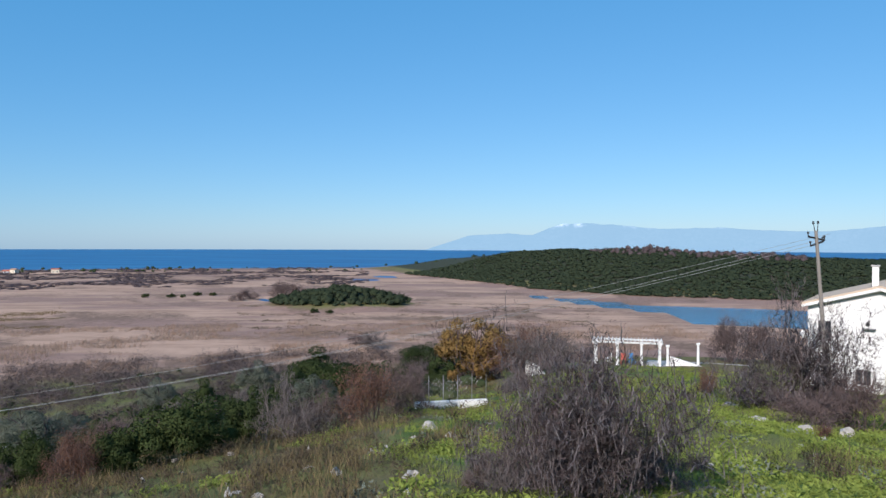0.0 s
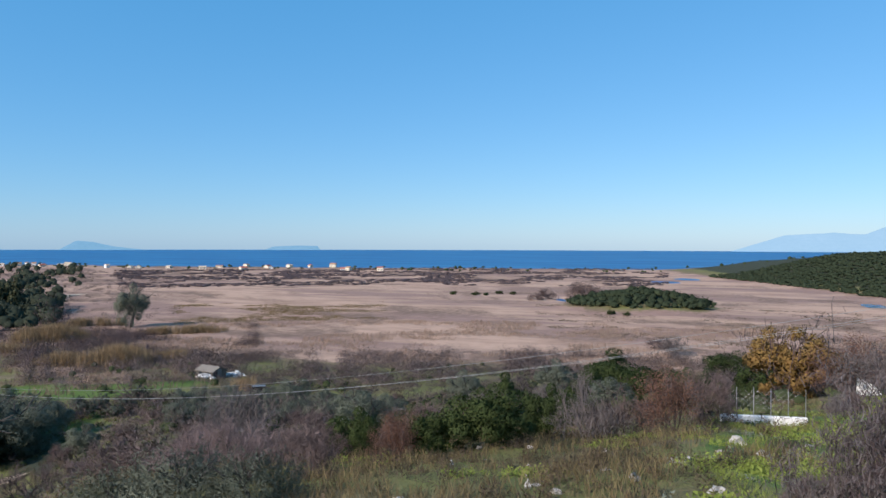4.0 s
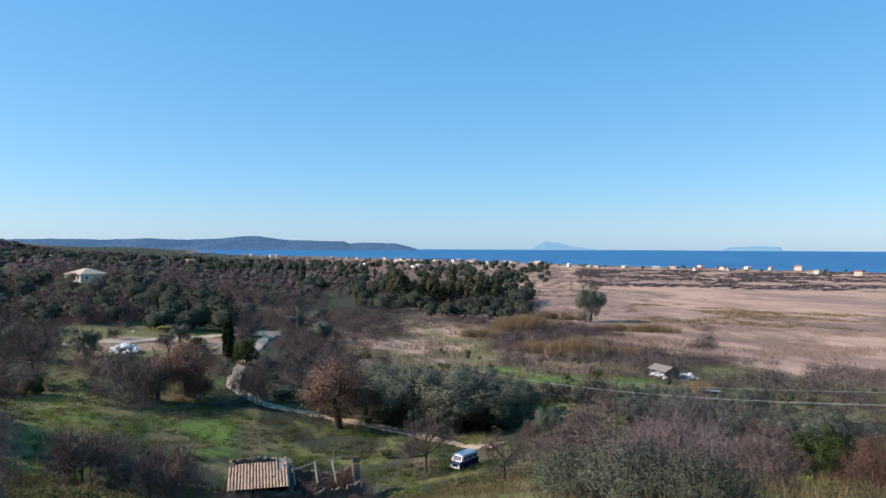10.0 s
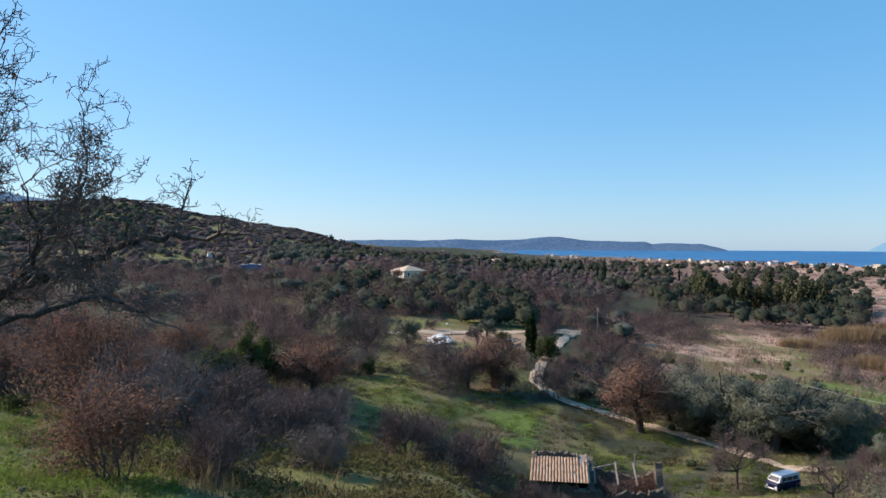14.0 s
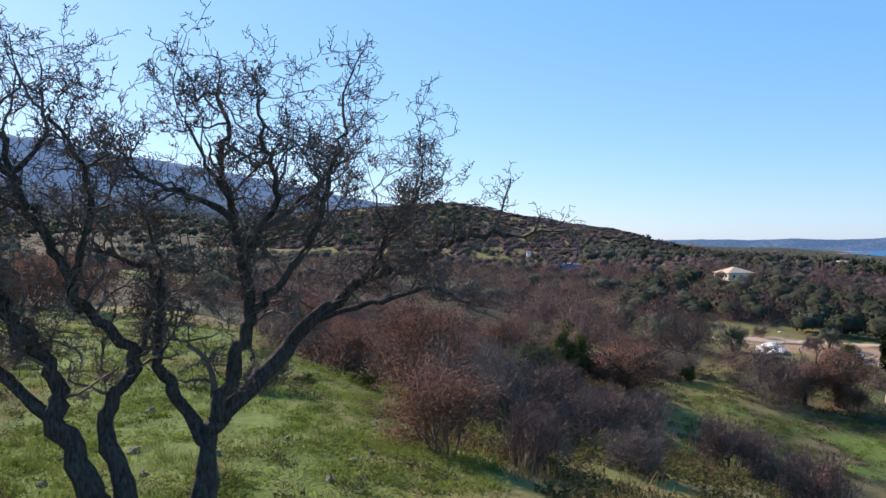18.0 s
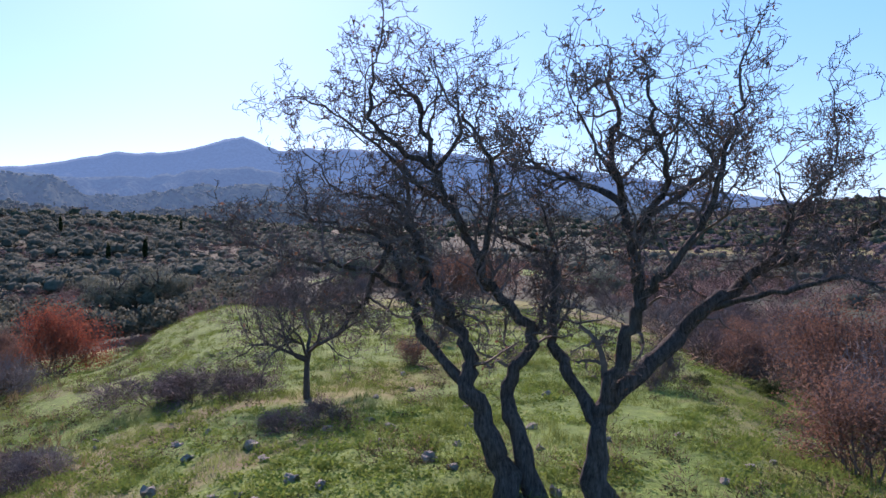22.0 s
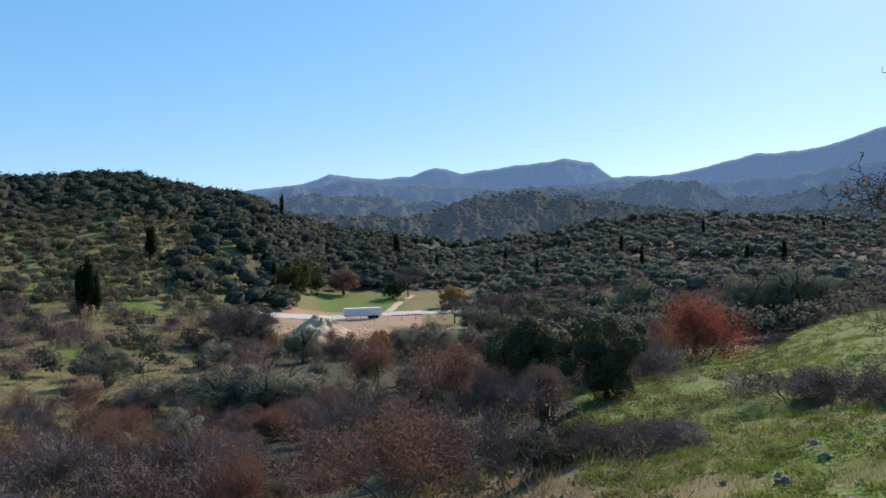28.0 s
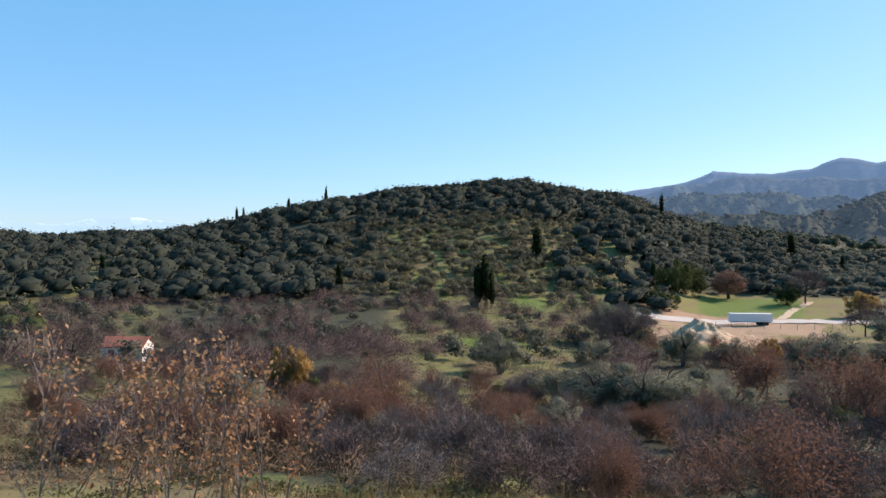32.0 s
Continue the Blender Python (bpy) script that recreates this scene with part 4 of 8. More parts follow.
def sweep(points, radii, sides=10, rough=0.0):
    """One continuous tube through the points, closed at both ends."""
    p = np.array([tuple(q) for q in points], float)
    t = np.gradient(p, axis=0)
    t /= np.maximum(np.linalg.norm(t, axis=1), 1e-9)[:, None]
    u = np.cross(t[0], (0.3, 0.9, 0.2))
    rings = []
    for k in range(len(p)):
        u = u - t[k] * np.dot(u, t[k])
        u = u / np.linalg.norm(u)
        w = np.cross(t[k], u)
        a = np.arange(sides) * math.tau / sides
        rad = radii[k] * (1 + rough * (0.6 * np.sin(3 * a + 0.9 * k) + 0.5 * np.sin(5 * a - 0.35 * k + 1) + 0.45 * np.sin(k * 2.3 + 2 * a)))
        rings.append(p[k] + rad[:, None] * (np.cos(a)[:, None] * u + np.sin(a)[:, None] * w))
    i = np.arange(len(p) - 1)[:, None] * sides
    j = np.arange(sides)[None, :]
    return np.concatenate(rings), np.stack((i + j, i + (j + 1) % sides, i + sides + (j + 1) % sides, i + sides + j), -1).reshape(-1, 4)


def join(*pairs):
    vs, fs, o = [], [], 0
    for v, f in pairs:
        vs.append(v)
        fs.append(f + o)
        o += len(v)
    return np.concatenate(vs), np.concatenate(fs)


def shrub_segs(seed, h, w, stems, level, kids=3, up=0.08, r=0.02, wig=0.25):
    rng = random.Random(seed)
    segs, tips = [], []
    for k in range(stems):
        a = math.tau * (k + rng.random()) / stems
        lean = rng.uniform(0.15, 1.0) * w / h
        d = Vector((math.cos(a) * lean, math.sin(a) * lean, 1)).normalized()
        grow(rng, segs, tips, Vector((math.cos(a) * 0.08 * w, math.sin(a) * 0.08 * w, -0.15)), d, h * rng.uniform(0.45, 0.7), r, level, up, wig, kids, 0.75, 0.55, 4)
    return segs, tips


def tip_leaves(seed, tips, n, leaf, jitter=0.12, aspect=1.6):
    rng = np.random.RandomState(seed)
    p = np.array([t[0] for t in tips])
    k = rng.randint(0, len(p), n)
    q = p[k] + rng.normal(size=(n, 3)) * jitter
    return leaf_quads(rng, q, rng.normal(size=(n, 3)), leaf, aspect)


def spray(seed, tips, n, length, width, side=0.9):
    """Fine end twigs round the tips of the branches, one narrow blade each."""
    rng = np.random.RandomState(seed)
    p, d = np.array([t[0] for t in tips]), np.array([t[1] for t in tips])
    k = rng.randint(0, len(p), n)
    t = d[k] + rng.normal(size=(n, 3)) * side
    t /= np.linalg.norm(t, axis=1)[:, None]
    q = p[k] + rng.normal(size=(n, 3)) * length * 0.3
    b = np.cross(t, rng.normal(size=(n, 3)))
    b *= width / np.linalg.norm(b, axis=1)[:, None]
    ll = length * rng.uniform(0.5, 1.3, (n, 1))
    return np.stack((q - b, q + b, q + t * ll), 1).reshape(-1, 3), np.arange(3 * n).reshape(n, 3)


def trunk_mesh(seed, h, r, limbs, spread, name, mat=None):
    rng = random.Random(seed)
    segs, tips = [], []
    top = Vector((rng.gauss(0, 0.08) * h, rng.gauss(0, 0.08) * h, h * 0.45))
    for k in range(3):
        a, b = top * (k / 3) + Vector((0, 0, -0.2 if k == 0 else 0)), top * ((k + 1) / 3)
        segs.append((a, b, r * (1.25 - 0.17 * k), r * (1.08 - 0.17 * k)))
    for k in range(limbs):
        a = math.tau * (k + rng.random() * 0.6) / limbs
        grow(rng, segs, tips, top.copy(), Vector((math.cos(a) * spread, math.sin(a) * spread, 0.8)).normalized(), h * 0.42, r * 0.5, 1, 0.05, 0.22, 2, 0.7, 0.6, 3)
    return np_mesh(name, *seg_mesh(segs, sides=6), mat or BARK, flat=False), tips


KINDS = {}


def kind(key, name, label, category, group, *parts):
    """A kind of plant: its parts are (name, mesh); a single mesh stands alone."""
    KINDS[key] = (name, label, category, group, parts)


def plant(key, x, y, s=1.0, turn=None, z=None, squash=1.0, lab=""):
    name, label, category, group, parts = KINDS[key]
    zz = float(ground(x, y)) - 0.05 if z is None else z
    m = Matrix.LocRotScale((x, y, zz), Euler((0, 0, random.uniform(0, math.tau) if turn is None else turn)), (s, s, s * squash))
    if len(parts) == 1:
        ob = new(name, parts[0][1])
        ob.matrix_world = m
    else:
        ob = new(name)
        ob.matrix_world = m
        for n, me in parts:
            new(n, me).parent = ob
    return tagged(ob, lab or label, category, group)


def plant_at(key, az, r, s=1.0, turn=None, squash=1.0, lab=""):
    return plant(key, -r * math.sin(radians(az)), r * math.cos(radians(az)), s, turn, None, squash, lab)


for v in range(3):
    sg, tp = shrub_segs(10 + v, 1.9, 2.2, 10, 2, 4, up=0.03, r=0.022, wig=0.3)
    kind("bare%d" % v, "bare_shrub", "leafless purple-brown thorny shrub", "shrub", "bare shrubs", ("branchwork", np_mesh("branchwork", *seg_mesh(sg, least=0.007, thin=0.011), TWIG)), ("twig_spray", np_mesh("twig_spray", *spray(510 + v, tp, 4200, 0.3, 0.009), TWIG)))
    kind("lilac%d" % v, "bare_shrub", "dense leafless shrub with pale lilac-brown twigs", "shrub", "bare shrubs", ("branchwork", np_mesh("branchwork", *seg_mesh(sg, least=0.006, thin=0.011), LILACTWIG)), ("twig_spray", np_mesh("twig_spray", *spray(515 + v, tp, 5200, 0.3, 0.008), LILACTWIG)))
    sg, tp = shrub_segs(20 + v, 2.2, 1.6, 8, 2, 4, r=0.02)
    kind("grey%d" % v, "grey_shrub", "leafless grey twiggy shrub", "shrub", "grey shrubs", ("branchwork", np_mesh("branchwork", *seg_mesh(sg, least=0.008, thin=0.011), TWIGGREY)), ("twig_spray", np_mesh("twig_spray", *spray(520 + v, tp, 3000, 0.3, 0.008, 0.7), TWIGGREY)))
    sg, tp = shrub_segs(30 + v, 2.4, 1.5, 7, 2, 4, r=0.03)
    stems_ = np_mesh("branchwork", *seg_mesh(sg, least=0.007, thin=0.011), TWIG)
    for key, mat, nm, lb in (("russet", RUSSET, "russet_bush", "young oak bush holding dead russet leaves"), ("gold", GOLD, "golden_bush", "bush with golden autumn leaves"), ("red", REDLEAF, "red_bush", "bush with bright red-orange autumn leaves")):
        kind(key + str(v), nm, lb, "bush", nm, ("branchwork", stems_), ("foliage", leafy("foliage", crown(45 + v, 1.25, 1.15, 16000, 0.046, 1.15, 46, 1.6, 0.3, 0.26, True), mat) if key == "gold" else np_mesh("foliage", *tip_leaves(40 + v, tp, {"russet": 8500, "red": 20000}[key], 0.035, 0.2), mat)))
    kind("green%d" % v, "evergreen_bush", "dense dark evergreen bush", "bush", "evergreen bushes", ("stem", trunk_mesh(150 + v, 1.7, 0.06, 5, 1.1, "stem")[0]), ("foliage", leafy("foliage", crown(50 + v, 1.5, 1.25, 16000, 0.045, 0.95, 46, spread=0.27, three=True), GREEN)))
    kind("holm%d" % v, "holm_oak", "dense dark evergreen oak bush", "bush", "holm oaks", ("stem", trunk_mesh(155 + v, 2.2, 0.09, 5, 0.9, "stem")[0]), ("foliage", leafy("foliage", crown(55 + v, 1.5, 1.5, 30000, 0.036, 1.15, 46, spread=0.24, three=True), HOLM)))
    tm, tp = trunk_mesh(60 + v, 4.2, 0.2, 5, 0.7, "trunk")
    kind("olive%d" % v, "olive_tree", "grey-green olive tree with a gnarled trunk", "olive tree", "olive trees", ("trunk", tm), ("crown", leafy("crown", crown(70 + v, 2.3, 1.9, 21000, 0.044, 1.95, 44, 2.8, spread=0.3, three=True), OLIVE)))
    kind("cypress%d" % v, "cypress", "tall narrow dark cypress", "cypress", "cypresses", ("trunk", trunk_mesh(80 + v, 3.0, 0.14, 3, 0.2, "trunk")[0]), ("crown", leafy("crown", crown(90 + v, 0.95, 5.0, 3000, 0.22, 5.1, 30, 1.6, spread=0.3, three=True), DARK)))
    tm, tp = trunk_mesh(100 + v, 5.5, 0.2, 6, 0.9, "trunk")
    kind("oak%d" % v, "brown_oak", "oak tree with brown withered leaves", "oak tree", "brown oaks", ("trunk", tm), ("crown", leafy("crown", crown(110 + v, 2.9, 2.35, 15000, 0.07, 2.95, 39, 1.5, 0.3, spread=0.36, three=True), OAKBROWN)))
    rg = random.Random(120 + v)
    sg, tp = [], []
    for k in range(4):
        sg.append((Vector((0.05 * math.sin(k * 2 + v), 0, 0.45 * k - 0.2)), Vector((0.05 * math.sin(k * 2 + 2 + v), 0, 0.45 * k + 0.25)), 0.16 - 0.015 * k, 0.145 - 0.015 * k))
    for k in range(7):
        a = math.tau * (k + rg.random() * 0.5) / 7
        grow(rg, sg, tp, Vector((0, 0, 1.2 + 0.09 * k)), Vector((math.cos(a), math.sin(a), 0.65)).normalized(), 2.0, 0.075, 2, 0.03, 0.3, 4, 0.75, 0.58, 4)
    kind("baretree%d" % v, "bare_tree", "small leafless tree with a dark trunk", "tree", "bare trees", ("trunk", np_mesh("trunk", *seg_mesh(sg, least=0.008, thin=0.011), BARETRUNK)), ("twig_spray", np_mesh("twig_spray", *spray(530 + v, tp, 5500, 0.42, 0.009), TWIG)))

for v in range(2):
    rs_ = np.random.RandomState(160 + v)
    n_, m_ = 420, 34
    foot_ = rs_.normal(size=(n_, 3))
    foot_[:, 2] = np.abs(foot_[:, 2]) * 0.8
    foot_ = foot_ / np.linalg.norm(foot_, axis=1)[:, None] * rs_.uniform(0.45, 1, (n_, 1)) * (1.9, 1.9, 1.1) + (0, 0, 0.5)
    way_ = foot_ * (0.28, 0.28, 0) + rs_.normal(0, 0.22, (n_, 3)) + (0, 0, 1)
    way_ /= np.linalg.norm(way_, axis=1)[:, None]
    f_ = rs_.uniform(0, 1, (n_, m_, 1))
    pts_ = (foot_[:, None] + way_[:, None] * f_ * rs_.uniform(0.6, 1.5, (n_, 1, 1)) + rs_.normal(0, 0.035, (n_, m_, 3))).reshape(-1, 3)
    lv_, lf_ = leaf_quads(rs_, pts_, rs_.normal(size=pts_.shape) + (0, 0, 0.3), 0.03, 3.4, True)
    ln_ = np.repeat(np.repeat(foot_ - (0, 0, 0.3), m_, axis=0), 3, axis=0) + (0, 0, 0.6) + rs_.normal(size=lv_.shape) * 0.5
    kind("shoots%d" % v, "olive_tree", "bushy olive with long upright grey-green shoots", "olive tree", "olive trees", ("trunk", trunk_mesh(165 + v, 2.4, 0.1, 6, 0.8, "trunk")[0]), ("crown", leafy("crown", (lv_, lf_, ln_ / np.linalg.norm(ln_, axis=1)[:, None]), OLIVE)))

for v in range(2):
    rg = random.Random(130 + v)
    sg, tp = [], []
    for k in range(20):
        a = math.tau * (k + rg.random()) / 20
        ln_ = rg.uniform(0.1, 0.8)
        contort(rg, sg, tp, Vector((math.cos(a) * 0.18, math.sin(a) * 0.18, -0.12)), Vector((math.cos(a) * ln_, math.sin(a) * ln_, 1)).normalized(), rg.uniform(1.7, 2.7), 0.034, 3, 0.02, 0.38, 1.6)
    kind("thorn%d" % v, "thorn_bush", "big tangled leafless brown thorn bush", "bush", "thorn bushes", ("branchwork", np_mesh("branchwork", *seg_mesh(sg, least=0.0066, thin=0.011), THORNBRANCH)), ("twig_spray", np_mesh("twig_spray", *spray(540 + v, tp, 12000, 0.16, 0.0052, 1.2), THORN)))


def canopy(seed, rx, rz, zc, fine, leaves, leaf, squash=0.2):
    """A tree's closed crown seen from afar: a lumpy dome with leaves standing out of it."""
    rng = np.random.RandomState(seed)
    bm = bmesh.new()
    bmesh.ops.create_icosphere(bm, subdivisions=fine, radius=1.0)
    u = np.array([v.co for v in bm.verts])
    f = np.array([[v.index for v in q.verts] for q in bm.faces])
    bm.free()
    f = f[u[f][:, :, 2].mean(1) > -0.75]
    d = rng.normal(size=(9, 3))
    d[:, 2] = np.abs(d[:, 2]) - 0.2
    d /= np.linalg.norm(d, axis=1)[:, None]
    far_ = 0.66 + 0.34 * np.exp(-(1 - u @ d.T) / 0.16).max(1) + rng.uniform(-0.08, 0.08, len(u))
    v = u * far_[:, None] * (rx, rx, rz) + (0, 0, zc)
    nv = u * 0.75 + (0, 0, 0.5) + rng.normal(size=u.shape) * 0.12
    k = rng.randint(0, len(u), leaves)
    p = v[k] * rng.uniform(0.92, 1.06, (leaves, 1)) + rng.normal(size=(leaves, 3)) * 0.16 * rx
    lv, lf = leaf_quads(rng, p, u[k] + rng.normal(size=(leaves, 3)) * 0.6, leaf, 1.3, True)
    ln_ = np.repeat(u[k] * 0.8, 3, axis=0) + (0, 0, 0.45) + rng.normal(size=(3 * leaves, 3)) * 0.25
    nv = np.concatenate((nv, ln_))
    return np.concatenate((v, lv)), np.concatenate((f, lf + len(v))), nv / np.linalg.norm(nv, axis=1)[:, None]


FAR_LEAF = [canopy(200 + k, 2.5, 2.0, 1.9, 1, 32, 0.75) for k in range(6)]
FAR_FINE = [canopy(220 + k, 2.4, 1.8, 1.9, 1, 62, 0.46) for k in range(6)]
MID_FINE = [crown(230 + k, 2.5, 1.8, 300, 0.36, 1.9, 15, 1.5, 0.7, three=True) for k in range(5)]


def bare_far(seed, n, short, long, thin, wide):
    """A leafless crown seen from afar: narrow slivers of branch fanning out."""
    rg = np.random.RandomState(seed)
    d = rg.normal(size=(n, 3))
    d[:, 2] = np.abs(d[:, 2]) * 0.9 + 0.15
    d /= np.linalg.norm(d, axis=1)[:, None]
    p = d * rg.uniform(0.7, 2.7, (n, 1)) * (0.95, 0.95, 1.2)
    t = d + rg.normal(size=(n, 3)) * 0.45
    t /= np.linalg.norm(t, axis=1)[:, None]
    b = np.cross(t, d + rg.normal(size=(n, 3)) * 0.5)
    b /= np.linalg.norm(b, axis=1)[:, None]
    ll, ww = rg.uniform(short, long, (n, 1)), rg.uniform(thin, wide, (n, 1))
    v = np.stack((p - t * ll - b * ww, p - t * ll + b * ww, p + t * ll), 1).reshape(-1, 3)
    nn = np.repeat(d, 3, axis=0) + (0, 0, 0.2)
    return v, np.arange(3 * n).reshape(n, 3), nn / np.linalg.norm(nn, axis=1)[:, None]




def wound(dome, slivers):
    return np.concatenate((dome[0], slivers[0])), np.concatenate((dome[1], slivers[1] + len(dome[0]))), np.concatenate((dome[2], slivers[2]))


FAR_BARE = [wound(canopy(640 + k, 1.5, 1.6, 1.3, 1, 6, 0.4), bare_far(240 + k, 85, 0.35, 0.85, 0.05, 0.11)) for k in range(6)]
HALF_BARE = [bare_far(270 + k, 300, 0.16, 0.48, 0.016, 0.036) for k in range(6)]
FINE_BARE = [bare_far(250 + k, 140, 0.16, 0.5, 0.02, 0.045) for k in range(5)]
CYP_FAR = [crown(260 + k, 0.9, 4.6, 60, 0.7, 4.6, 12, 1.4, 0.6, 0.32) for k in range(2)]


def tuft(seed, n, spread, low, high, width, lean):
    """A tuft of narrow blades."""
    rg = np.random.RandomState(seed)
    p = np.column_stack((rg.normal(0, spread, n), rg.normal(0, spread, n), np.full(n, -0.08)))
    top = p + np.column_stack((rg.normal(0, lean, n), rg.normal(0, lean, n), rg.uniform(low, high, n)))
    sd = rg.normal(size=(n, 3)) * (1, 1, 0)
    sd *= width / np.maximum(np.linalg.norm(sd, axis=1), 0.05)[:, None]
    return np.stack((p - sd, p + sd, top + sd * 0.25, top - sd * 0.25), 1).reshape(-1, 3), np.arange(4 * n).reshape(n, 4), None


TUFTS = [tuft(280 + k, 12, 0.9, 0.6, 1.15, 0.07, 0.22) for k in range(4)]
BLADES = [tuft(290 + k, 17, 0.45, 0.35, 1.1, 0.026, 0.3) for k in range(4)]
HERBS = []
for k in range(4):
    rngk = np.random.RandomState(300 + k)
    n_ = 48
    pp = rngk.normal(0, 0.42, (n_, 3)) * (1, 1, 0) + np.column_stack((np.zeros(n_), np.zeros(n_), rngk.uniform(0.02, 0.5, n_) ** 1.5))
    HERBS.append((*leaf_quads(rngk, pp, rngk.normal(size=(n_, 3)) * 0.6 + (0, 0, 0.8), 0.11, 1.8, True), None))


def forest(name, label, category, templates, x, y, size, mat, seed=1, tall=1.0, z=None):
    """A wood too large to count, as one mesh of many crowns."""
    rng = np.random.RandomState(seed)
    z = ground(x, y) if z is None else z
    vs, fs, vr, ns, o = [], [], [], [], 0
    which = rng.randint(0, len(templates), len(x))
    for k, (v, f, nv) in enumerate(templates):
        s = np.where(which == k)[0]
        if not len(s):
            continue
        a = rng.uniform(0, math.tau, len(s))
        sc = size * rng.uniform(0.65, 1.4, len(s)) if np.isscalar(size) else size[s]
        ca, sa = np.cos(a)[:, None], np.sin(a)[:, None]
        hs = rng.uniform(0.8, 1.2, len(s)) * tall
        vv = np.stack(((v[None, :, 0] * ca - v[None, :, 1] * sa) * sc[:, None] + x[s][:, None],
                       (v[None, :, 0] * sa + v[None, :, 1] * ca) * sc[:, None] + y[s][:, None],
                       v[None, :, 2] * (sc * hs)[:, None] + z[s][:, None]), -1).reshape(-1, 3)
        ff = (f[None] + (np.arange(len(s)) * len(v))[:, None, None]).reshape(-1, f.shape[1]) + o
        vs.append(vv)
        fs.append(ff)
        vr.append(np.repeat(rng.uniform(0, 1, len(s)), len(v)))
        o += len(vv)
        if nv is not None:
            ns.append(np.stack((nv[None, :, 0] * ca - nv[None, :, 1] * sa, nv[None, :, 0] * sa + nv[None, :, 1] * ca, np.repeat(nv[None, :, 2], len(s), axis=0)), -1).reshape(-1, 3))
    me = np_mesh(name, np.concatenate(vs), np.concatenate(fs), mat, np.concatenate(vr), soft=np.concatenate(ns) if ns else None)
    return tagged(new(name, me), label, category, kind="stuff")


def strew(n, az0, az1, r0, r1, seed, keep=None, power=0.5):
    """n places spread over a sector of the plan."""
    rng = np.random.RandomState(seed)
    az = rng.uniform(az0, az1, n)
    u = rng.uniform(0, 1, n)
    r = (r0 ** (1 / power) + u * (r1 ** (1 / power) - r0 ** (1 / power))) ** power
    x, y = -r * np.sin(np.radians(az)), r * np.cos(np.radians(az))
    if keep is not None:
        k = keep(x, y, az, r)
        x, y = x[k], y[k]
    return x, y


def off_track(a, r):
    """True away from the dirt track that runs out to the cleared ground."""
    return (np.abs(a - np.interp(r, (108, 116, 124, 143, 160, 181, 201), (72.8, 74.6, 75, 74.35, 73.55, 72.75, 71.9))) > 1.1) | (r > 205)


# ---- woods and reeds ----
forest("hill_wood", "evergreen wood on the hill beyond the lagoon", "wood", FAR_LEAF, *strew(17000, -42, 8, 430, 830, 31, lambda x, y, a, r: (ground(x, y) > 1.6) & (r > far_shore(a) + 26)), 0.95, HILLSCRUB, 1, 0.55)
forest("islet_wood", "evergreen thicket on the marsh islet", "thicket", FAR_FINE, *strew(1500, -1, 17, 360, 460, 32, lambda x, y, a, r: ground(x, y) > 2.6), 0.9, HILLSCRUB, 2)
forest("hilltop_wood", "pale bare trees on the crest of the hill", "wood", FAR_BARE, *strew(420, -27, -11.5, 600, 760, 33, lambda x, y, a, r: (r > far_shore(a) + 215) & (r < far_shore(a) + 300)), 1.5, BROWNWOOD, 3)
forest("olive_hill_wood", "dark olive and oak wood on the hillside", "wood", FAR_FINE, *strew(3900, 188, 264, 250, 690, 34, lambda x, y, a, r: ((r > 405 + 22 * waves(x, y, 60, 2, 2)) | (a > 223 + 3 * waves(x, y, 50, 6, 2)) | (a < 205 + 2 * waves(x, y, 50, 7, 2))) & ((a > 198.5 + 0.01 * (r - 300)) | (r > 345))), 1.75, HILLWOOD, 4, 0.95)
forest("olive_terrace", "grey olive trees on grassy terraces", "olive grove", MID_FINE, *strew(860, 203, 225, 258, 425, 35), 0.95, PALEGROVE, 5)
forest("terrace_bare_trees", "small bare trees on the olive terraces", "wood", HALF_BARE, *strew(170, 203, 226, 235, 420, 65), 0.7, PALEBARE, 35)
forest("near_olive_grove", "olive trees on the valley floor", "olive grove", MID_FINE, *strew(1250, 138, 186, 80, 240, 63, lambda x, y, a, r: (waves(x, y, 85, 28, 2) < 0.3) & ((a > 152) | (r > 235)) & (r > 95) & ((a < 183) | (r < 165))), 0.95, GROVE, 33)
forest("valley_olive_grove", "olive groves filling the valley", "olive grove", FAR_FINE, *strew(4800, 138, 202, 225, 620, 36, lambda x, y, a, r: (waves(x, y, 85, 28, 2) < 0.3) & ((a < 183) | (r > 350)) & ((a > 152) | (r > 240))), 1.15, GROVE, 6)
forest("valley_bare_wood", "bare brown copses between the olive groves", "wood", HALF_BARE, *strew(1500, 140, 186, 110, 620, 76, lambda x, y, a, r: (waves(x, y, 85, 28, 2) > 0.22) & ((a > 152) | (r > 240))), 1.25, BROWNWOOD, 47)
forest("valley_thicket", "dense purple-brown thickets on the valley floor", "thicket", HALF_BARE, *strew(800, 152, 187, 95, 330, 105, lambda x, y, a, r: (waves(x, y, 60, 95, 2) > 0.05) & ((a < 183) | (r < 165))), 1.0, BROWNWOOD, 84)
forest("far_valley_wood", "wooded slopes far up the valley", "wood", FAR_LEAF, *strew(2600, 104, 204, 560, 1150, 37), 1.7, SPURWOOD, 7, 0.9)
DOME = [canopy(680 + k, 2.5, 2.1, 1.7, 1, 14, 0.8) for k in range(6)]
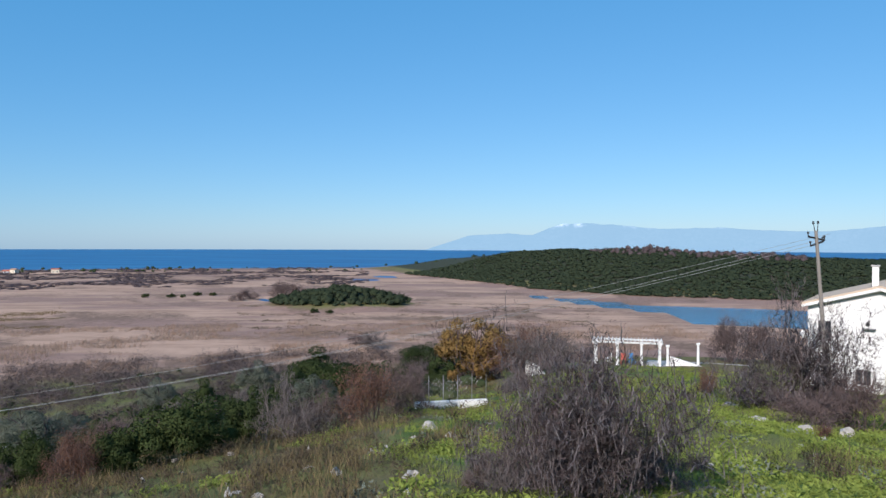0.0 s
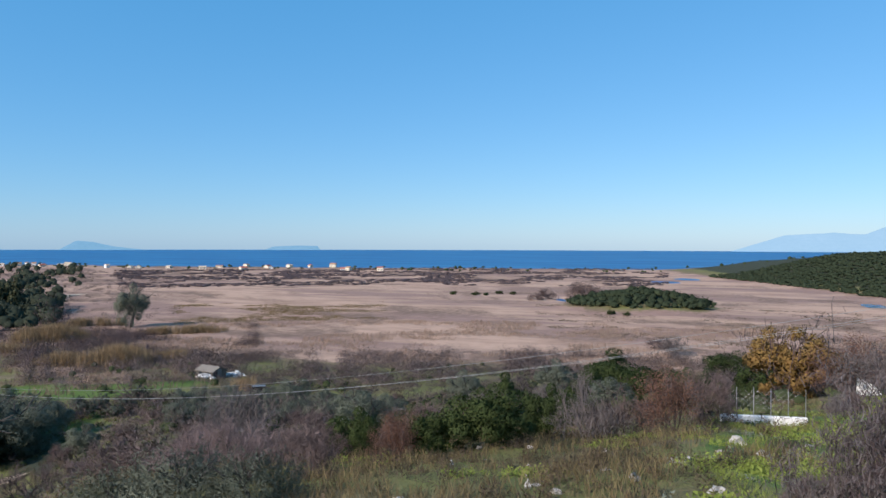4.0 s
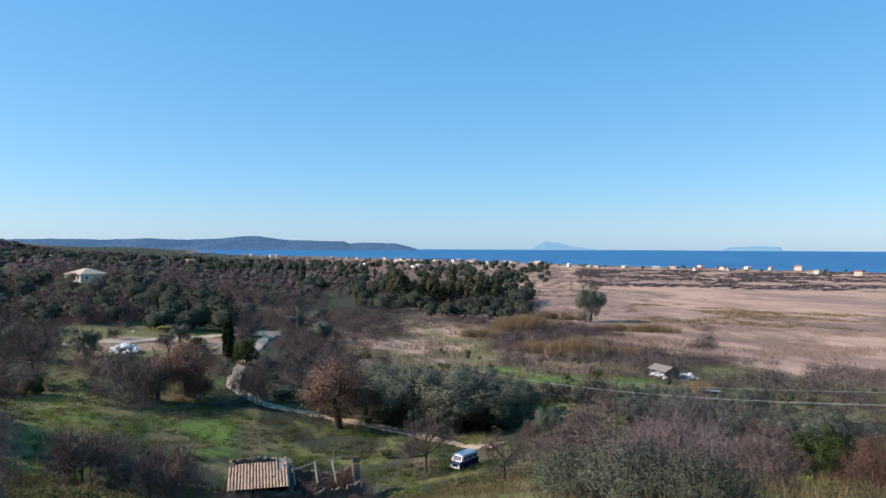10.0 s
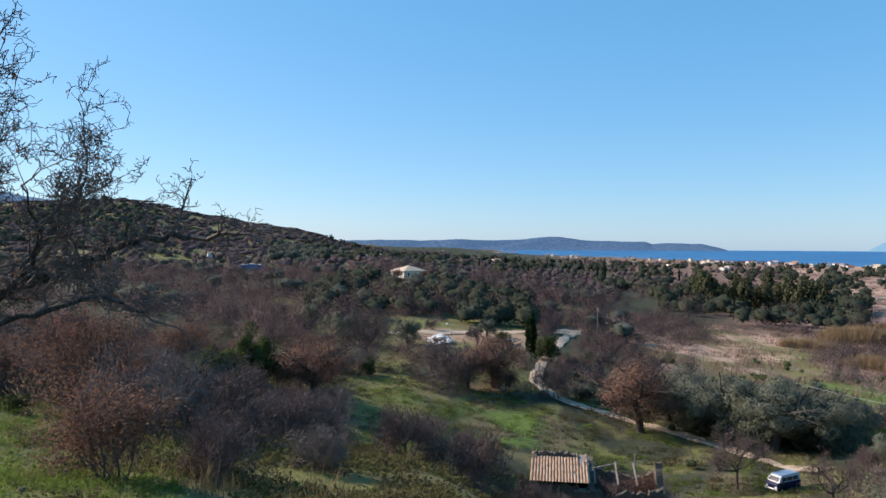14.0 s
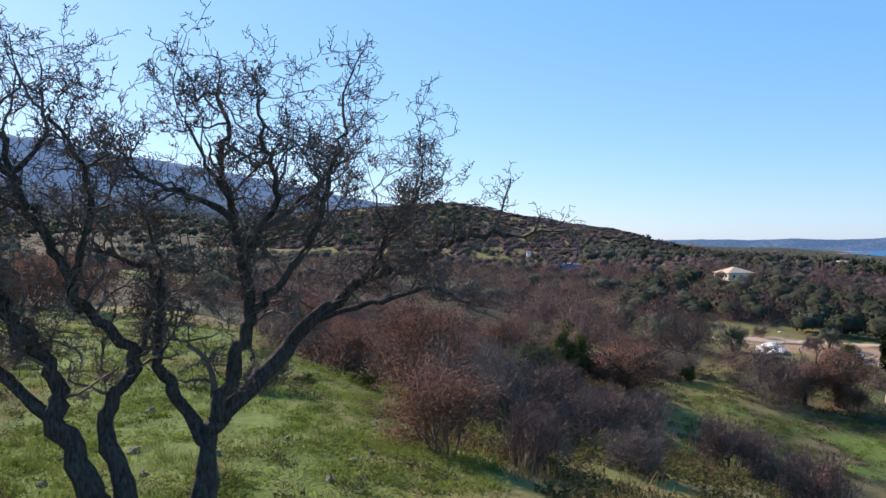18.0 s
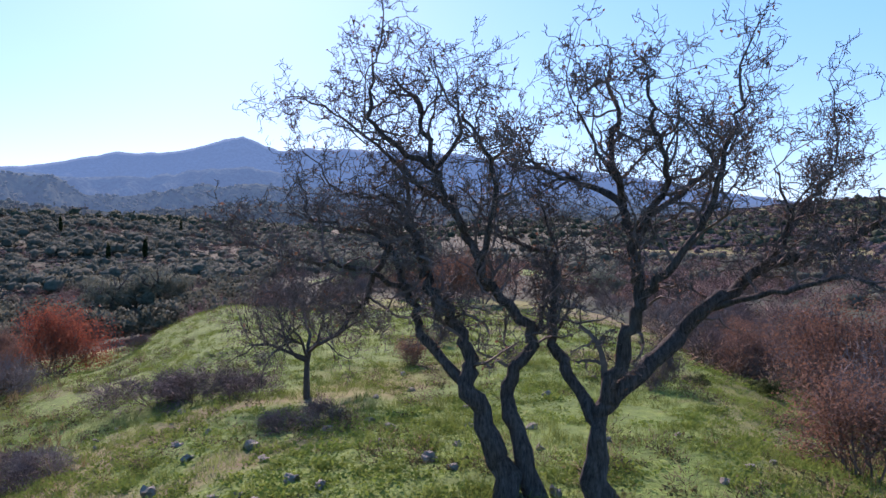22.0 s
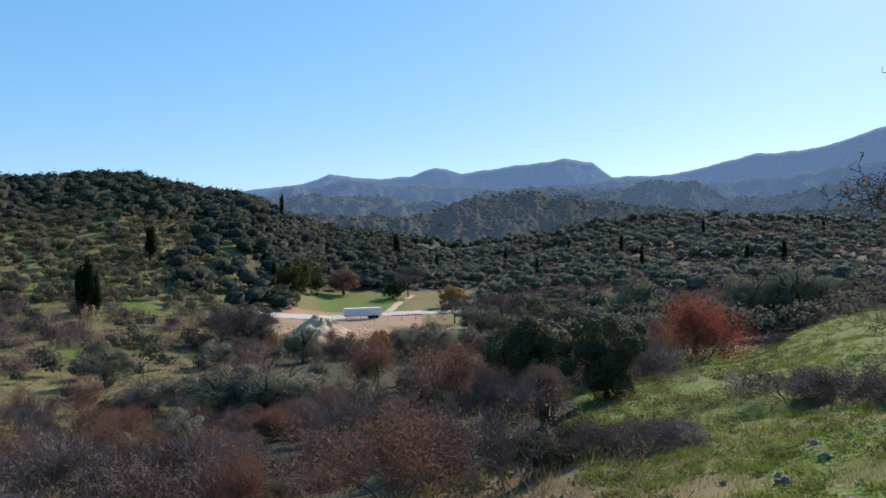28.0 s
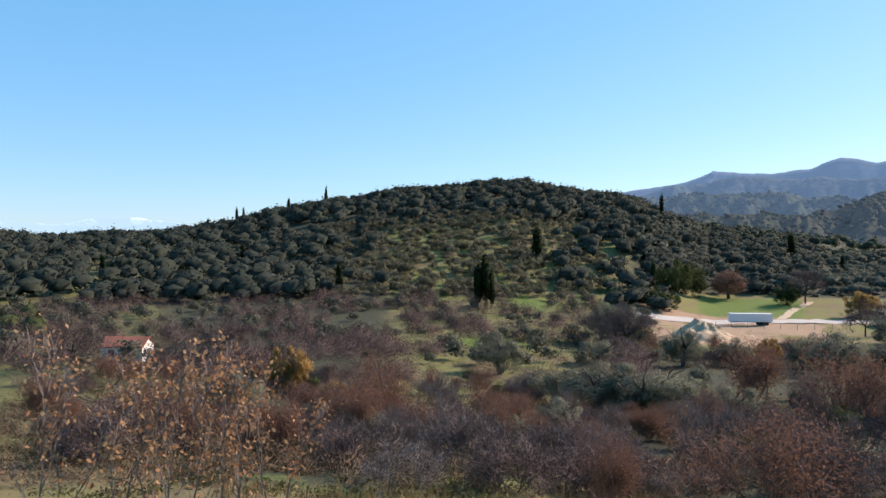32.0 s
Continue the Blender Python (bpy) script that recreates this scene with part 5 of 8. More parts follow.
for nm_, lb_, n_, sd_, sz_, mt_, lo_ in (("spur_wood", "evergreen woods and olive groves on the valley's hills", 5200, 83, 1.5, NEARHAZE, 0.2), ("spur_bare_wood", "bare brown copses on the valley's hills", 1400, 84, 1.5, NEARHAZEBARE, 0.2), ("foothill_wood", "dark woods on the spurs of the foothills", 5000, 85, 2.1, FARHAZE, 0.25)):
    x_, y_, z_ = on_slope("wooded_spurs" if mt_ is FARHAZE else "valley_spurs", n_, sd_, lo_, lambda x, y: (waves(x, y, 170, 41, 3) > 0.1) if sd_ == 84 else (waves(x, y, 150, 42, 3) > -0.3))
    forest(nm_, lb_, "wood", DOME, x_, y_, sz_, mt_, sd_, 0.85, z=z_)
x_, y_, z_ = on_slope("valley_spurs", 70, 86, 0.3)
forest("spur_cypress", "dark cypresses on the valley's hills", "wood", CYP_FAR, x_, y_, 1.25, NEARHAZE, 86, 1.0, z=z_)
forest("dell_wood", "bare purple-brown woodland in the dell", "wood", HALF_BARE, *strew(1700, 70, 124, 120, 380, 71, lambda x, y, a, r: ((r > 195) | (a > 88)) & (waves(x, y, 70, 14, 2) > -0.35) & ((a < 83.5) | (a > 87) | (r < 275) | (r > 330)), power=0.6), 1.65, BROWNWOOD, 41)
forest("slope_wood", "bare brown woodland on the slopes", "wood", FAR_BARE, *strew(2600, 70, 124, 370, 800, 38, lambda x, y, a, r: ((r > 195) | (a > 88)) & (waves(x, y, 70, 14, 2) > -0.35), power=0.6), 1.6, BROWNWOOD, 8, 0.7)
LOW_MAT = [canopy(660 + k, 2.2, 1.5, 1.0, 1, 10, 0.7) for k in range(6)]
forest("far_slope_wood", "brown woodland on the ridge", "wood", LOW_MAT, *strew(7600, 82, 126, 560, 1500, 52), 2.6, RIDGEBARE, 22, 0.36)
forest("grove_scrub", "low dark scrub between the olive trees", "scrub", LOW_MAT, *strew(5200, 138, 200, 95, 640, 106, lambda x, y, a, r: ((a < 183) | (r > 350)) & ((a > 152) | (r > 240))), 0.95, GROVE, 85, 0.5)
forest("grove_briars", "low purple-brown briars between the olive trees", "scrub", LOW_MAT, *strew(2600, 138, 200, 95, 640, 107, lambda x, y, a, r: ((a < 183) | (r > 350)) & ((a > 152) | (r > 240)) & (waves(x, y, 50, 96, 2) > 0)), 0.9, BROWNWOOD, 86, 0.55)
forest("slope_thicket", "dark evergreen trees among the woodland", "wood", FAR_FINE, *strew(3000, 68, 128, 185, 1100, 39, lambda x, y, a, r: (waves(x, y, 90, 15, 2) > np.where(r > 450, 0.6, 0.08)) & ((a < 83.5) | (a > 87) | (r < 275) | (r > 330)), power=0.6), 1.3, GROVE, 9, 0.85)
forest("marsh_thicket", "bare purple-brown thickets along the marsh edge", "thicket", FINE_BARE, *strew(2600, -12, 54, 150, 232, 40, lambda x, y, a, r: waves(x, y, 40, 3, 2) > -0.12), 0.95, PALEBARE, 10)
forest("plain_thicket", "bare thickets on the coastal plain", "thicket", FINE_BARE, *strew(6500, 22, 74, 190, 1050, 41, lambda x, y, a, r: (waves(x, y, 90, 4, 2) > np.where(a > 46, -0.25, 0.05)) & (a > 44) & (r > np.where(a < 69, 280, 190))), 1.1, BROWNWOOD, 11, 0.6)
forest("coast_scrub", "low brown scrub behind the shore", "scrub", LOW_MAT, *strew(6500, 6, 48, 620, 1040, 73, lambda x, y, a, r: (waves(x, y, 130, 24, 3) > -0.15 + 0.3 * smooth(a, 24, 8)) & (ground(x, y) > 0.3)), 1.5, BROWNWOOD, 44, 0.22)
forest("grove_undergrowth", "bushy undergrowth round the olive grove", "scrub", MID_FINE, *strew(330, 44, 74, 104, 260, 59, lambda x, y, a, r: (waves(x, y, 35, 19, 2) > -0.25) & off_track(a, r) & ((a > 66) | (r < 130)), power=0.6), 0.5, GROVE, 29)
forest("terrace_thicket", "bare brown thickets below the terrace", "thicket", FINE_BARE, *strew(3000, 44, 98, 110, 260, 60, lambda x, y, a, r: ((a > 66 + 2 * waves(x, y, 30, 73, 2)) | (r < 128)) & ((a < 71) | (r > 128)) & ((a < 75.5) | (a > 87) | (r < 145) | (r > 190)) & (waves(x, y, 40, 20, 2) > -0.4) & off_track(a, r), power=0.6), 0.95, BROWNWOOD, 30)
forest("foot_thicket", "bare thickets at the foot of the olive hill", "thicket", HALF_BARE, *strew(1500, 200, 248, 95, 265, 61, lambda x, y, a, r: (waves(x, y, 45, 21, 2) > -0.08) & ((a < 204) | (a > 216) | (r < 100) | (r > 170)), power=0.6), 1.2, BROWNWOOD, 31)
forest("foot_olives", "olive bushes at the foot of the hill", "olive grove", MID_FINE, *strew(190, 199, 248, 120, 270, 62), 0.85, GROVE, 32)
TALL = [crown(235 + k, 2.6, 4.6, 420, 0.6, 5.2, 22, 1.5, 0.7, three=True) for k in range(5)]
forest("eucalyptus_grove", "grove of tall evergreen trees on the plain", "grove", TALL, *strew(70, 54, 63, 390, 470, 42), 1.3, TALLGROVE, 12, 1.1)
forest("plain_olive_grove", "dark grey-green olive trees round the tall grove", "grove", FAR_FINE, *strew(330, 51.5, 66, 325, 480, 72, lambda x, y, a, r: ((r > 345) | (a < 61)) & (waves(x, y, 45, 97, 2) > -0.3 + 0.5 * smooth(a, 60, 65))), 1.55, PLAINGROVE, 43, 1.15)
forest("grove_bare_trees", "bare brown trees among the olive grove", "wood", HALF_BARE, *strew(150, 51, 80, 290, 560, 87), 2.3, BROWNWOOD, 57, 1.1)
forest("coast_thicket", "dark low trees along the shore", "thicket", FAR_LEAF, *strew(1500, -6, 66, 900, 1450, 43, lambda x, y, a, r: (r > coast(a) - 120) & (r < coast(a) - 12) & (waves(x, y, 120, 5, 2) > -0.1)), 1.0, WOODS, 13, 0.75)
forest("back_wood", "scrub and trees behind the knoll", "wood", FAR_LEAF, *strew(500, 245, 318, 60, 500, 44), 0.9, WOODS, 14)
forest("plain_orchard", "dark trees between the fields of the plain", "orchard", FAR_LEAF, *strew(2000, 50, 92, 480, 1200, 45, lambda x, y, a, r: (r < coast(a) - 40) & ((np.abs(waves(x, y, 260, 61, 2)) < 0.09) | (waves(x, y, 120, 62, 2) > 0.42)), power=0.8), 1.7, PLAINGROVE, 15)
forest("shore_orchard", "low dark trees between the houses by the bay", "orchard", FAR_LEAF, *strew(1500, 56, 92, 1200, 2600, 96, lambda x, y, a, r: (r < coast(a) - 40) & (np.abs(waves(x, y, 260, 61, 2)) < 0.12), power=0.8), 1.0, WOODS, 65)
forest("plain_bare_wood", "bare brown copses between the fields of the plain", "wood", FAR_BARE, *strew(2200, 56, 92, 480, 1500, 88, lambda x, y, a, r: (r < coast(a) - 60) & (waves(x, y, 180, 63, 2) > 0.15), power=0.7), 1.7, BROWNWOOD, 58, 0.9)
forest("scrub_undergrowth", "low bare undergrowth between the bushes", "scrub", FINE_BARE, *strew(2600, 166, 246, 22, 190, 53, lambda x, y, a, r: ((a > 176) | (r > 40)) & ((a < 184) | (a > 203) | (r < 170)), power=0.6), 0.42, SCRUB, 23)
forest("valley_undergrowth", "low bare undergrowth in the dell", "scrub", FINE_BARE, *strew(1700, 84, 122, 30, 150, 54, lambda x, y, a, r: (a > 96) | (r > 105), power=0.6), 0.42, SCRUB, 24)
forest("bank_undergrowth", "low scrub on the slope", "scrub", FINE_BARE, *strew(1500, -34, 62, 34, 150, 55, lambda x, y, a, r: (waves(x, y, 30, 16, 2) > 0.0) & ((a > -6) | (r > 90)), power=0.6), 0.36, SCRUB, 25)
forest("green_undergrowth", "low evergreen scrub on the slope", "scrub", FAR_FINE, *strew(420, -8, 66, 50, 200, 56, lambda x, y, a, r: (waves(x, y, 45, 17, 2) > 0.1) & ((a < 51) | (a > 61) | (r > 88)), power=0.6), 0.33, WOODS, 26)
forest("reed_bed", "pale dry reeds standing in the marsh", "reeds", TUFTS, *strew(9000, -26, 50, 205, 330, 46, lambda x, y, a, r: (ground(x, y) < 1.6) & (ground(x, y) > 0.2) & (waves(x, y, 70, 8, 3) > 0.0)), 1.1, REEDS, 16, 0.8)
forest("meadow_herbs", "low green weeds and clover in the meadow", "weeds", HERBS, *strew(11000, 104, 176, 7, 64, 47, lambda x, y, a, r: waves(x, y, 7, 5, 3) > -0.2, power=0.9), 0.27, GRASS, 17)
forest("meadow_grass", "thin grass standing in the meadow", "grass", BLADES, *strew(10000, 104, 176, 7, 60, 57, lambda x, y, a, r: waves(x, y, 6, 6, 3) > -0.2, power=0.9), 0.22, LIME, 27)
forest("bank_herbs", "fresh green weeds on the bank", "weeds", HERBS, *strew(9500, -40, 36, 9, 64, 48, lambda x, y, a, r: waves(x, y, 9, 6, 3) > -0.08 + 0.85 * smooth(a, 2, 8) - 0.6 * smooth(a, -13, -18), power=0.9), 0.42, BANKGRASS, 18)
forest("dry_grass", "straw-coloured dry grass", "grass", BLADES, *strew(9000, -40, 62, 11, 70, 49, lambda x, y, a, r: waves(x, y, 12, 7, 3) > 0.1 + 0.25 * smooth(a, 4, 0) - 0.4 * smooth(a, 1, 8) + 0.4 * smooth(a, -13, -18), power=0.7), 0.4, STRAW, 19)
forest("scrub_grass", "dry grass among the scrub", "grass", BLADES, *strew(9000, 82, 240, 14, 100, 50, lambda x, y, a, r: (waves(x, y, 12, 9, 3) > 0.0) & ((a < 110) | (a > 166)), power=0.7), 0.45, STRAW, 20)
forest("terrace_grass", "rank grass on the terrace field", "grass", BLADES, *strew(6500, 46, 98, 30, 130, 58, lambda x, y, a, r: waves(x, y, 16, 9, 3) > -0.05, power=0.7), 0.4, WEEDS, 28)
forest("terrace_herbs", "rough green and brown weeds on the terrace", "weeds", HERBS, *strew(4500, 46, 96, 36, 132, 66, lambda x, y, a, r: waves(x, y, 13, 11, 3) > -0.05, power=0.6), 0.75, WEEDS, 36)
forest("terrace_scrub", "low bare briars on the terrace", "scrub", FINE_BARE, *strew(420, 46, 98, 40, 130, 67, lambda x, y, a, r: waves(x, y, 18, 12, 3) > 0.15, power=0.6), 0.3, SCRUB, 37)
CANES = [tuft(310 + k, 150, 0.9, 1.6, 3.1, 0.045, 0.4) for k in range(4)]
for rk, (raz, rr, rw, rn, rt) in enumerate(((52.3, 286, 11, 46, 1.75), (47.75, 203, 6.5, 34, 1.55), (51.4, 207, 4, 16, 1.2), (44.6, 214, 6, 16, 0.95), (38.7, 139, 1.2, 4, 0.8), (55.5, 250, 9, 22, 1.0), (43.5, 300, 14, 26, 1.1), (49.5, 340, 12, 24, 1.2))):
    rx_ = np.random.RandomState(90 + rk)
    t_ = rx_.uniform(-1, 1, rn)
    forest("reed_clump", "tall clump of golden cane reeds", "reeds", CANES, -rr * math.sin(radians(raz)) + t_ * rw * math.cos(radians(raz)) + rx_.normal(0, 1.5, rn), rr * math.cos(radians(raz)) + t_ * rw * math.sin(radians(raz)) + rx_.normal(0, 1.5, rn), rt * (1.15 - 0.5 * t_ * t_), GOLDREED, 70 + rk, 1.0)
forest("meadow_briars", "patches of dead purple-brown weeds in the meadow", "weeds", FINE_BARE, *strew(1700, 104, 178, 10, 60, 74, lambda x, y, a, r: waves(x, y, 11, 25, 3) > 0.08, power=0.7), 0.15, SCRUB, 45)
forest("meadow_weeds", "dark rough weeds scattered over the meadow", "weeds", HERBS, *strew(1300, 104, 178, 8, 60, 79, lambda x, y, a, r: waves(x, y, 9, 31, 3) > 0.05, power=0.8), 0.3, WEEDS, 50)
forest("dell_herbs", "rough weeds at the edge of the dell", "weeds", HERBS, *strew(3200, 82, 112, 13, 62, 75, lambda x, y, a, r: waves(x, y, 9, 26, 3) > -0.1, power=0.7), 0.6, WEEDS, 46)
forest("scrub_herbs", "green weeds between the scrub", "weeds", HERBS, *strew(3600, 168, 246, 13, 95, 77, lambda x, y, a, r: waves(x, y, 14, 27, 3) > 0.0, power=0.7), 0.6, WEEDS, 48)
forest("bank_briars", "tufts of dead brown weeds on the bank", "weeds", FINE_BARE, *strew(2300, -36, 36, 12, 62, 81, lambda x, y, a, r: (waves(x, y, 10, 33, 3) > -0.02 + 0.4 * smooth(a, -13, -18)) | (a > 4), power=0.7), 0.16, SCRUB, 52)
forest("edge_undergrowth", "low bare undergrowth at the edge of the scrub", "scrub", FINE_BARE, *strew(1200, 219, 250, 24, 75, 82, power=0.7), 0.26, SCRUB, 53)
forest("bank_grass", "fresh grass on the bank", "grass", BLADES, *strew(6000, -40, 30, 9, 60, 78, lambda x, y, a, r: waves(x, y, 8, 29, 3) > 0.05 + 0.75 * smooth(a, 1, 7) - 0.6 * smooth(a, -13, -18), power=0.9), 0.25, BANKGRASS, 49)
forest("track_thicket", "dense purple-brown thicket beside the dirt track", "thicket", HALF_BARE, *strew(260, 63, 86, 112, 200, 80, lambda x, y, a, r: off_track(a, r) & ((a < 75) | (r < 146))), 0.85, BROWNWOOD, 51)
forest("marsh_scrub", "dense purple-brown bare scrub at the edge of the marsh", "scrub", FINE_BARE, *strew(1700, 38, 69, 205, 320, 89, lambda x, y, a, r: (waves(x, y, 60, 71, 2) > 0.05) & off_track(a, r), power=0.6), 1.3, BROWNWOOD, 59, 0.8)
forest("lilac_thicket", "pale lilac-brown bare thicket on the lower slope", "thicket", FINE_BARE, *strew(420, 32, 52, 58, 118, 91, lambda x, y, a, r: waves(x, y, 25, 72, 2) > 0.0), 0.8, PALEBARE, 61)
forest("clearing_wood", "dark evergreen trees behind the cleared ground", "wood", FAR_FINE, *strew(230, 75.5, 93, 188, 290, 92, lambda x, y, a, r: off_track(a, r) & ((a < 83.5) | (a > 87) | (r < 250))), 1.25, PLAINGROVE, 62)
forest("clearing_bare_wood", "bare brown trees behind the cleared ground", "wood", HALF_BARE, *strew(120, 74, 93, 188, 300, 93, lambda x, y, a, r: off_track(a, r) & ((a < 83.5) | (a > 87) | (r < 250))), 1.5, BROWNWOOD, 63)
forest("silver_weeds", "pale grey-green weeds on the bank", "weeds", HERBS, *strew(230, -32, 6, 11, 34, 94, lambda x, y, a, r: waves(x, y, 6, 81, 3) > 0.15, power=0.8), 0.42, SILVER, 64)
forest("plain_sedge", "brown sedge on the wet plain", "reeds", TUFTS, *strew(3600, 41, 73, 142, 320, 95, lambda x, y, a, r: off_track(a, r) & (waves(x, y, 22, 82, 3) > -0.1), power=0.6), 1.0, SEDGE, 66, 0.9)
forest("terrace_clover", "bright green clover in patches on the terrace", "weeds", HERBS, *strew(4200, 54, 92, 58, 112, 97, lambda x, y, a, r: off_track(a, r) & (waves(x, y, 15, 83, 3) > 0.1), power=0.6), 0.55, GRASS, 67)
forest("ochre_sedge", "patch of ochre sedge in the marsh", "reeds", TUFTS, *strew(3400, 28, 44, 335, 440, 101, lambda x, y, a, r: waves(a * 5, r * 1.3, 55, 91, 2) > 0.05), 1.0, OCHRE, 80, 0.6)
forest("wet_sedge", "dark wet sedge along the marsh channels", "reeds", TUFTS, *strew(5200, -12, 16, 270, 425, 102, lambda x, y, a, r: (waves(a * 4, r * 1.5, 40, 92, 3) > 0.2 + 0.25 * smooth(a, 5, 10)) & (ground(x, y) < 2) & (ground(x, y) > 0.1)), 0.8, WETSEDGE, 81, 0.6)
forest("slope_undergrowth", "dull olive-green scrub between the bushes", "scrub", FAR_FINE, *strew(330, -1, 32, 44, 118, 103, lambda x, y, a, r: waves(x, y, 20, 93, 2) > -0.25), 0.4, WOODS, 82, 0.8)
forest("slope_briars", "thicket of bare purple-brown shrubs below the bank", "thicket", FINE_BARE, *strew(1500, 2, 44, 88, 185, 104, lambda x, y, a, r: waves(x, y, 35, 94, 2) > -0.2), 0.62, BROWNWOOD, 83)
forest("field_edge_wood", "bare trees along the edge of the green field", "wood", HALF_BARE, *strew(210, 116, 152, 222, 320, 98), 1.4, BROWNWOOD, 68)
forest("field_edge_olives", "olive trees beyond the green field", "olive grove", FAR_FINE, *strew(330, 112, 153, 228, 420, 99), 1.2, GROVE, 69)
forest("hill_grove", "grey-green olive grove on the ridge's flank", "olive grove", FAR_LEAF, *strew(420, 90, 96, 520, 760, 90), 1.3, GROVE, 60)


# ---- shrubs near the knoll ----
def thicket(n, az0, az1, r0, r1, mixture, seed, smin=0.6, smax=1.3, keep=None):
    rng = random.Random(seed)
    xs, ys = strew(n, az0, az1, r0, r1, seed, keep, power=0.65)
    names = [k for k, c in mixture for _ in range(c)]
    for x, y in zip(xs, ys):
        plant(rng.choice(names) + str(rng.randrange(3)), float(x), float(y), rng.uniform(smin, smax), rng.uniform(0, 6.28), squash=rng.uniform(0.8, 1.2))


thicket(260, 168, 246, 20, 100, (("bare", 6), ("grey", 4), ("russet", 5)), 61, 0.6, 1.5, lambda x, y, a, r: ((a > 178) | (r > 40)) & ((r > 30) | (a < 205)))
thicket(46, 172, 246, 42, 110, (("green", 3), ("olive", 1)), 69, 0.5, 1.0)
thicket(60, 116, 152, 62, 140, (("bare", 4), ("russet", 3), ("olive", 1), ("grey", 2)), 68, 0.9, 1.8)
thicket(34, 183, 203, 135, 186, (("bare", 3), ("russet", 4), ("olive", 2), ("gold", 1), ("grey", 2)), 67, 1.3, 2.4)
thicket(140, 88, 120, 26, 120, (("bare", 6), ("grey", 3), ("russet", 2), ("green", 1)), 63, 0.8, 1.7, lambda x, y, a, r: ((a > 91) | (r > 100)) & ((a < 110) | (r > 34)))
thicket(70, 12, 52, 40, 120, (("bare", 4), ("green", 2), ("grey", 4), ("olive", 1)), 64, 0.6, 1.3)
thicket(30, -36, 8, 40, 110, (("bare", 3), ("grey", 2)), 65, 0.5, 1.0, lambda x, y, a, r: (a > -8) | (r > 90))
thicket(60, 46, 96, 118, 180, (("bare", 4), ("olive", 3), ("green", 2)), 66, 0.9, 1.6, lambda x, y, a, r: ((a < 69) & (r < 126)) | ((r > 140) & (a > 77)))


# ---- single trees and bushes: kind, bearing, distance, size ----
plant_at("thorn0", -12.6, 13.1, 0.92, squash=1.12)
plant_at("thorn1", -8.2, 13.6, 0.66, squash=1.2)
plant_at("thorn1", -16.2, 14.6, 0.36, squash=1.0)
plant_at("gold1", -2.7, 79.4, 3.6, squash=0.95)
plant_at("russet1", -6.6, 72, 2.2, squash=0.95)
plant_at("grey0", -8.4, 69, 2.6, squash=0.9)
plant_at("russet0", 5.6, 33.3, 1.22, squash=1.00)
plant_at("green0", 19.7, 28.6, 1.32, squash=0.88)
plant_at("green1", 18.8, 73.8, 1.57, squash=1.13)
plant_at("green2", 15.0, 34.8, 0.91, squash=1.35)
plant_at("green1", 9.6, 125.3, 4.34, squash=0.70)
plant_at("green0", 1.7, 194.1, 5.05, squash=0.61)
plant_at("grey2", 11.8, 31.8, 0.92, squash=1.40)
plant_at("russet1", 27.3, 27.5, 0.58, squash=1.40)
plant_at("green2", 30.3, 32.0, 0.90, squash=1.12)
plant_at("green0", 24.6, 28.1, 0.83, squash=1.12)
plant_at("olive0", 30.5, 94.7, 1.35, squash=0.78)
plant_at("olive1", 28.0, 90.2, 1.20, squash=0.69)
plant_at("thorn1", -27.1, 40.2, 1.9, squash=1.0)
plant_at("bare2", 329.2, 34.5, 1.03, squash=1.40)
plant_at("russet2", -20.3, 43.7, 0.47, squash=0.89)
plant_at("russet0", -28.2, 28.4, 0.31, squash=0.70)
plant_at("bare1", -22.2, 74.6, 1.89, squash=1.16)
plant_at("bare2", -24.7, 77.1, 1.68, squash=1.40)
plant_at("green1", 6.5, 77.4, 2.16, squash=0.70)
plant_at("oak1", 86.1, 292, 0.8)
plant_at("olive1", 84.6, 290, 0.9)
plant_at("oak0", 84.0, 294, 0.85)
plant_at("olive2", 86.8, 288, 0.9)
plant_at("green0", 8.8, 76.0, 2.3, squash=0.85)
plant_at("green2", 4.4, 74.0, 1.8, squash=0.9)
plant_at("green1", 11.6, 70.0, 1.8, squash=0.9)
plant_at("olive1", 10.2, 58.0, 0.85, squash=0.75)
plant_at("green0", 13.2, 44.0, 1.0, squash=1.0)
plant_at("bare1", 3.2, 38.0, 1.15, squash=1.2)
plant_at("bare2", 9.6, 33.0, 1.05, squash=1.1)
plant_at("green1", -0.6, 92.0, 2.2, squash=1.0)
plant_at("bare0", -4.6, 84.0, 2.9, squash=1.0)
plant_at("grey1", 6.0, 238.4, 3.81, squash=0.75)
plant_at("oak0", 66.9, 97.1, 2.37, squash=0.75)
plant_at("olive0", 61.1, 97.4, 2.44, squash=0.91)
plant_at("olive1", 57.5, 95.1, 2.63, squash=0.79)
plant_at("olive2", 54.5, 96.2, 2.12, squash=0.86)
plant_at("olive1", 63.4, 114.3, 2.37, squash=0.71)
plant_at("olive2", 59.3, 116.0, 2.06, squash=0.68)
plant_at("olive2", 62.2, 103.0, 2.3, squash=0.8)
plant_at("olive1", 59.2, 99.5, 2.4, squash=0.75)
plant_at("olive0", 55.9, 101.0, 2.3, squash=0.8)
plant_at("olive1", 53.4, 104.0, 2.0, squash=0.75)
plant_at("olive2", 57.6, 106.5, 2.3, squash=0.8)
plant_at("olive0", 60.6, 109.0, 2.2, squash=0.75)
plant_at("olive1", 64.9, 106.0, 1.9, squash=0.8)
plant_at("olive0", 56.4, 110.5, 2.11, squash=0.84)
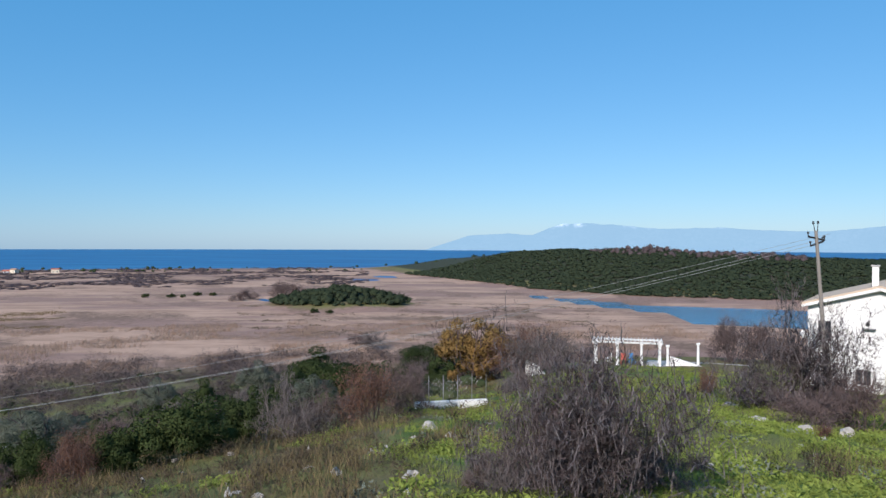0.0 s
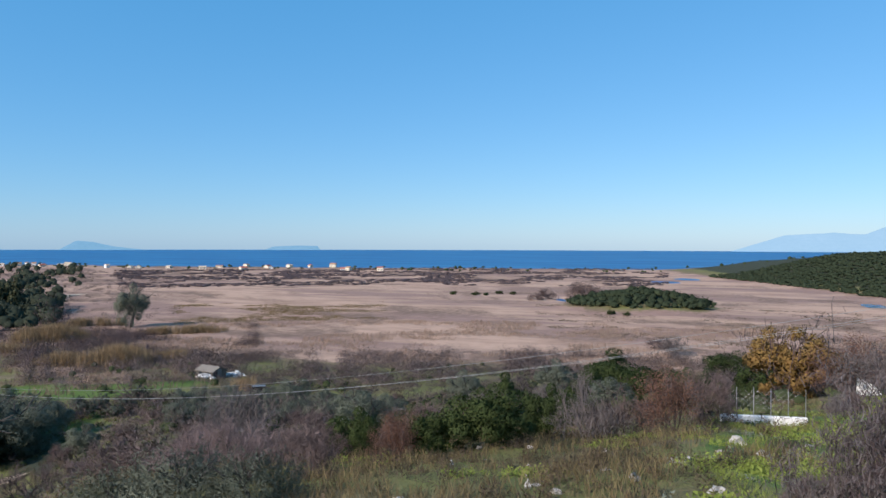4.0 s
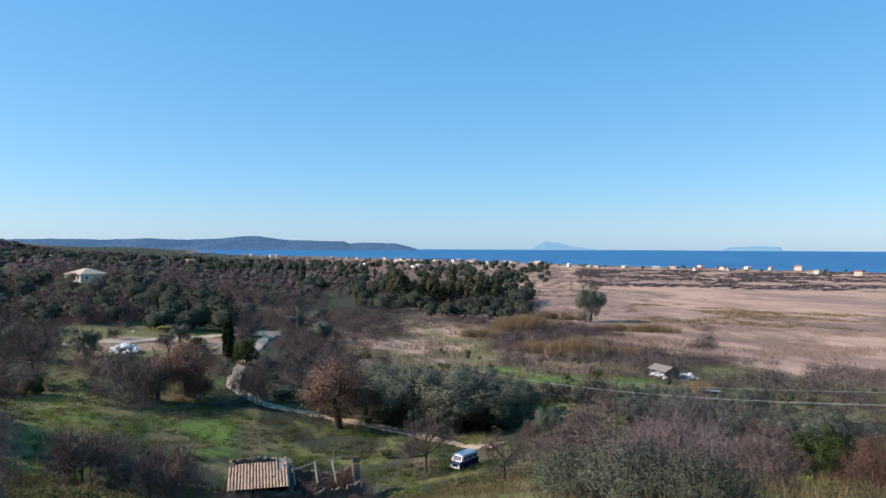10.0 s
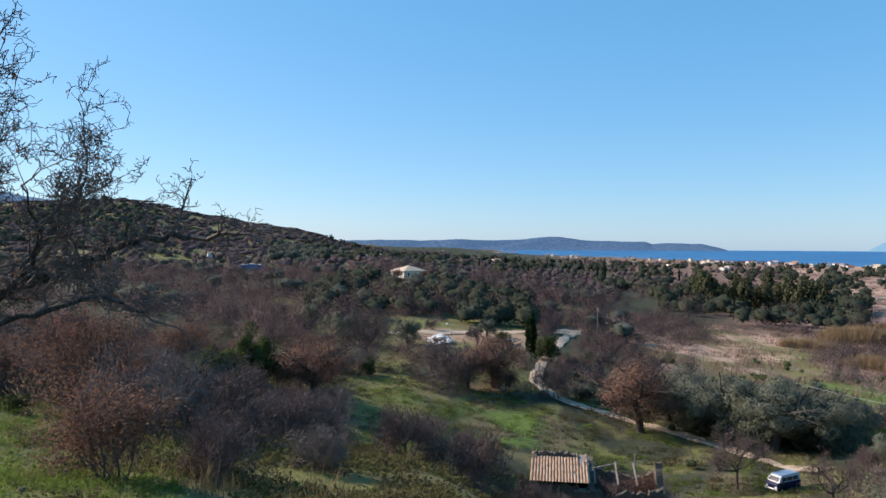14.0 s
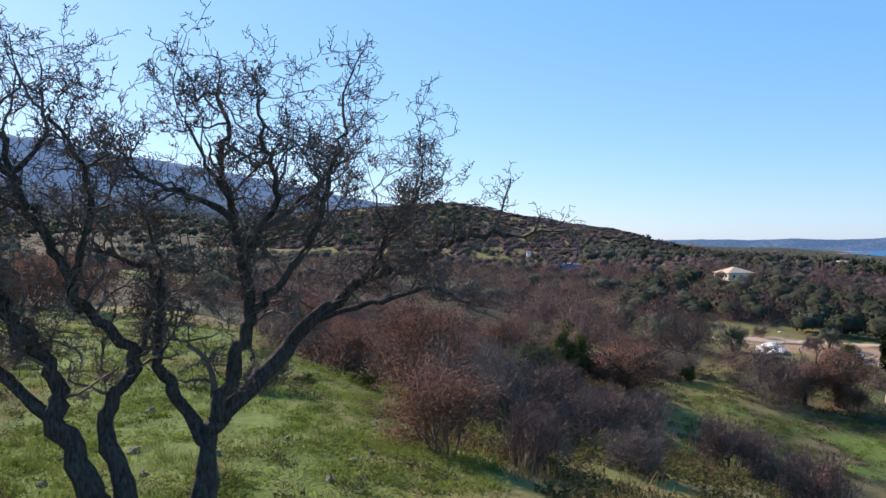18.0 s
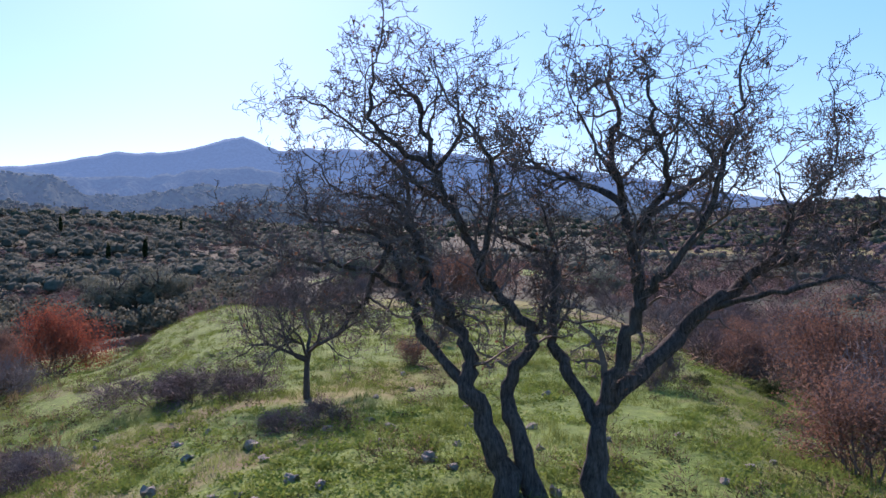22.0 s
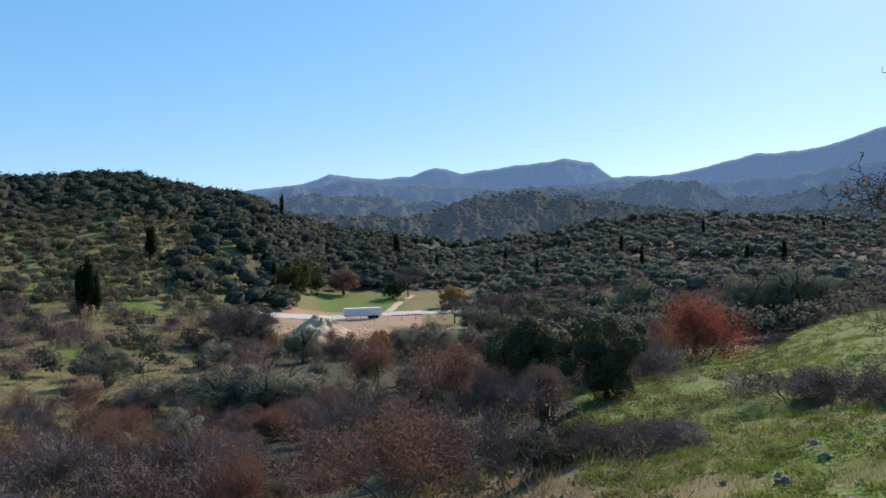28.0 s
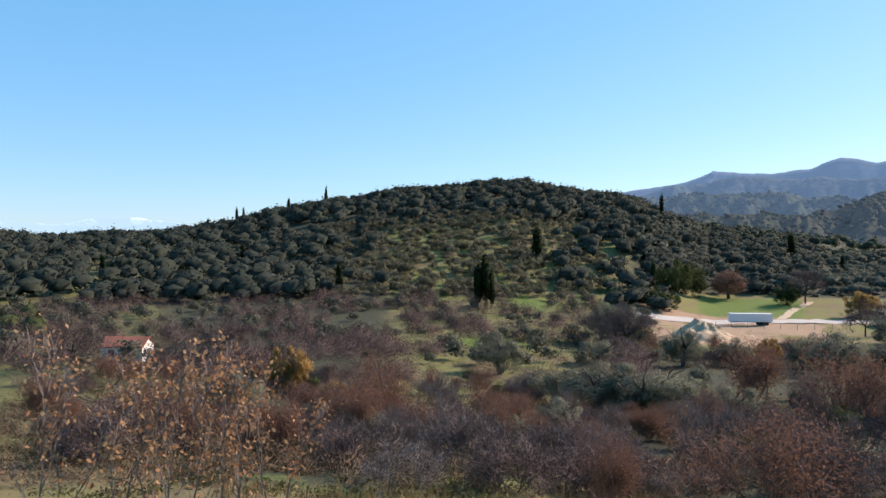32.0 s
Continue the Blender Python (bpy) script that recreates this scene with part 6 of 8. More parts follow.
plant_at("baretree0", 60.0, 73.4, 1.08, squash=1.15)
plant_at("baretree1", 53.7, 47.7, 0.65, squash=1.16)
plant_at("shoots0", 48.0, 20.8, 0.7, squash=1.0)
plant_at("shoots1", 43.4, 19.3, 0.78, squash=0.95)
plant_at("shoots0", 38.2, 18.4, 0.62, squash=0.9)
plant_at("lilac0", 40.0, 40.0, 1.2, squash=1.35)
plant_at("lilac1", 42.3, 46.0, 1.1, squash=1.1)
plant_at("lilac2", 37.6, 45.0, 0.95, squash=1.0)
plant_at("lilac0", 44.8, 52.0, 1.0, squash=0.9)
plant_at("bare1", 32.6, 31.0, 0.8, squash=1.0)
plant_at("bare2", 35.0, 33.0, 0.85, squash=1.0)
plant_at("bare0", 48.4, 64.8, 2.26, squash=0.64)
plant_at("bare1", 43.1, 57.8, 1.61, squash=0.70)
plant_at("grey0", 39.4, 68.4, 2.28, squash=1.25)
plant_at("bare2", 34.3, 25.2, 0.73, squash=1.15)
plant_at("russet1", 27.5, 27.2, 0.50, squash=1.40)
plant_at("green0", 30.1, 30.9, 0.60, squash=1.15)
plant_at("green1", 24.2, 51.3, 1.61, squash=0.73)
plant_at("green2", 21.8, 33.4, 0.62, squash=1.25)
plant_at("olive1", 47.0, 329.9, 3.10, squash=1.40)
plant_at("cypress0", 75.4, 137.9, 1.41, squash=0.75)
plant_at("green0", 74.1, 142.0, 1.81, squash=1.48)
plant_at("oak1", 78.4, 111.2, 1.83, squash=0.88)
plant_at("bare0", 82.6, 105.9, 3.03, squash=1.34)
plant_at("russet0", 77.4, 109.5, 2.54, squash=0.70)
plant_at("bare1", 73.4, 108.4, 2.25, squash=1.38)
plant_at("oak2", 80.5, 107.2, 1.25, squash=0.87)
plant_at("bare2", 80.2, 67.1, 1.84, squash=1.07)
plant_at("grey1", 83.9, 67.0, 1.28, squash=1.16)
plant_at("baretree2", 85.6, 59.4, 0.89, squash=1.02)
plant_at("bare0", 80.0, 58.6, 2.14, squash=1.33)
plant_at("grey1", 92.5, 21.2, 0.61, squash=1.04)
plant_at("bare1", 101.1, 17.0, 0.56, squash=1.49)
plant_at("oak1", 93.0, 77.8, 1.82, squash=0.72)
plant_at("russet0", 108.4, 16.0, 1.18, squash=0.81)
plant_at("green0", 100.7, 61.7, 1.52, squash=1.45)
plant_at("green1", 97.7, 78.8, 2.16, squash=1.40)
plant_at("oak2", 92.8, 85.4, 1.83, squash=0.61)
plant_at("baretree0", 88.6, 120.5, 1.90, squash=1.13)
plant_at("bare2", 100.9, 18.3, 0.65, squash=1.40)
plant_at("grey0", 92.5, 21.1, 0.61, squash=1.05)
plant_at("bare0", 85.8, 59.9, 1.93, squash=1.40)
plant_at("russet1", 115.5, 36.9, 0.99, squash=1.15)
plant_at("green2", 114.3, 29.0, 0.5, squash=0.6)
plant_at("green1", 119.2, 25.0, 0.34, squash=0.6)
plant_at("bare2", 122.0, 22.3, 0.49, squash=1.45)
plant_at("russet2", 102.8, 89.1, 2.63, squash=0.78)
plant_at("baretree1", 149.8, 20.0, 0.77, squash=1.11)
plant_at("bare0", 161.5, 50.7, 0.82, squash=0.72)
plant_at("red1", 166.8, 51.4, 1.62, squash=1.15)
plant_at("holm1", 173.6, 33.6, 1.48, squash=1.02)
plant_at("olive0", 171.0, 160.7, 2.02, squash=1.23)
plant_at("olive2", 162.8, 138.9, 2.34, squash=0.97)
plant_at("olive0", 159.5, 135.7, 2.32, squash=1.02)
plant_at("russet0", 141.3, 25.3, 0.77, squash=0.61)
plant_at("russet1", 116.2, 40.4, 0.84, squash=1.31)
plant_at("grey1", 169.4, 21.5, 0.31, squash=0.70)
plant_at("grey0", 174.3, 19.8, 0.45, squash=0.70)
plant_at("bare2", 139.1, 30.7, 0.45, squash=1.09)
plant_at("holm2", 179.6, 65.7, 3.09, squash=1.00)
plant_at("olive1", 203.0, 76.3, 2.08, squash=0.65)
plant_at("olive0", 199.7, 73.5, 2.06, squash=0.72)
plant_at("olive2", 206.2, 84.0, 1.62, squash=0.74)
plant_at("olive1", 211.2, 118.4, 1.74, squash=0.97)
plant_at("russet0", 191.9, 93.0, 3.58, squash=0.86)
plant_at("russet1", 185.5, 64.6, 2.6, squash=1.0)
plant_at("baretree0", 201.2, 172.8, 2.28, squash=0.93)
plant_at("baretree1", 203.3, 164.0, 1.17, squash=1.49)
plant_at("russet2", 199.9, 56.0, 1.26, squash=0.74)
plant_at("green0", 176.0, 21.5, 0.5, squash=0.8)
plant_at("bare0", 170.8, 19.0, 0.72, squash=0.71)
plant_at("bare1", 187.7, 23.3, 1.09, squash=1.01)
plant_at("bare2", 196.5, 30.2, 1.08, squash=1.15)
plant_at("green1", 190.6, 44.0, 1.1, squash=0.7)
plant_at("russet1", 210.9, 61.0, 1.27, squash=1.09)
plant_at("grey0", 207.3, 34.3, 1.33, squash=0.84)
plant_at("bare0", 181.6, 18.8, 0.92, squash=1.18)
plant_at("green2", 179.0, 18.9, 0.52, squash=0.99)
plant_at("gold1", 228.0, 82.6, 2.10, squash=1.30)
plant_at("baretree2", 233.1, 117.0, 1.95, squash=1.01)
plant_at("baretree0", 243.2, 111.9, 1.72, squash=1.05)
plant_at("russet1", 221.7, 51.6, 1.63, squash=1.40)
plant_at("russet0", 217.0, 38.3, 1.58, squash=0.76)
plant_at("russet2", 211.9, 66.9, 1.80, squash=0.70)
plant_at("russet0", 200.0, 55.2, 1.48, squash=0.68)
plant_at("gold2", 224.1, 62.3, 1.44, squash=1.01)
plant_at("grey1", 219.9, 22.3, 1.09, squash=0.71)
plant_at("bare1", 210.7, 23.1, 1.23, squash=0.83)
plant_at("grey2", 193.5, 32.0, 0.92, squash=1.16)
plant_at("bare0", 187.9, 27.0, 1.06, squash=1.38)
plant_at("cypress0", 212.9, 237.3, 1.81, squash=0.92)
plant_at("cypress1", 212.4, 238.1, 1.86, squash=0.99)
plant_at("cypress2", 211.9, 239.5, 1.73, squash=0.73)
plant_at("cypress1", 208.2, 323.1, 2.33, squash=0.66)
plant_at("cypress2", 199.3, 304.9, 1.66, squash=0.70)
plant_at("cypress0", 189.7, 512.2, 2.71, squash=0.67)
plant_at("cypress1", 224.0, 266.2, 1.53, squash=0.75)
plant_at("cypress0", 231.4, 351.9, 1.36, squash=0.70)
plant_at("cypress2", 241.2, 318.1, 1.43, squash=0.70)
plant_at("oak0", 193.9, 336.2, 3.32, squash=0.71)
plant_at("baretree1", 188.8, 324.6, 2.76, squash=1.26)
plant_at("gold0", 185.3, 285.5, 4.4, squash=0.9)
plant_at("green0", 196.9, 322.0, 5.17, squash=1.34)
plant_at("green2", 197.9, 297.8, 5.04, squash=1.40)
plant_at("green1", 198.7, 269.8, 4.01, squash=0.85)
plant_at("green2", 190.0, 319.5, 3.08, squash=1.29)
plant_at("olive0", 203.7, 139.4, 1.76, squash=0.70)
plant_at("green0", 22.6, 505.5, 1.94, squash=0.70)
plant_at("green1", 20.8, 499.8, 2.07, squash=0.61)
plant_at("green0", 20.0, 497.6, 1.52, squash=0.70)
plant_at("green2", 18.9, 511.3, 2.00, squash=0.67)
plant_at("green0", 17.8, 508.4, 1.82, squash=0.70)
plant_at("bare0", 16.0, 459.6, 3.22, squash=0.83)
plant_at("bare2", 15.2, 471.8, 4.34, squash=0.84)
plant_at("green1", 10.2, 370.5, 1.67, squash=0.70)
plant_at("green1", 9.0, 367.2, 1.29, squash=0.70)
plant_at("bare1", 12.4, 482.6, 8.15, squash=0.69)
plant_at("bare1", 6.5, 252.9, 2.95, squash=0.68)
plant_at("baretree0", 183.3, 215.3, 3.10, squash=0.71)
plant_at("baretree1", 181.2, 203.0, 2.48, squash=0.86)
plant_at("baretree2", 185.1, 233.9, 2.09, squash=0.91)
plant_at("baretree0", 203.3, 176.9, 2.05, squash=0.99)
plant_at("baretree1", 201.1, 179.7, 2.27, squash=0.93)
plant_at("bare1", 178.7, 152.2, 3.76, squash=0.70)
plant_at("grey1", -5.3, 13.3, 0.47, squash=0.77)
plant_at("bare0", -19.5, 17.5, 0.3, squash=1.0)
plant_at("bare2", -3.5, 13.5, 0.30, squash=1.22)
plant_at("russet1", -20.3, 45.9, 0.48, squash=1.40)
plant_at("bare1", -27.5, 32.0, 0.89, squash=0.88)
plant_at("bare0", 160.6, 25.1, 1.15, squash=0.55)
plant_at("bare2", 157.8, 23.4, 1.0, squash=0.6)
plant_at("bare1", 154.9, 22.0, 0.8, squash=0.6)
plant_at("bare1", 152.6, 15.6, 0.38, squash=0.70)
plant_at("bare2", 149.0, 15.6, 0.42, squash=0.80)
plant_at("grey0", 168.9, 19.3, 0.63, squash=0.63)
plant_at("bare0", 174.2, 19.1, 0.64, squash=0.78)


# ---- the two old oaks on the knoll ----
def old_oak(az, r, seed, label, limbs, leaves):
    """An old leafless oak: limbs are (radius, (side, height, depth)...), in metres from its foot."""
    rng = random.Random(seed)
    foot = at(az, r)
    a = radians(az)
    side, away = Vector((math.cos(a), math.sin(a), 0)), Vector((-math.sin(a), math.cos(a), 0))
    ob = thing("oak_tree", foot, label, "oak tree", "old oaks")
    fine, tips = [], []

    def shrink(p):
        return 1 - 0.13 * min(1.0, max(p[1], 0) / 6.3) ** 2.5

    for radius, *pts in limbs:
        pts = [(p[0] * 0.95, p[1] * shrink(p), *p[2:]) for p in pts]
        pts = [side * p[0] + away * (p[2] if len(p) > 2 else 0) + Vector((0, 0, p[1])) for p in pts]
        n = len(pts) - 1
        d0 = (pts[1] - pts[0]).normalized()
        line, thick = [pts[0] - d0 * radius * 1.3, pts[0] - d0 * radius * 0.9, pts[0].copy()], [0.002, radius * 0.75, radius * (1.55 if pts[0].z < 0 else 1.0)]
        for k in range(n):
            # each stretch is bent and knotted in five short pieces
            p0, p1 = pts[k], pts[k + 1]
            before, after = pts[max(k - 1, 0)], pts[min(k + 2, n)]
            for q in range(1, 6):
                t = q / 5
                c = 0.5 * (2 * p0 + (p1 - before) * t + (2 * before - 5 * p0 + 4 * p1 - after) * t * t + (3 * p0 - before - 3 * p1 + after) * t ** 3)
                w = 0.12 * radius + 0.02
                c = c + Vector((rng.gauss(0, w), rng.gauss(0, w), rng.gauss(0, w)))
                f1 = (k + t) / n
                r1 = radius * (1 - 0.74 * f1)
                last = line[-1]
                line.append(c)
                thick.append(r1 * rng.uniform(0.92, 1.12) * (1 + 0.55 * math.exp(-max(c.z, 0) / 0.55) * (pts[0].z < 0)))
                if f1 > 0.22 and c.z > 1.7:
                    d = (c - last).normalized()
                    for _ in range(int(0.78 + rng.random())):
                        s = Vector((rng.gauss(0, 1), rng.gauss(0, 1), rng.gauss(0.3, 0.7))).normalized()
                        contort(rng, fine, tips, c.copy(), (d * 0.5 + s).normalized(), rng.uniform(0.6, 1.3), min(r1 * 0.5, 0.028), 3, 0.04, 0.46, 0.95)
        line.append(line[-1] + (line[-1] - line[-2]) * 0.3)
        thick.append(0.002)
        d = (pts[-1] - pts[-2]).normalized()
        contort(rng, fine, tips, pts[-1].copy(), d, 1.1, radius * 0.28, 3, 0.07, 0.4, 1.1)
        part("limb", np_mesh("limb", *sweep(line, [0.76 * q for q in thick], 14, 0.055), OAKBARK, flat=False), None, ob)
    tagged(part("twig_growth", np_mesh("twig_growth", *seg_mesh(fine, least=0.0043), DARKTWIG), None, ob), kind="stuff")
    part("withered_foliage", np_mesh("withered_foliage", *tip_leaves(seed, tips, leaves, 0.032, 0.02), RUSSET), None, ob, "few curled brown leaves")
    return ob


old_oak(128.1, 9.8, 5, "old spreading oak, leafless, with a forked dark trunk", (
    (0.24, (0, -0.3), (0.03, 0.8), (0.15, 1.6)),
    (0.17, (0.12, 1.35), (0.8, 1.95, 0.2), (1.6, 2.7, 0.4), (2.45, 3.35, 0.5), (3.25, 3.6, 0.4), (4.0, 4.05, 0.2), (4.7, 4.1, 0)),
    (0.14, (0.13, 1.4), (0.4, 2.25, -0.1), (0.58, 2.9, -0.2), (0.5, 3.65, -0.1), (0.35, 4.4, 0.1), (0.27, 5.2, 0.2), (0.3, 6.3, 0.3)),
    (0.12, (0.03, 1.1), (-0.43, 1.8, 0.2), (-0.65, 2.35, 0.3), (-0.58, 3.05, 0.4), (-0.74, 3.5, 0.6), (-1.4, 3.85, 0.8)),
    (0.08, (0.58, 2.85, -0.2), (1.0, 3.4, -0.5), (1.4, 4.2, -0.7), (1.6, 5.2, -0.8), (1.75, 5.9, -0.9)),
    (0.07, (0.36, 4.3, 0.1), (-0.25, 4.75, 0.5), (-0.85, 5.05, 0.8), (-1.15, 5.6, 1.0)),
    (0.07, (0.5, 3.6, -0.1), (0.9, 4.6, -0.5), (0.75, 5.5, -0.7), (0.6, 6.4, -0.8)),
    (0.06, (2.4, 3.3, 0.5), (2.95, 4.2, 0.7), (3.3, 4.7, 0.8), (3.5, 5.2, 0.9)),
    (0.06, (1.6, 2.7, 0.4), (2.3, 3.0, -0.2), (3.1, 3.2, -0.6), (3.6, 3.0, -0.8)),
    (0.06, (0.6, 3.9, 0), (1.4, 4.7, 0.5), (2.0, 5.3, 0.9), (2.3, 5.8, 1.0)),
    (0.05, (0.4, 4.4, 0), (0.0, 5.2, -0.4), (-0.3, 6.0, -0.6)),
    (0.05, (2.45, 3.35, 0.5), (2.6, 4.0, 0.1), (2.4, 4.7, -0.2)),
), 1500)
old_oak(134.0, 9.7, 9, "old oak with two leaning dark stems, leafless", (
    (0.2, (0, -0.3), (-0.38, 0.75), (-0.76, 1.5), (-0.76, 2.1), (-1.15, 2.75), (-1.4, 3.3), (-1.6, 3.9)),
    (0.1, (-0.75, 1.55), (-1.45, 2.25, 0.3), (-1.7, 2.9, 0.4), (-2.0, 3.6, 0.5), (-2.55, 3.85, 0.6), (-3.2, 4.05, 0.6)),
    (0.15, (0.3, -0.25, 0.15), (-0.05, 0.85, 0.2), (-0.2, 1.5, 0.3), (0.13, 2.25, 0.3), (-0.3, 2.85, 0.2), (-0.62, 3.25), (-0.85, 3.95), (-1.25, 4.9), (-1.45, 6.0)),
    (0.07, (-1.4, 3.25), (-1.65, 4.0, 0.4), (-1.95, 4.4, 0.6), (-2.75, 4.55, 0.7)),
    (0.07, (-0.62, 3.25), (-0.4, 4.15, -0.4), (-0.45, 5.0, -0.6), (-0.85, 5.8, -0.7)),
    (0.06, (-0.85, 3.95), (-1.5, 4.65, 0.2), (-2.15, 5.4, 0.3), (-2.9, 6.3, 0.3)),
    (0.07, (-2.0, 3.55, 0.5), (-2.35, 2.9, 0.7), (-2.6, 2.55, 0.8), (-3.1, 2.75, 0.9)),
    (0.06, (-1.2, 4.8), (-1.9, 5.4, -0.4), (-2.1, 6.1, -0.5), (-2.0, 6.9, -0.5)),
    (0.06, (-1.7, 2.9, 0.4), (-2.4, 3.3, -0.2), (-3.1, 3.4, -0.4), (-3.7, 3.6, -0.4)),
    (0.05, (0.1, 2.2, 0.3), (0.5, 2.9, 0.6), (0.55, 3.6, 0.8), (0.3, 4.3, 0.9)),
    (0.05, (-1.25, 4.9), (-0.9, 5.6, 0.3), (-0.95, 6.6, 0.4)),
), 1300)


# ---- saplings with papery leaves on the near bank ----
for saz, sr, ss, sv in ((240.6, 12.5, 0.95, 1), (237.6, 13.2, 0.85, 2), (233.2, 13.0, 0.88, 3), (229.8, 15.0, 0.75, 4), (246.3, 12.2, 0.9, 5)):
    rg = random.Random(400 + sv)
    sg, tp = [], []
    for k in range(2):
        a = math.tau * k / 2 + rg.random()
        grow(rg, sg, tp, Vector((0.1 * math.cos(a), 0.1 * math.sin(a), -0.2)), Vector((0.22 * math.cos(a), 0.22 * math.sin(a), 1)).normalized(), 2.7 * ss, 0.028, 2, 0.1, 0.14, 3, 0.5, 0.36, 7)
    ob = thing("oak_sapling", at(saz, sr), "slender oak sapling with pale papery brown leaves", "sapling", "saplings")
    part("branchwork", np_mesh("branchwork", *seg_mesh(sg, least=0.007, thin=0.01), TWIGGREY), None, ob)
    part("foliage", np_mesh("foliage", *tip_leaves(420 + sv, tp, 420, 0.06, 0.12), PAPERLEAF), None, ob)


# ---- rocks ----
def rock(az, r, w, h, mat, label, seed):
    bm = bmesh.new()
    bmesh.ops.create_icosphere(bm, subdivisions=2, radius=0.5)
    o = Vector((seed * 7.3, seed * 3.1, 0))
    for v in bm.verts:
        n = noise.noise(v.co * 2.2 + o) * 0.85 + noise.noise(v.co * 5.5 + o) * 0.6
        v.co = v.co * (1 + n)
        v.co = Vector((v.co.x * w, v.co.y * w * 0.8, max(v.co.z, -0.3) * h * 1.05))
    ob = part("boulder" if w > 0.45 else "stone", bm, mat, None, label)
    ob.matrix_world = Matrix.Translation(at(az, r, h * 0.18)) @ Matrix.Rotation(seed * 1.7, 4, "Z")
    return tagged(ob, label, "rock", "rocks")


for raz, rr, rw, rh in ((1.1, 27.4, 0.75, 0.6), (5.2, 22.0, 0.5, 0.25), (359.4, 22.5, 0.4, 0.3), (336.0, 31.4, 0.7, 0.5), (330.4, 30.0, 0.7, 0.6), (333.0, 30.0, 0.9, 0.55), (327.5, 28.0, 0.6, 0.4), (2.5, 15.3, 0.35, 0.25), (8.5, 17.5, 0.35, 0.25), (14.5, 16.5, 0.3, 0.22), (27.0, 15.5, 0.4, 0.3), (338.0, 40.0, 0.8, 0.5)):
    rock(raz, rr, rw * 0.8, rh * 0.8, STONE, "pale weathered limestone boulder in the grass", rr)
for raz, rr, rw, rh in ((154.6, 14.2, 0.55, 0.4), (141.0, 11.8, 0.48, 0.35), (135.6, 11.5, 0.5, 0.3), (144.8, 13.2, 0.3, 0.22), (143.8, 14.8, 0.34, 0.25), (148.6, 14.9, 0.5, 0.22), (138.5, 13.0, 0.25, 0.2), (152.0, 11.4, 0.45, 0.3), (162.0, 13.5, 0.5, 0.35), (118.1, 11.9, 0.3, 0.2), (149.0, 17.5, 0.35, 0.25), (132.0, 12.8, 0.3, 0.22), (171.5, 12.4, 0.6, 0.4), (158.0, 11.2, 0.35, 0.2)):
    rock(raz, rr, rw * 0.62, rh * 0.6, GREYSTONE, "grey weathered stone half sunk in the meadow", rr)
rs = random.Random(8)
for k in range(46):
    raz = rs.uniform(-34, 26)
    rr = rs.uniform(13, 34)
    rock(raz % 360, rr, rs.uniform(0.1, 0.28), rs.uniform(0.08, 0.2), STONE, "small pale limestone in the grass", rr + k)
for k in range(40):
    raz = rs.uniform(106, 170)
    rr = rs.uniform(9.5, 24)
    rock(raz, rr, rs.uniform(0.1, 0.25), rs.uniform(0.08, 0.18), GREYSTONE, "small grey stone in the meadow", rr + k)


# ---- tracks and roads ----
def track(name, label, mat, width, *stops, lift=0.06):
    """A strip laid on the land through (bearing, distance) stops."""
    pts = [at(a, r) for a, r in stops]
    fine = []
    for k in range(len(pts) - 1):
        p0, p1 = pts[k], pts[k + 1]
        b, c = pts[max(k - 1, 0)], pts[min(k + 2, len(pts) - 1)]
        for q in range(24):
            t = q / 24
            fine.append(0.5 * (2 * p0 + (p1 - b) * t + (2 * b - 5 * p0 + 4 * p1 - c) * t * t + (3 * p0 - b - 3 * p1 + c) * t ** 3))
    fine.append(pts[-1])
    x, y = np.array([p.x for p in fine]), np.array([p.y for p in fine])
    tx, ty = np.gradient(x), np.gradient(y)
    ln = np.hypot(tx, ty)
    nx, ny = -ty / ln, tx / ln
    w = width * (1 + 0.18 * waves(x, y, 9, 12, 2))
    rows = []
    for k in range(7):
        f = (k / 6 - 0.5) * w
        gx, gy = x + nx * f, y + ny * f
        rut = -0.05 if k in (2, 4) else (-0.12 if k in (0, 6) else 0.0)
        rows.append(np.column_stack((gx, gy, ground(gx, gy) + lift + rut)))
    n = len(x)
    i, j = np.arange(6)[:, None] * n, np.arange(n - 1)[None, :]
    faces = np.stack((i + j, i + j + 1, i + n + j + 1, i + n + j), -1).reshape(-1, 4)
    return tagged(new(name, np_mesh(name, np.concatenate(rows), faces, mat, flat=False)), label, "road", kind="structure")


track("dirt_track", "pale rutted dirt track across the terrace", TRACK, 2.2, (54.0, 83), (56.6, 86.4), (61.1, 93.3), (64.6, 98.5), (68.0, 104.0), (71.0, 106), (72.8, 108.5), (74.6, 116), (75.0, 124.5), (74.35, 142.7), (73.55, 160), (72.75, 180.6), (71.9, 201), (70.8, 222), lift=0.24)
track("side_track", "pale dirt track past the cleared ground", TRACK, 4.6, (71.9, 201), (73.7, 192), (76.8, 181.5), (79.8, 176), (82.6, 169.5), (84.6, 168.5), (87, 165), lift=0.2)
track("valley_road", "pale road beside the cleared yard", ASPHALT, 10.0, (203, 246), (199, 250), (195, 258), (190, 266), (185, 272), (180, 282), lift=0.3)
track("field_track", "pale track beside the green field", TRACK, 3.0, (190.5, 268), (190.0, 285), (189.5, 305), (188.5, 330), lift=0.25)
track("meadow_track", "pale track in the marsh", TRACK, 9.0, (50.2, 560), (51.2, 545), (51.8, 520), (51.5, 500), lift=0.3)


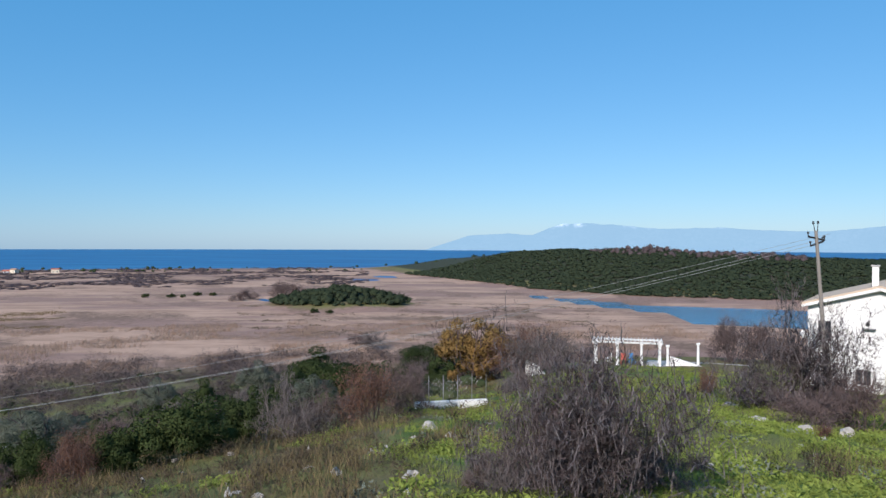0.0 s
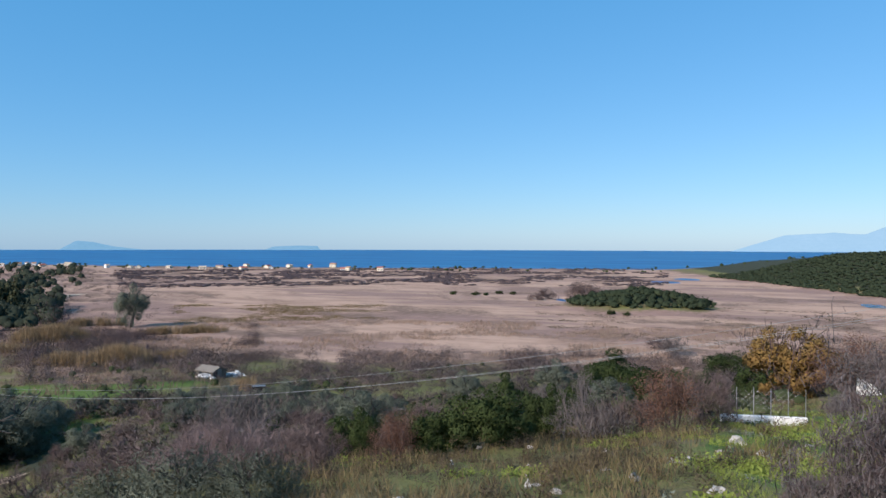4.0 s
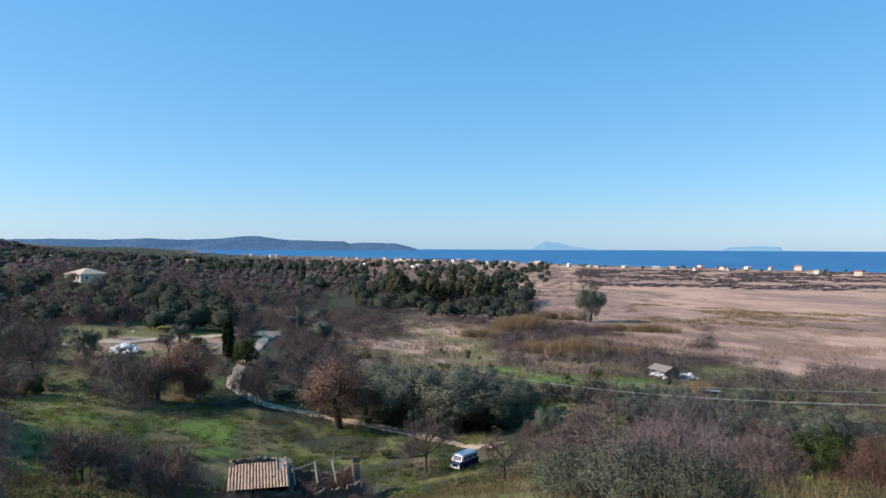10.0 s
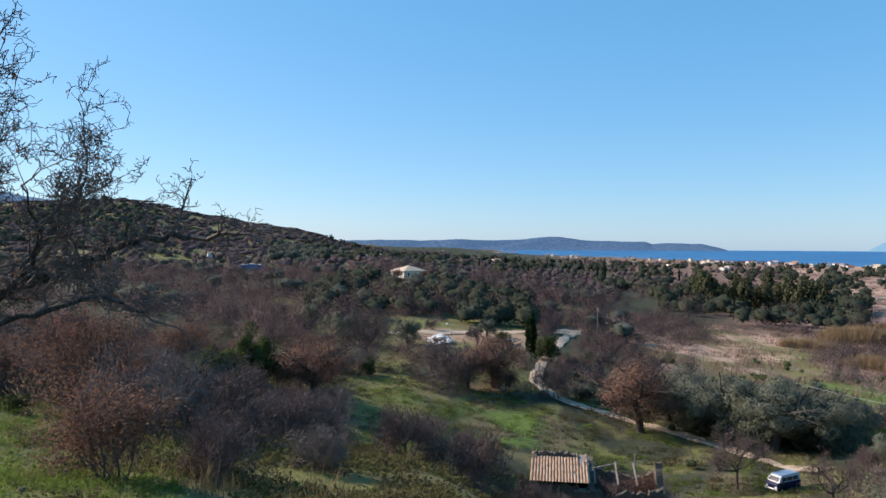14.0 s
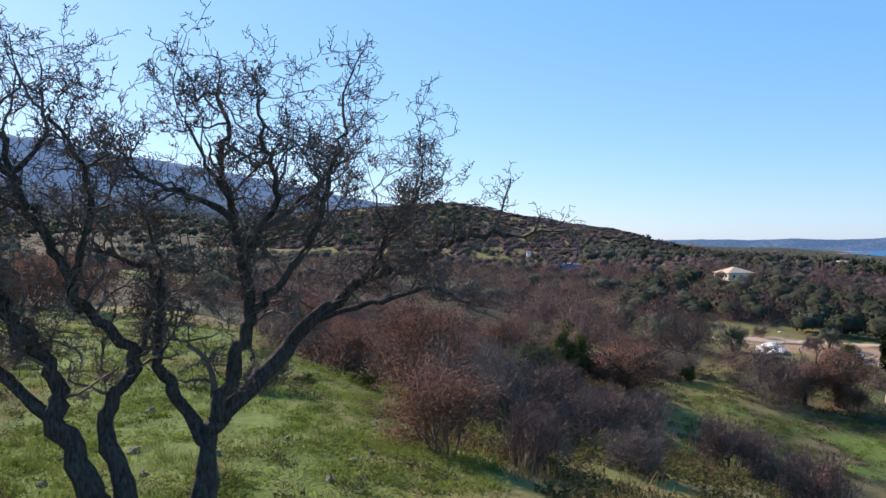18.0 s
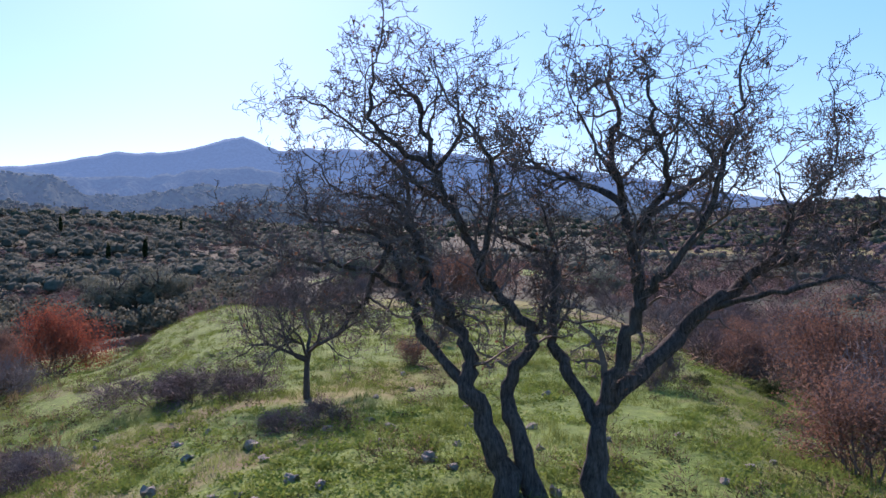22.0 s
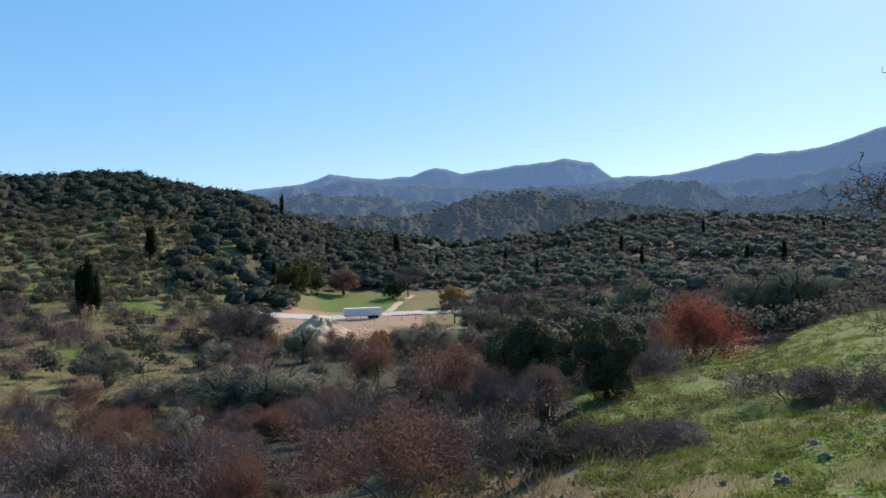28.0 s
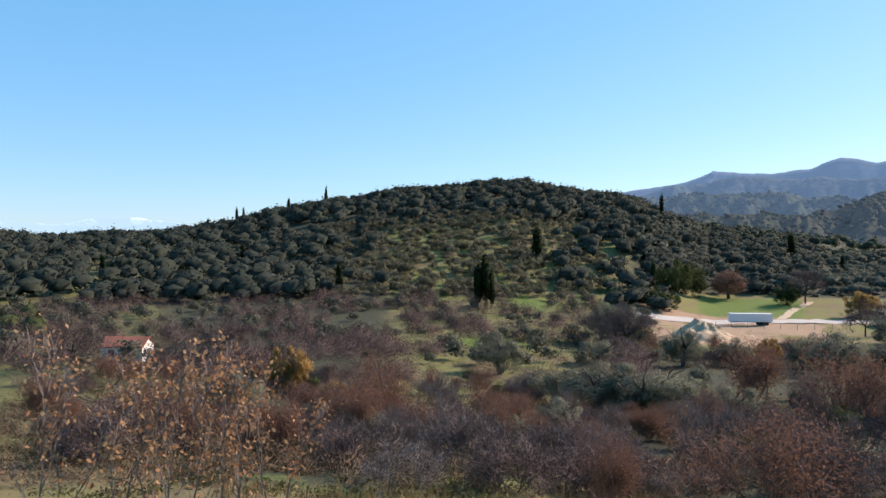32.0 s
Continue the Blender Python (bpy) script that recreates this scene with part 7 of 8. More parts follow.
# ---- buildings ----
def gable_roof(w, l, rise, over, thick, z):
    """A double-pitched roof slab, ridge along y."""
    bm = bmesh.new()
    hw = w / 2 + over
    prof = [(-hw, z - over * rise / (w / 2)), (0, z + rise), (hw, z - over * rise / (w / 2)), (hw, z - over * rise / (w / 2) - thick), (0, z + rise - thick), (-hw, z - over * rise / (w / 2) - thick)]
    f = [bm.verts.new((x, -l / 2 - over, q)) for x, q in prof]
    b = [bm.verts.new((x, l / 2 + over, q)) for x, q in prof]
    for k in range(6):
        bm.faces.new((f[k], f[(k + 1) % 6], b[(k + 1) % 6], b[k]))
    for a in (f[::-1], b):
        bm.faces.new((a[0], a[1], a[4], a[5]))
        bm.faces.new((a[1], a[2], a[3], a[4]))
    bmesh.ops.recalc_face_normals(bm, faces=bm.faces)
    return bm


def gable_wall(w, l, h, rise):
    """A solid house body with gabled ends, ridge along y."""
    bm = bmesh.new()
    prof = [(-w / 2, -0.6), (w / 2, -0.6), (w / 2, h), (0, h + rise), (-w / 2, h)]
    f = [bm.verts.new((x, -l / 2, q)) for x, q in prof]
    b = [bm.verts.new((x, l / 2, q)) for x, q in prof]
    bm.faces.new(f)
    bm.faces.new(b[::-1])
    for k in range(5):
        bm.faces.new((f[(k + 1) % 5], f[k], b[k], b[(k + 1) % 5]))
    bmesh.ops.recalc_face_normals(bm, faces=bm.faces)
    return bm


def hip_roof(w, l, rise, over, z):
    bm = bmesh.new()
    hw, hl = w / 2 + over, l / 2 + over
    c = [bm.verts.new(p) for p in ((-hw, -hl, z), (hw, -hl, z), (hw, hl, z), (-hw, hl, z))]
    d = [bm.verts.new((v.co.x, v.co.y, z - 0.18)) for v in c]
    rl = max(hl - hw, 0.2)
    t = [bm.verts.new((0, -rl, z + rise)), bm.verts.new((0, rl, z + rise))]
    bm.faces.new((c[0], c[1], t[0]))
    bm.faces.new((c[1], c[2], t[1], t[0]))
    bm.faces.new((c[2], c[3], t[1]))
    bm.faces.new((c[3], c[0], t[0], t[1]))
    for k in range(4):
        bm.faces.new((d[k], d[(k + 1) % 4], c[(k + 1) % 4], c[k]))
    bm.faces.new(d[::-1])
    bmesh.ops.recalc_face_normals(bm, faces=bm.faces)
    return bm


def window(house, x, y, z, w, h, axis, frame_mat=None, shutters=False):
    """A window with frame, sill and pane on the wall x or y = const; axis names the wall's outward side."""
    turn = {"-y": 0, "+x": 90, "+y": 180, "-x": 270}[axis]
    m = Matrix.Translation((x, y, z)) @ Matrix.Rotation(radians(turn), 4, "Z")
    bm = bmesh.new()
    for cx, cz, sx, sz in ((0, h / 2, w + 0.12, 0.07), (0, -h / 2, w + 0.12, 0.07), (-w / 2, 0, 0.07, h), (w / 2, 0, 0.07, h), (0, 0, 0.05, h)):
        box(bm, cx, -0.035, cz, sx, 0.09, sz)
    fr = part("window", bm, frame_mat or WHITE, house, "white framed window")
    fr.matrix_local = m
    pn = part("pane", one_box(0, -0.008, 0, w - 0.06, 0.012, h - 0.06, 0), GLASS, fr)
    sl = part("sill", one_box(0, -0.09, -h / 2 - 0.06, w + 0.24, 0.2, 0.05, 0.01), CONCRETE, fr)
    return fr


def white_house():
    """The tall white house with its gable towards the knoll."""
    p = at(328.3, 63.5)
    p.z = float(ground(*at(331.0, 56).xy)) - 0.2
    h = thing("white_house", p, "two-storey white house with a low tiled gable roof", "house", turn=-34)
    part("wall", gable_wall(9.0, 11, 6.3, 1.25), WHITE, h)
    part("roof", gable_roof(9.0, 11, 1.25, 0.45, 0.16, 6.42), PALETILE, h, "pale tile roof with a white verge")
    part("floor_band", one_box(0, -5.52, 2.75, 9.06, 0.1, 0.14), WHITE, h)
    part("verge", one_box(-2.4, -5.97, 6.75, 5.1, 0.08, 0.2, 0.01, Matrix.Rotation(-math.atan2(1.25, 4.5), 4, "Y")), WHITE, h)
    part("verge", one_box(2.4, -5.97, 6.75, 5.1, 0.08, 0.2, 0.01, Matrix.Rotation(math.atan2(1.25, 4.5), 4, "Y")), WHITE, h)
    ch = part("chimney", one_box(-0.35, -4.2, 8.1, 0.42, 0.42, 1.7, 0.02), WHITE, h, "slim white chimney")
    part("chimney_cap", one_box(-0.35, -4.2, 9.0, 0.55, 0.55, 0.1, 0.02), CONCRETE, ch)
    window(h, -3.4, -5.5, 4.3, 0.9, 1.5, "-y")
    window(h, 0.9, -5.5, 1.3, 0.9, 1.2, "-y")
    window(h, -1.0, -5.5, 1.2, 1.0, 1.1, "-y")
    window(h, -4.5, -3.0, 4.3, 1.1, 1.3, "-x")
    window(h, -4.5, 1.5, 4.3, 1.1, 1.3, "-x")
    ac = part("air_conditioner", one_box(-0.65, -5.7, 4.95, 0.8, 0.32, 0.58, 0.03), WHITE, h, "white outdoor air-conditioning unit")
    bm = bmesh.new()
    bmesh.ops.create_circle(bm, cap_ends=True, segments=20, radius=0.15, matrix=Matrix.Translation((-0.72, -5.868, 4.95)) @ Matrix.Rotation(radians(90), 4, "X"))
    part("fan_grille", bm, DARKMETAL, ac)
    part("bracket", one_box(-0.65, -5.68, 4.62, 0.84, 0.36, 0.05, 0.01), GALV, ac)
    part("vent", one_box(-2.0, -5.53, 4.4, 0.16, 0.08, 0.22, 0.01), CONCRETE, h)
    dish = part("satellite_dish", bmesh.new(), WHITE, h, "white satellite dish")
    bm = bmesh.new()
    bmesh.ops.create_uvsphere(bm, u_segments=16, v_segments=8, radius=0.45)
    bmesh.ops.delete(bm, geom=[v for v in bm.verts if v.co.y > -0.25], context="VERTS")
    bmesh.ops.translate(bm, vec=(-4.7, -5.6, 4.0), verts=bm.verts)
    bm.to_mesh(dish.data)
    return h


white_house()


def pergola():
    p = at(345.5, 68.5)
    g = thing("pergola", p, "white garden pergola on classical columns", "pergola", turn=-15)
    g.matrix_world = g.matrix_world @ Matrix.Diagonal((0.9, 0.86, 0.8, 1))

    def column(x, y, h, parent):
        bm = bmesh.new()
        tube(bm, (x, y, 0.15), (x, y, h - 0.15), 0.13, 0.1, 12)
        box(bm, x, y, 0.06, 0.36, 0.36, 0.2, None, 0.02)
        box(bm, x, y, h - 0.08, 0.32, 0.32, 0.16, None, 0.02)
        return part("column", bm, WHITE, parent)
    for x in (-3.2, -1.0, 1.4, 3.2):
        for y in (-1.3, 1.3):
            column(x, y, 2.55, g)
    for y in (-1.3, 1.3):
        part("beam", one_box(0, y, 2.66, 7.0, 0.14, 0.2, 0.02), WHITE, g)
    for k in range(19):
        part("slat", one_box(-3.4 + k * 0.378, 0, 2.83, 0.07, 3.4, 0.13, 0.01), WHITE, g)
    t = thing("garden_terrace", at(342.5, 69), "paved garden terrace with a white flared wall", "terrace", turn=-18)
    part("paving", one_box(2.6, -0.2, -0.02, 9.0, 4.4, 0.2, 0.03), CONCRETE, t)
    bm = bmesh.new()
    vs = [bm.verts.new(q) for q in ((0.2, -1.6, 0), (3.4, -1.8, 0), (3.4, -1.8, 0.16), (0.2, -1.6, 1.05), (0.2, -1.35, 0), (3.4, -1.55, 0), (3.4, -1.55, 0.16), (0.2, -1.35, 1.05))]
    for q in ((0, 1, 2, 3), (5, 4, 7, 6), (1, 5, 6, 2), (4, 0, 3, 7), (3, 2, 6, 7)):
        bm.faces.new([vs[i] for i in q])
    part("flared_wall", bm, WHITE, t)
    for x, h in ((0.0, 2.0), (2.6, 2.3)):
        c = column(x, -1.2, h, t)
    s = thing("stone_slab", at(352.6, 70), "leaning white slab beside the bushes", "slab", turn=-8)
    bm = bmesh.new()
    vs = [bm.verts.new(q) for q in ((-0.95, 0, -0.1), (1.2, 0, -0.1), (0.35, 0.1, 0.95), (-0.95, 0.15, 1.55), (-0.95, 0.2, -0.1), (1.2, 0.2, -0.1), (0.35, 0.3, 0.95), (-0.95, 0.35, 1.55))]
    for q in ((0, 1, 2, 3), (5, 4, 7, 6), (1, 5, 6, 2), (4, 0, 3, 7), (3, 2, 6, 7)):
        bm.faces.new([vs[i] for i in q])
    part("slab", bm, WHITE, s)
    # garden chairs under the pergola
    for cx, cy, mt in ((-0.4, -0.3, REDPAINT), (0.5, 0.1, BLUEPAINT), (-1.9, 0.2, WHITE)):
        c = thing("garden_chair", g.matrix_world @ Vector((cx, cy, 0.02)), "plastic garden chair under the pergola", "chair", "garden chairs", turn=40 * cx)
        part("seat", one_box(0, 0, 0.44, 0.46, 0.44, 0.05, 0.015), mt, c)
        part("backrest", one_box(0, 0.22, 0.72, 0.46, 0.05, 0.5, 0.015), mt, c)
        for lx in (-0.2, 0.2):
            for ly in (-0.19, 0.19):
                part("leg", one_box(lx, ly, 0.21, 0.045, 0.045, 0.42, 0.005), mt, c)


pergola()


def fence():
    """Chain-link fence on a low white kerb."""
    a, b = at(2.2, 41.5), at(356.4, 42.5)
    d = b - a
    mid = (a + b) / 2
    w = thing("low_wall", mid, "low whitewashed garden wall", "wall", turn=math.degrees(math.atan2(d.y, d.x)))
    part("wall", one_box(0, 0, 0.1, d.length, 0.25, 0.62, 0.04), WHITE, w)
    f = thing("wire_fence", mid, "rusty chain-link fence on grey posts", "fence", turn=math.degrees(math.atan2(d.y, d.x)))
    n = 6
    for k in range(n):
        x = -d.length / 2 + d.length * k / (n - 1)
        bm = tube(bmesh.new(), (x, 0.3, -0.2), (x, 0.3, 1.85), 0.02, 0.02, 8)
        part("post", bm, GALV, f)
    bm = tube(bmesh.new(), (-d.length / 2, 0.3, 1.7), (-d.length / 2 + 0.8, 0.3, 0.1), 0.02, 0.02, 6)
    part("brace", bm, GALV, f)
    bm = bmesh.new()
    step = 0.3
    x0, x1 = -d.length / 2, d.length / 2
    for k in range(int((x1 - x0 + 1.6) / step)):
        for s in (1, -1):
            q = x0 - 0.8 + k * step
            lo, hi = (q, q + 1.6) if s > 0 else (q + 1.6, q)
            za, zb = 0.1, 1.7
            # keep the wire between the end posts
            if lo < x0:
                za += (x0 - lo) * (zb - za) / abs(hi - lo) if s > 0 else 0
                lo = x0
            if min(lo, hi) < x0 - 0.01 or max(lo, hi) > x1 + 0.01:
                continue
            tube(bm, (lo, 0.3, za), (hi, 0.3, zb), 0.0025, 0.0025, 3)
    tagged(part("wire_mesh", bm, GALV, f), kind="stuff")


fence()


def utility_pole(place, h, top, name="utility_pole", lean=0.0, label="weathered wooden power pole with insulators on crossarms"):
    p = thing(name, place, label, "power pole", "power poles")
    p.matrix_world = p.matrix_world @ Matrix.Rotation(radians(lean), 4, "Y")
    part("pole", tube(bmesh.new(), (0, 0, -0.5), (0, 0, h), 0.15, 0.09, 10), WOODGREY, p)
    if top:
        for k, (z, sx) in enumerate(((h - 0.45, 1.0), (h - 0.75, 0.8))):
            arm = part("crossarm", one_box(0.0, 0.0, z, sx, 0.1, 0.1, 0.01, Matrix.Rotation(radians(18 if k == 0 else -16), 4, "Y")), DARKMETAL, p)
            for sgn in (-1, 1):
                bm = bmesh.new()
                x, zz = sgn * sx * 0.46, z - sgn * math.sin(radians(18 if k == 0 else -16)) * sx * 0.46 + 0.05
                tube(bm, (x, 0, zz), (x, 0, zz + 0.16), 0.03, 0.03, 8)
                tube(bm, (x, 0, zz + 0.12), (x, 0, zz + 0.24), 0.07, 0.045, 10)
                part("insulator", bm, DARKMETAL, arm)
        for x in (-0.12, 0.16):
            bm = bmesh.new()
            tube(bm, (x * 0.4, 0, h - 0.2), (x, 0, h + 0.45), 0.025, 0.02, 8)
            tube(bm, (x, 0, h + 0.4), (x, 0, h + 0.56), 0.07, 0.045, 10)
            part("insulator_pin", bm, DARKMETAL, p)
    else:
        part("crossarm", one_box(0, 0, h - 0.35, 1.9, 0.12, 0.12, 0.01), WOODGREY, p)
        for x in (-0.85, -0.4, 0.4, 0.85):
            part("insulator", tube(bmesh.new(), (x, 0, h - 0.29), (x, 0, h - 0.1), 0.05, 0.035, 8), DARKMETAL, p)
    return p


pole_a = at(331.6, 47)
pole_b = at(62.4, 140)
utility_pole(pole_a, 9.9, True, lean=-4.6)
utility_pole(pole_b, 7.0, False)
utility_pole(at(70.2, 215), 7.5, False)


def wire(a, b, sag, name, label):
    pts = [a.lerp(b, k / 60) - Vector((0, 0, 4 * sag * (k / 60) * (1 - k / 60))) for k in range(61)]
    bm = np_mesh(name, *sweep(pts, [0.01] * 61, 4), PALEWIRE)
    return tagged(part(name, bm, PALEWIRE), label, "cable", "power lines")


ha, hb = pole_a + Vector((-0.4, 0, 9.5)), pole_b + Vector((0, 0, 6.8))
for k, (dx, dz, sg_) in enumerate(((-0.3, -0.4, 5.0), (0.1, -0.1, 5.15), (0.45, 0.2, 4.4))):
    wire(ha + Vector((dx, 0, dz)), hb + Vector((0, 1.2 * dx, 0)), sg_, "power_line", "thin pale overhead power line")
hc = at(70.2, 215) + Vector((0, 0, 7.3))
for dx in (-0.85, 0.0, 0.85):
    wire(hb + Vector((0, dx, 0)), hc + Vector((0, dx, 0)), 1.4, "power_line", "thin pale overhead power line")


# ---- the ruin on the terrace ----
def ruin():
    c = at(70.4, 65.6)
    c.z = float(ground(*at(70.4, 62).xy)) - 0.6
    h = thing("ruined_farmhouse", c, "roofless stone farmhouse with a fragment of tiled roof", "ruin", turn=70.4 + 3)
    h.matrix_world = h.matrix_world @ Matrix.Scale(1.16, 4)
    L, W = 9.6, 3.6
    rg = random.Random(3)

    def wall(name, x0, y0, x1, y1, tops):
        """A rubble wall with a broken top edge."""
        bm = bmesh.new()
        a, b = Vector((x0, y0, 0)), Vector((x1, y1, 0))
        d = (b - a).normalized()
        n = Vector((-d.y, d.x, 0)) * 0.25
        k = (len(tops) - 1) * 4
        cols = []
        for i in range(k + 1):
            p = a.lerp(b, i / k)
            tz = tops[i // 4] + (tops[min(i // 4 + 1, len(tops) - 1)] - tops[i // 4]) * (i % 4) / 4 + rg.choice((0, 0, 0.07, -0.12, -0.2, 0.12))
            cols.append([bm.verts.new(p + n * (s * rg.uniform(0.85, 1.12)) + d * rg.uniform(-0.03, 0.03) * (0 < i < k) + Vector((0, 0, z))) for s, z in ((-1, -0.8), (-1, tz * 0.5), (-1, tz), (1, tz + rg.uniform(-0.15, 0.1)), (1, tz * 0.5), (1, -0.8))])
        for u, v in zip(cols, cols[1:]):
            for i in range(5):
                bm.faces.new((u[i], u[i + 1], v[i + 1], v[i]))
        bm.faces.new(cols[0])
        bm.faces.new(cols[-1][::-1])
        bmesh.ops.recalc_face_normals(bm, faces=bm.faces)
        return part(name, bm, RUBBLE, h)
    front = [2.5, 2.5, 2.45, 2.5, 2.4, 2.2, 2.05, 2.0, 1.95, 1.6, 1.8, 2.1, 2.0, 1.9, 2.2, 2.3]
    wall("front_wall", -L / 2, -W / 2, L / 2, -W / 2, front)
    wall("back_wall", -L / 2, W / 2, L / 2, W / 2, [3.7, 3.75, 3.7, 3.7, 3.7, 3.5, 3.3, 2.9, 2.7, 2.3, 2.4, 2.1, 2.0, 2.1, 2.2, 2.6])
    wall("end_wall", -L / 2, -W / 2, -L / 2, W / 2, [2.4, 2.7, 3.0, 3.3, 3.6])
    wall("end_wall", L / 2, -W / 2, L / 2, W / 2, [1.9, 2.0, 2.3, 2.9, 3.7, 2.9, 2.4])
    wall("cross_wall", -0.4, -W / 2, -0.4, W / 2, [2.2, 2.5, 2.8, 3.2, 3.5])
    part("lintel", one_box(-1.1, -W / 2 - 0.02, 1.95, 1.2, 0.56, 0.14, 0.01), WOODGREY, h)
    for x in (-0.1, 1.6, 3.0):
        part("beam", one_box(x, 0.1, 2.75, 0.12, 3.3, 0.14, 0.01, Matrix.Rotation(0.22, 4, "X")), WOODGREY, h)
    part("fallen_rafter", one_box(0.5, 0.5, 3.1, 1.9, 0.12, 0.12, 0.01, Matrix.Rotation(-0.25, 4, "Y")), WOODGREY, h)
    part("leaning_post", tube(bmesh.new(), (3.2, 1.2, 0.5), (3.1, 1.3, 4.0), 0.05, 0.045, 6), WOODGREY, h)
    slope = math.atan2(0.75, W + 0.3)
    deck = part("roof", one_box(-2.75, 0, 3.02, 4.5, W + 0.8, 0.1, 0.01, Matrix.Rotation(slope, 4, "X")), WOODGREY, h, "weathered clay tile roof, half fallen in")
    # half-round clay tiles, laid in rows
    bm = bmesh.new()
    vs = []
    for yy, rr in ((-0.24, 0.1), (0.24, 0.085)):
        for q in range(7):
            t = math.pi * q / 6
            vs.append(bm.verts.new((rr * math.cos(t), yy, rr * math.sin(t) * 0.8)))
    for q in range(6):
        bm.faces.new((vs[q], vs[q + 1], vs[8 + q], vs[7 + q]))
    tm = bpy.data.meshes.new("tile")
    bm.to_mesh(tm)
    bm.free()
    tm.materials.append(ROOFTILE)
    for i in range(19):
        for j in range(11):
            if (i > 15 and j > 5 and rg.random() < 0.7) or (i < 3 and j == 9) or rg.random() < 0.02:
                continue
            y = -W / 2 - 0.35 + j * 0.41
            t = new("tile", tm)
            t.parent = deck
            t.matrix_local = Matrix.Translation((-4.9 + i * 0.235 + rg.uniform(-0.015, 0.015), y + rg.uniform(-0.02, 0.02), 3.02 + y * math.tan(slope) + 0.07)) @ Matrix.Rotation(slope + 0.05, 4, "X") @ Matrix.Rotation(rg.uniform(-0.05, 0.05), 4, "Z")
    # brambles inside
    for k in range(14):
        q = h.matrix_world @ Vector((0.5 + 0.29 * k, rg.uniform(-1.0, 1.0), 0))
        plant(rg.choice(("bare0", "bare1", "bare2", "russet2")), q.x, q.y, rg.uniform(1.15, 1.5))

    # dead weeds along the front wall
    for k in range(13):
        q = h.matrix_world @ Vector((-5.2 + 0.85 * k, -W / 2 - rg.uniform(0.6, 1.6), 0))
        plant(rg.choice(("bare0", "bare2", "grey1", "grey2")), q.x, q.y, rg.uniform(0.6, 1.0))


ruin()


# ---- vehicles ----
def wheel(car, x, y, r):
    w = part("wheel", tube(bmesh.new(), (x - 0.1, y, r), (x + 0.1, y, r), r, r, 18), RUBBER, car, "black tyre")
    part("rim", tube(bmesh.new(), (x - 0.105, y, r), (x + 0.105, y, r), r * 0.58, r * 0.58, 14), GALV, w)


def loft(sections, mat_name=None):
    """A body lofted through cross-sections: (y, [(half width, z), ...])."""
    bm = bmesh.new()
    loops = []
    for y, prof in sections:
        ring = [bm.verts.new((w, y, z)) for w, z in prof] + [bm.verts.new((-w, y, z)) for w, z in prof[::-1]]
        loops.append(ring)
    n = len(loops[0])
    for a, b in zip(loops, loops[1:]):
        for k in range(n):
            bm.faces.new((a[k], a[(k + 1) % n], b[(k + 1) % n], b[k]))
    bm.faces.new(loops[0][::-1])
    bm.faces.new(loops[-1])
    bmesh.ops.recalc_face_normals(bm, faces=bm.faces)
    return bm


def van():
    p = at(56.9, 72.5)
    v = thing("minibus", p, "old two-tone minibus, white over navy blue, parked on the grass", "van", turn=56.9 - 38)
    v.matrix_world = v.matrix_world @ Matrix.Diagonal((0.8, 0.7, 0.86, 1))
    lo = [(-2.25, 0.72, 0.9), (-2.15, 0.8, 1.1), (-1.7, 0.86, 1.16), (2.1, 0.86, 1.16), (2.2, 0.8, 1.12)]
    part("lower_body", loft([(y, [(w - 0.06, 0.34), (w, 0.5), (w, z - 0.04), (w - 0.03, z)]) for y, w, z in lo]), NAVY, v, "navy blue lower body")
    up = [(-1.95, 0.79, 1.17, 0.76), (-1.5, 0.8, 1.72, 0.7), (-1.25, 0.8, 1.86, 0.66), (2.0, 0.8, 1.88, 0.66), (2.15, 0.78, 1.75, 0.68)]
    part("upper_body", loft([(y, [(w, 1.162), (w - 0.01, 1.165 if z < 1.2 else 1.25), ((w + wt) / 2, 1.168 if z < 1.2 else z * 0.85), (wt, z)]) for y, w, z, wt in up]), VANPAINT, v, "white upper body and roof")
    part("windscreen", one_box(0, -1.76, 1.45, 1.3, 0.03, 0.56, 0.0, Matrix.Rotation(radians(-39), 4, "X")), GLASS, v)
    for s in (-1, 1):
        for y, l in ((-0.95, 0.7), (0.05, 1.0), (1.2, 1.0)):
            part("side_window", one_box(s * 0.79, y, 1.44, 0.03, l, 0.4, 0.0, Matrix.Rotation(radians(-s * 9), 4, "Y")), GLASS, v)
        part("headlight", one_box(s * 0.58, -2.24, 0.68, 0.26, 0.06, 0.2, 0.02), HEADLAMP, v)
        part("mirror", one_box(s * 0.98, -1.5, 1.2, 0.16, 0.1, 0.22, 0.02), DARKMETAL, v)
        for y in (-1.4, 1.3):
            wheel(v, s * 0.76, y, 0.32)
    part("bumper", one_box(0, -2.3, 0.46, 1.6, 0.16, 0.2, 0.04), GALV, v)
    part("number_plate", one_box(0, -2.39, 0.5, 0.5, 0.02, 0.11, 0.0), WHITE, v, "plain white plate")


van()


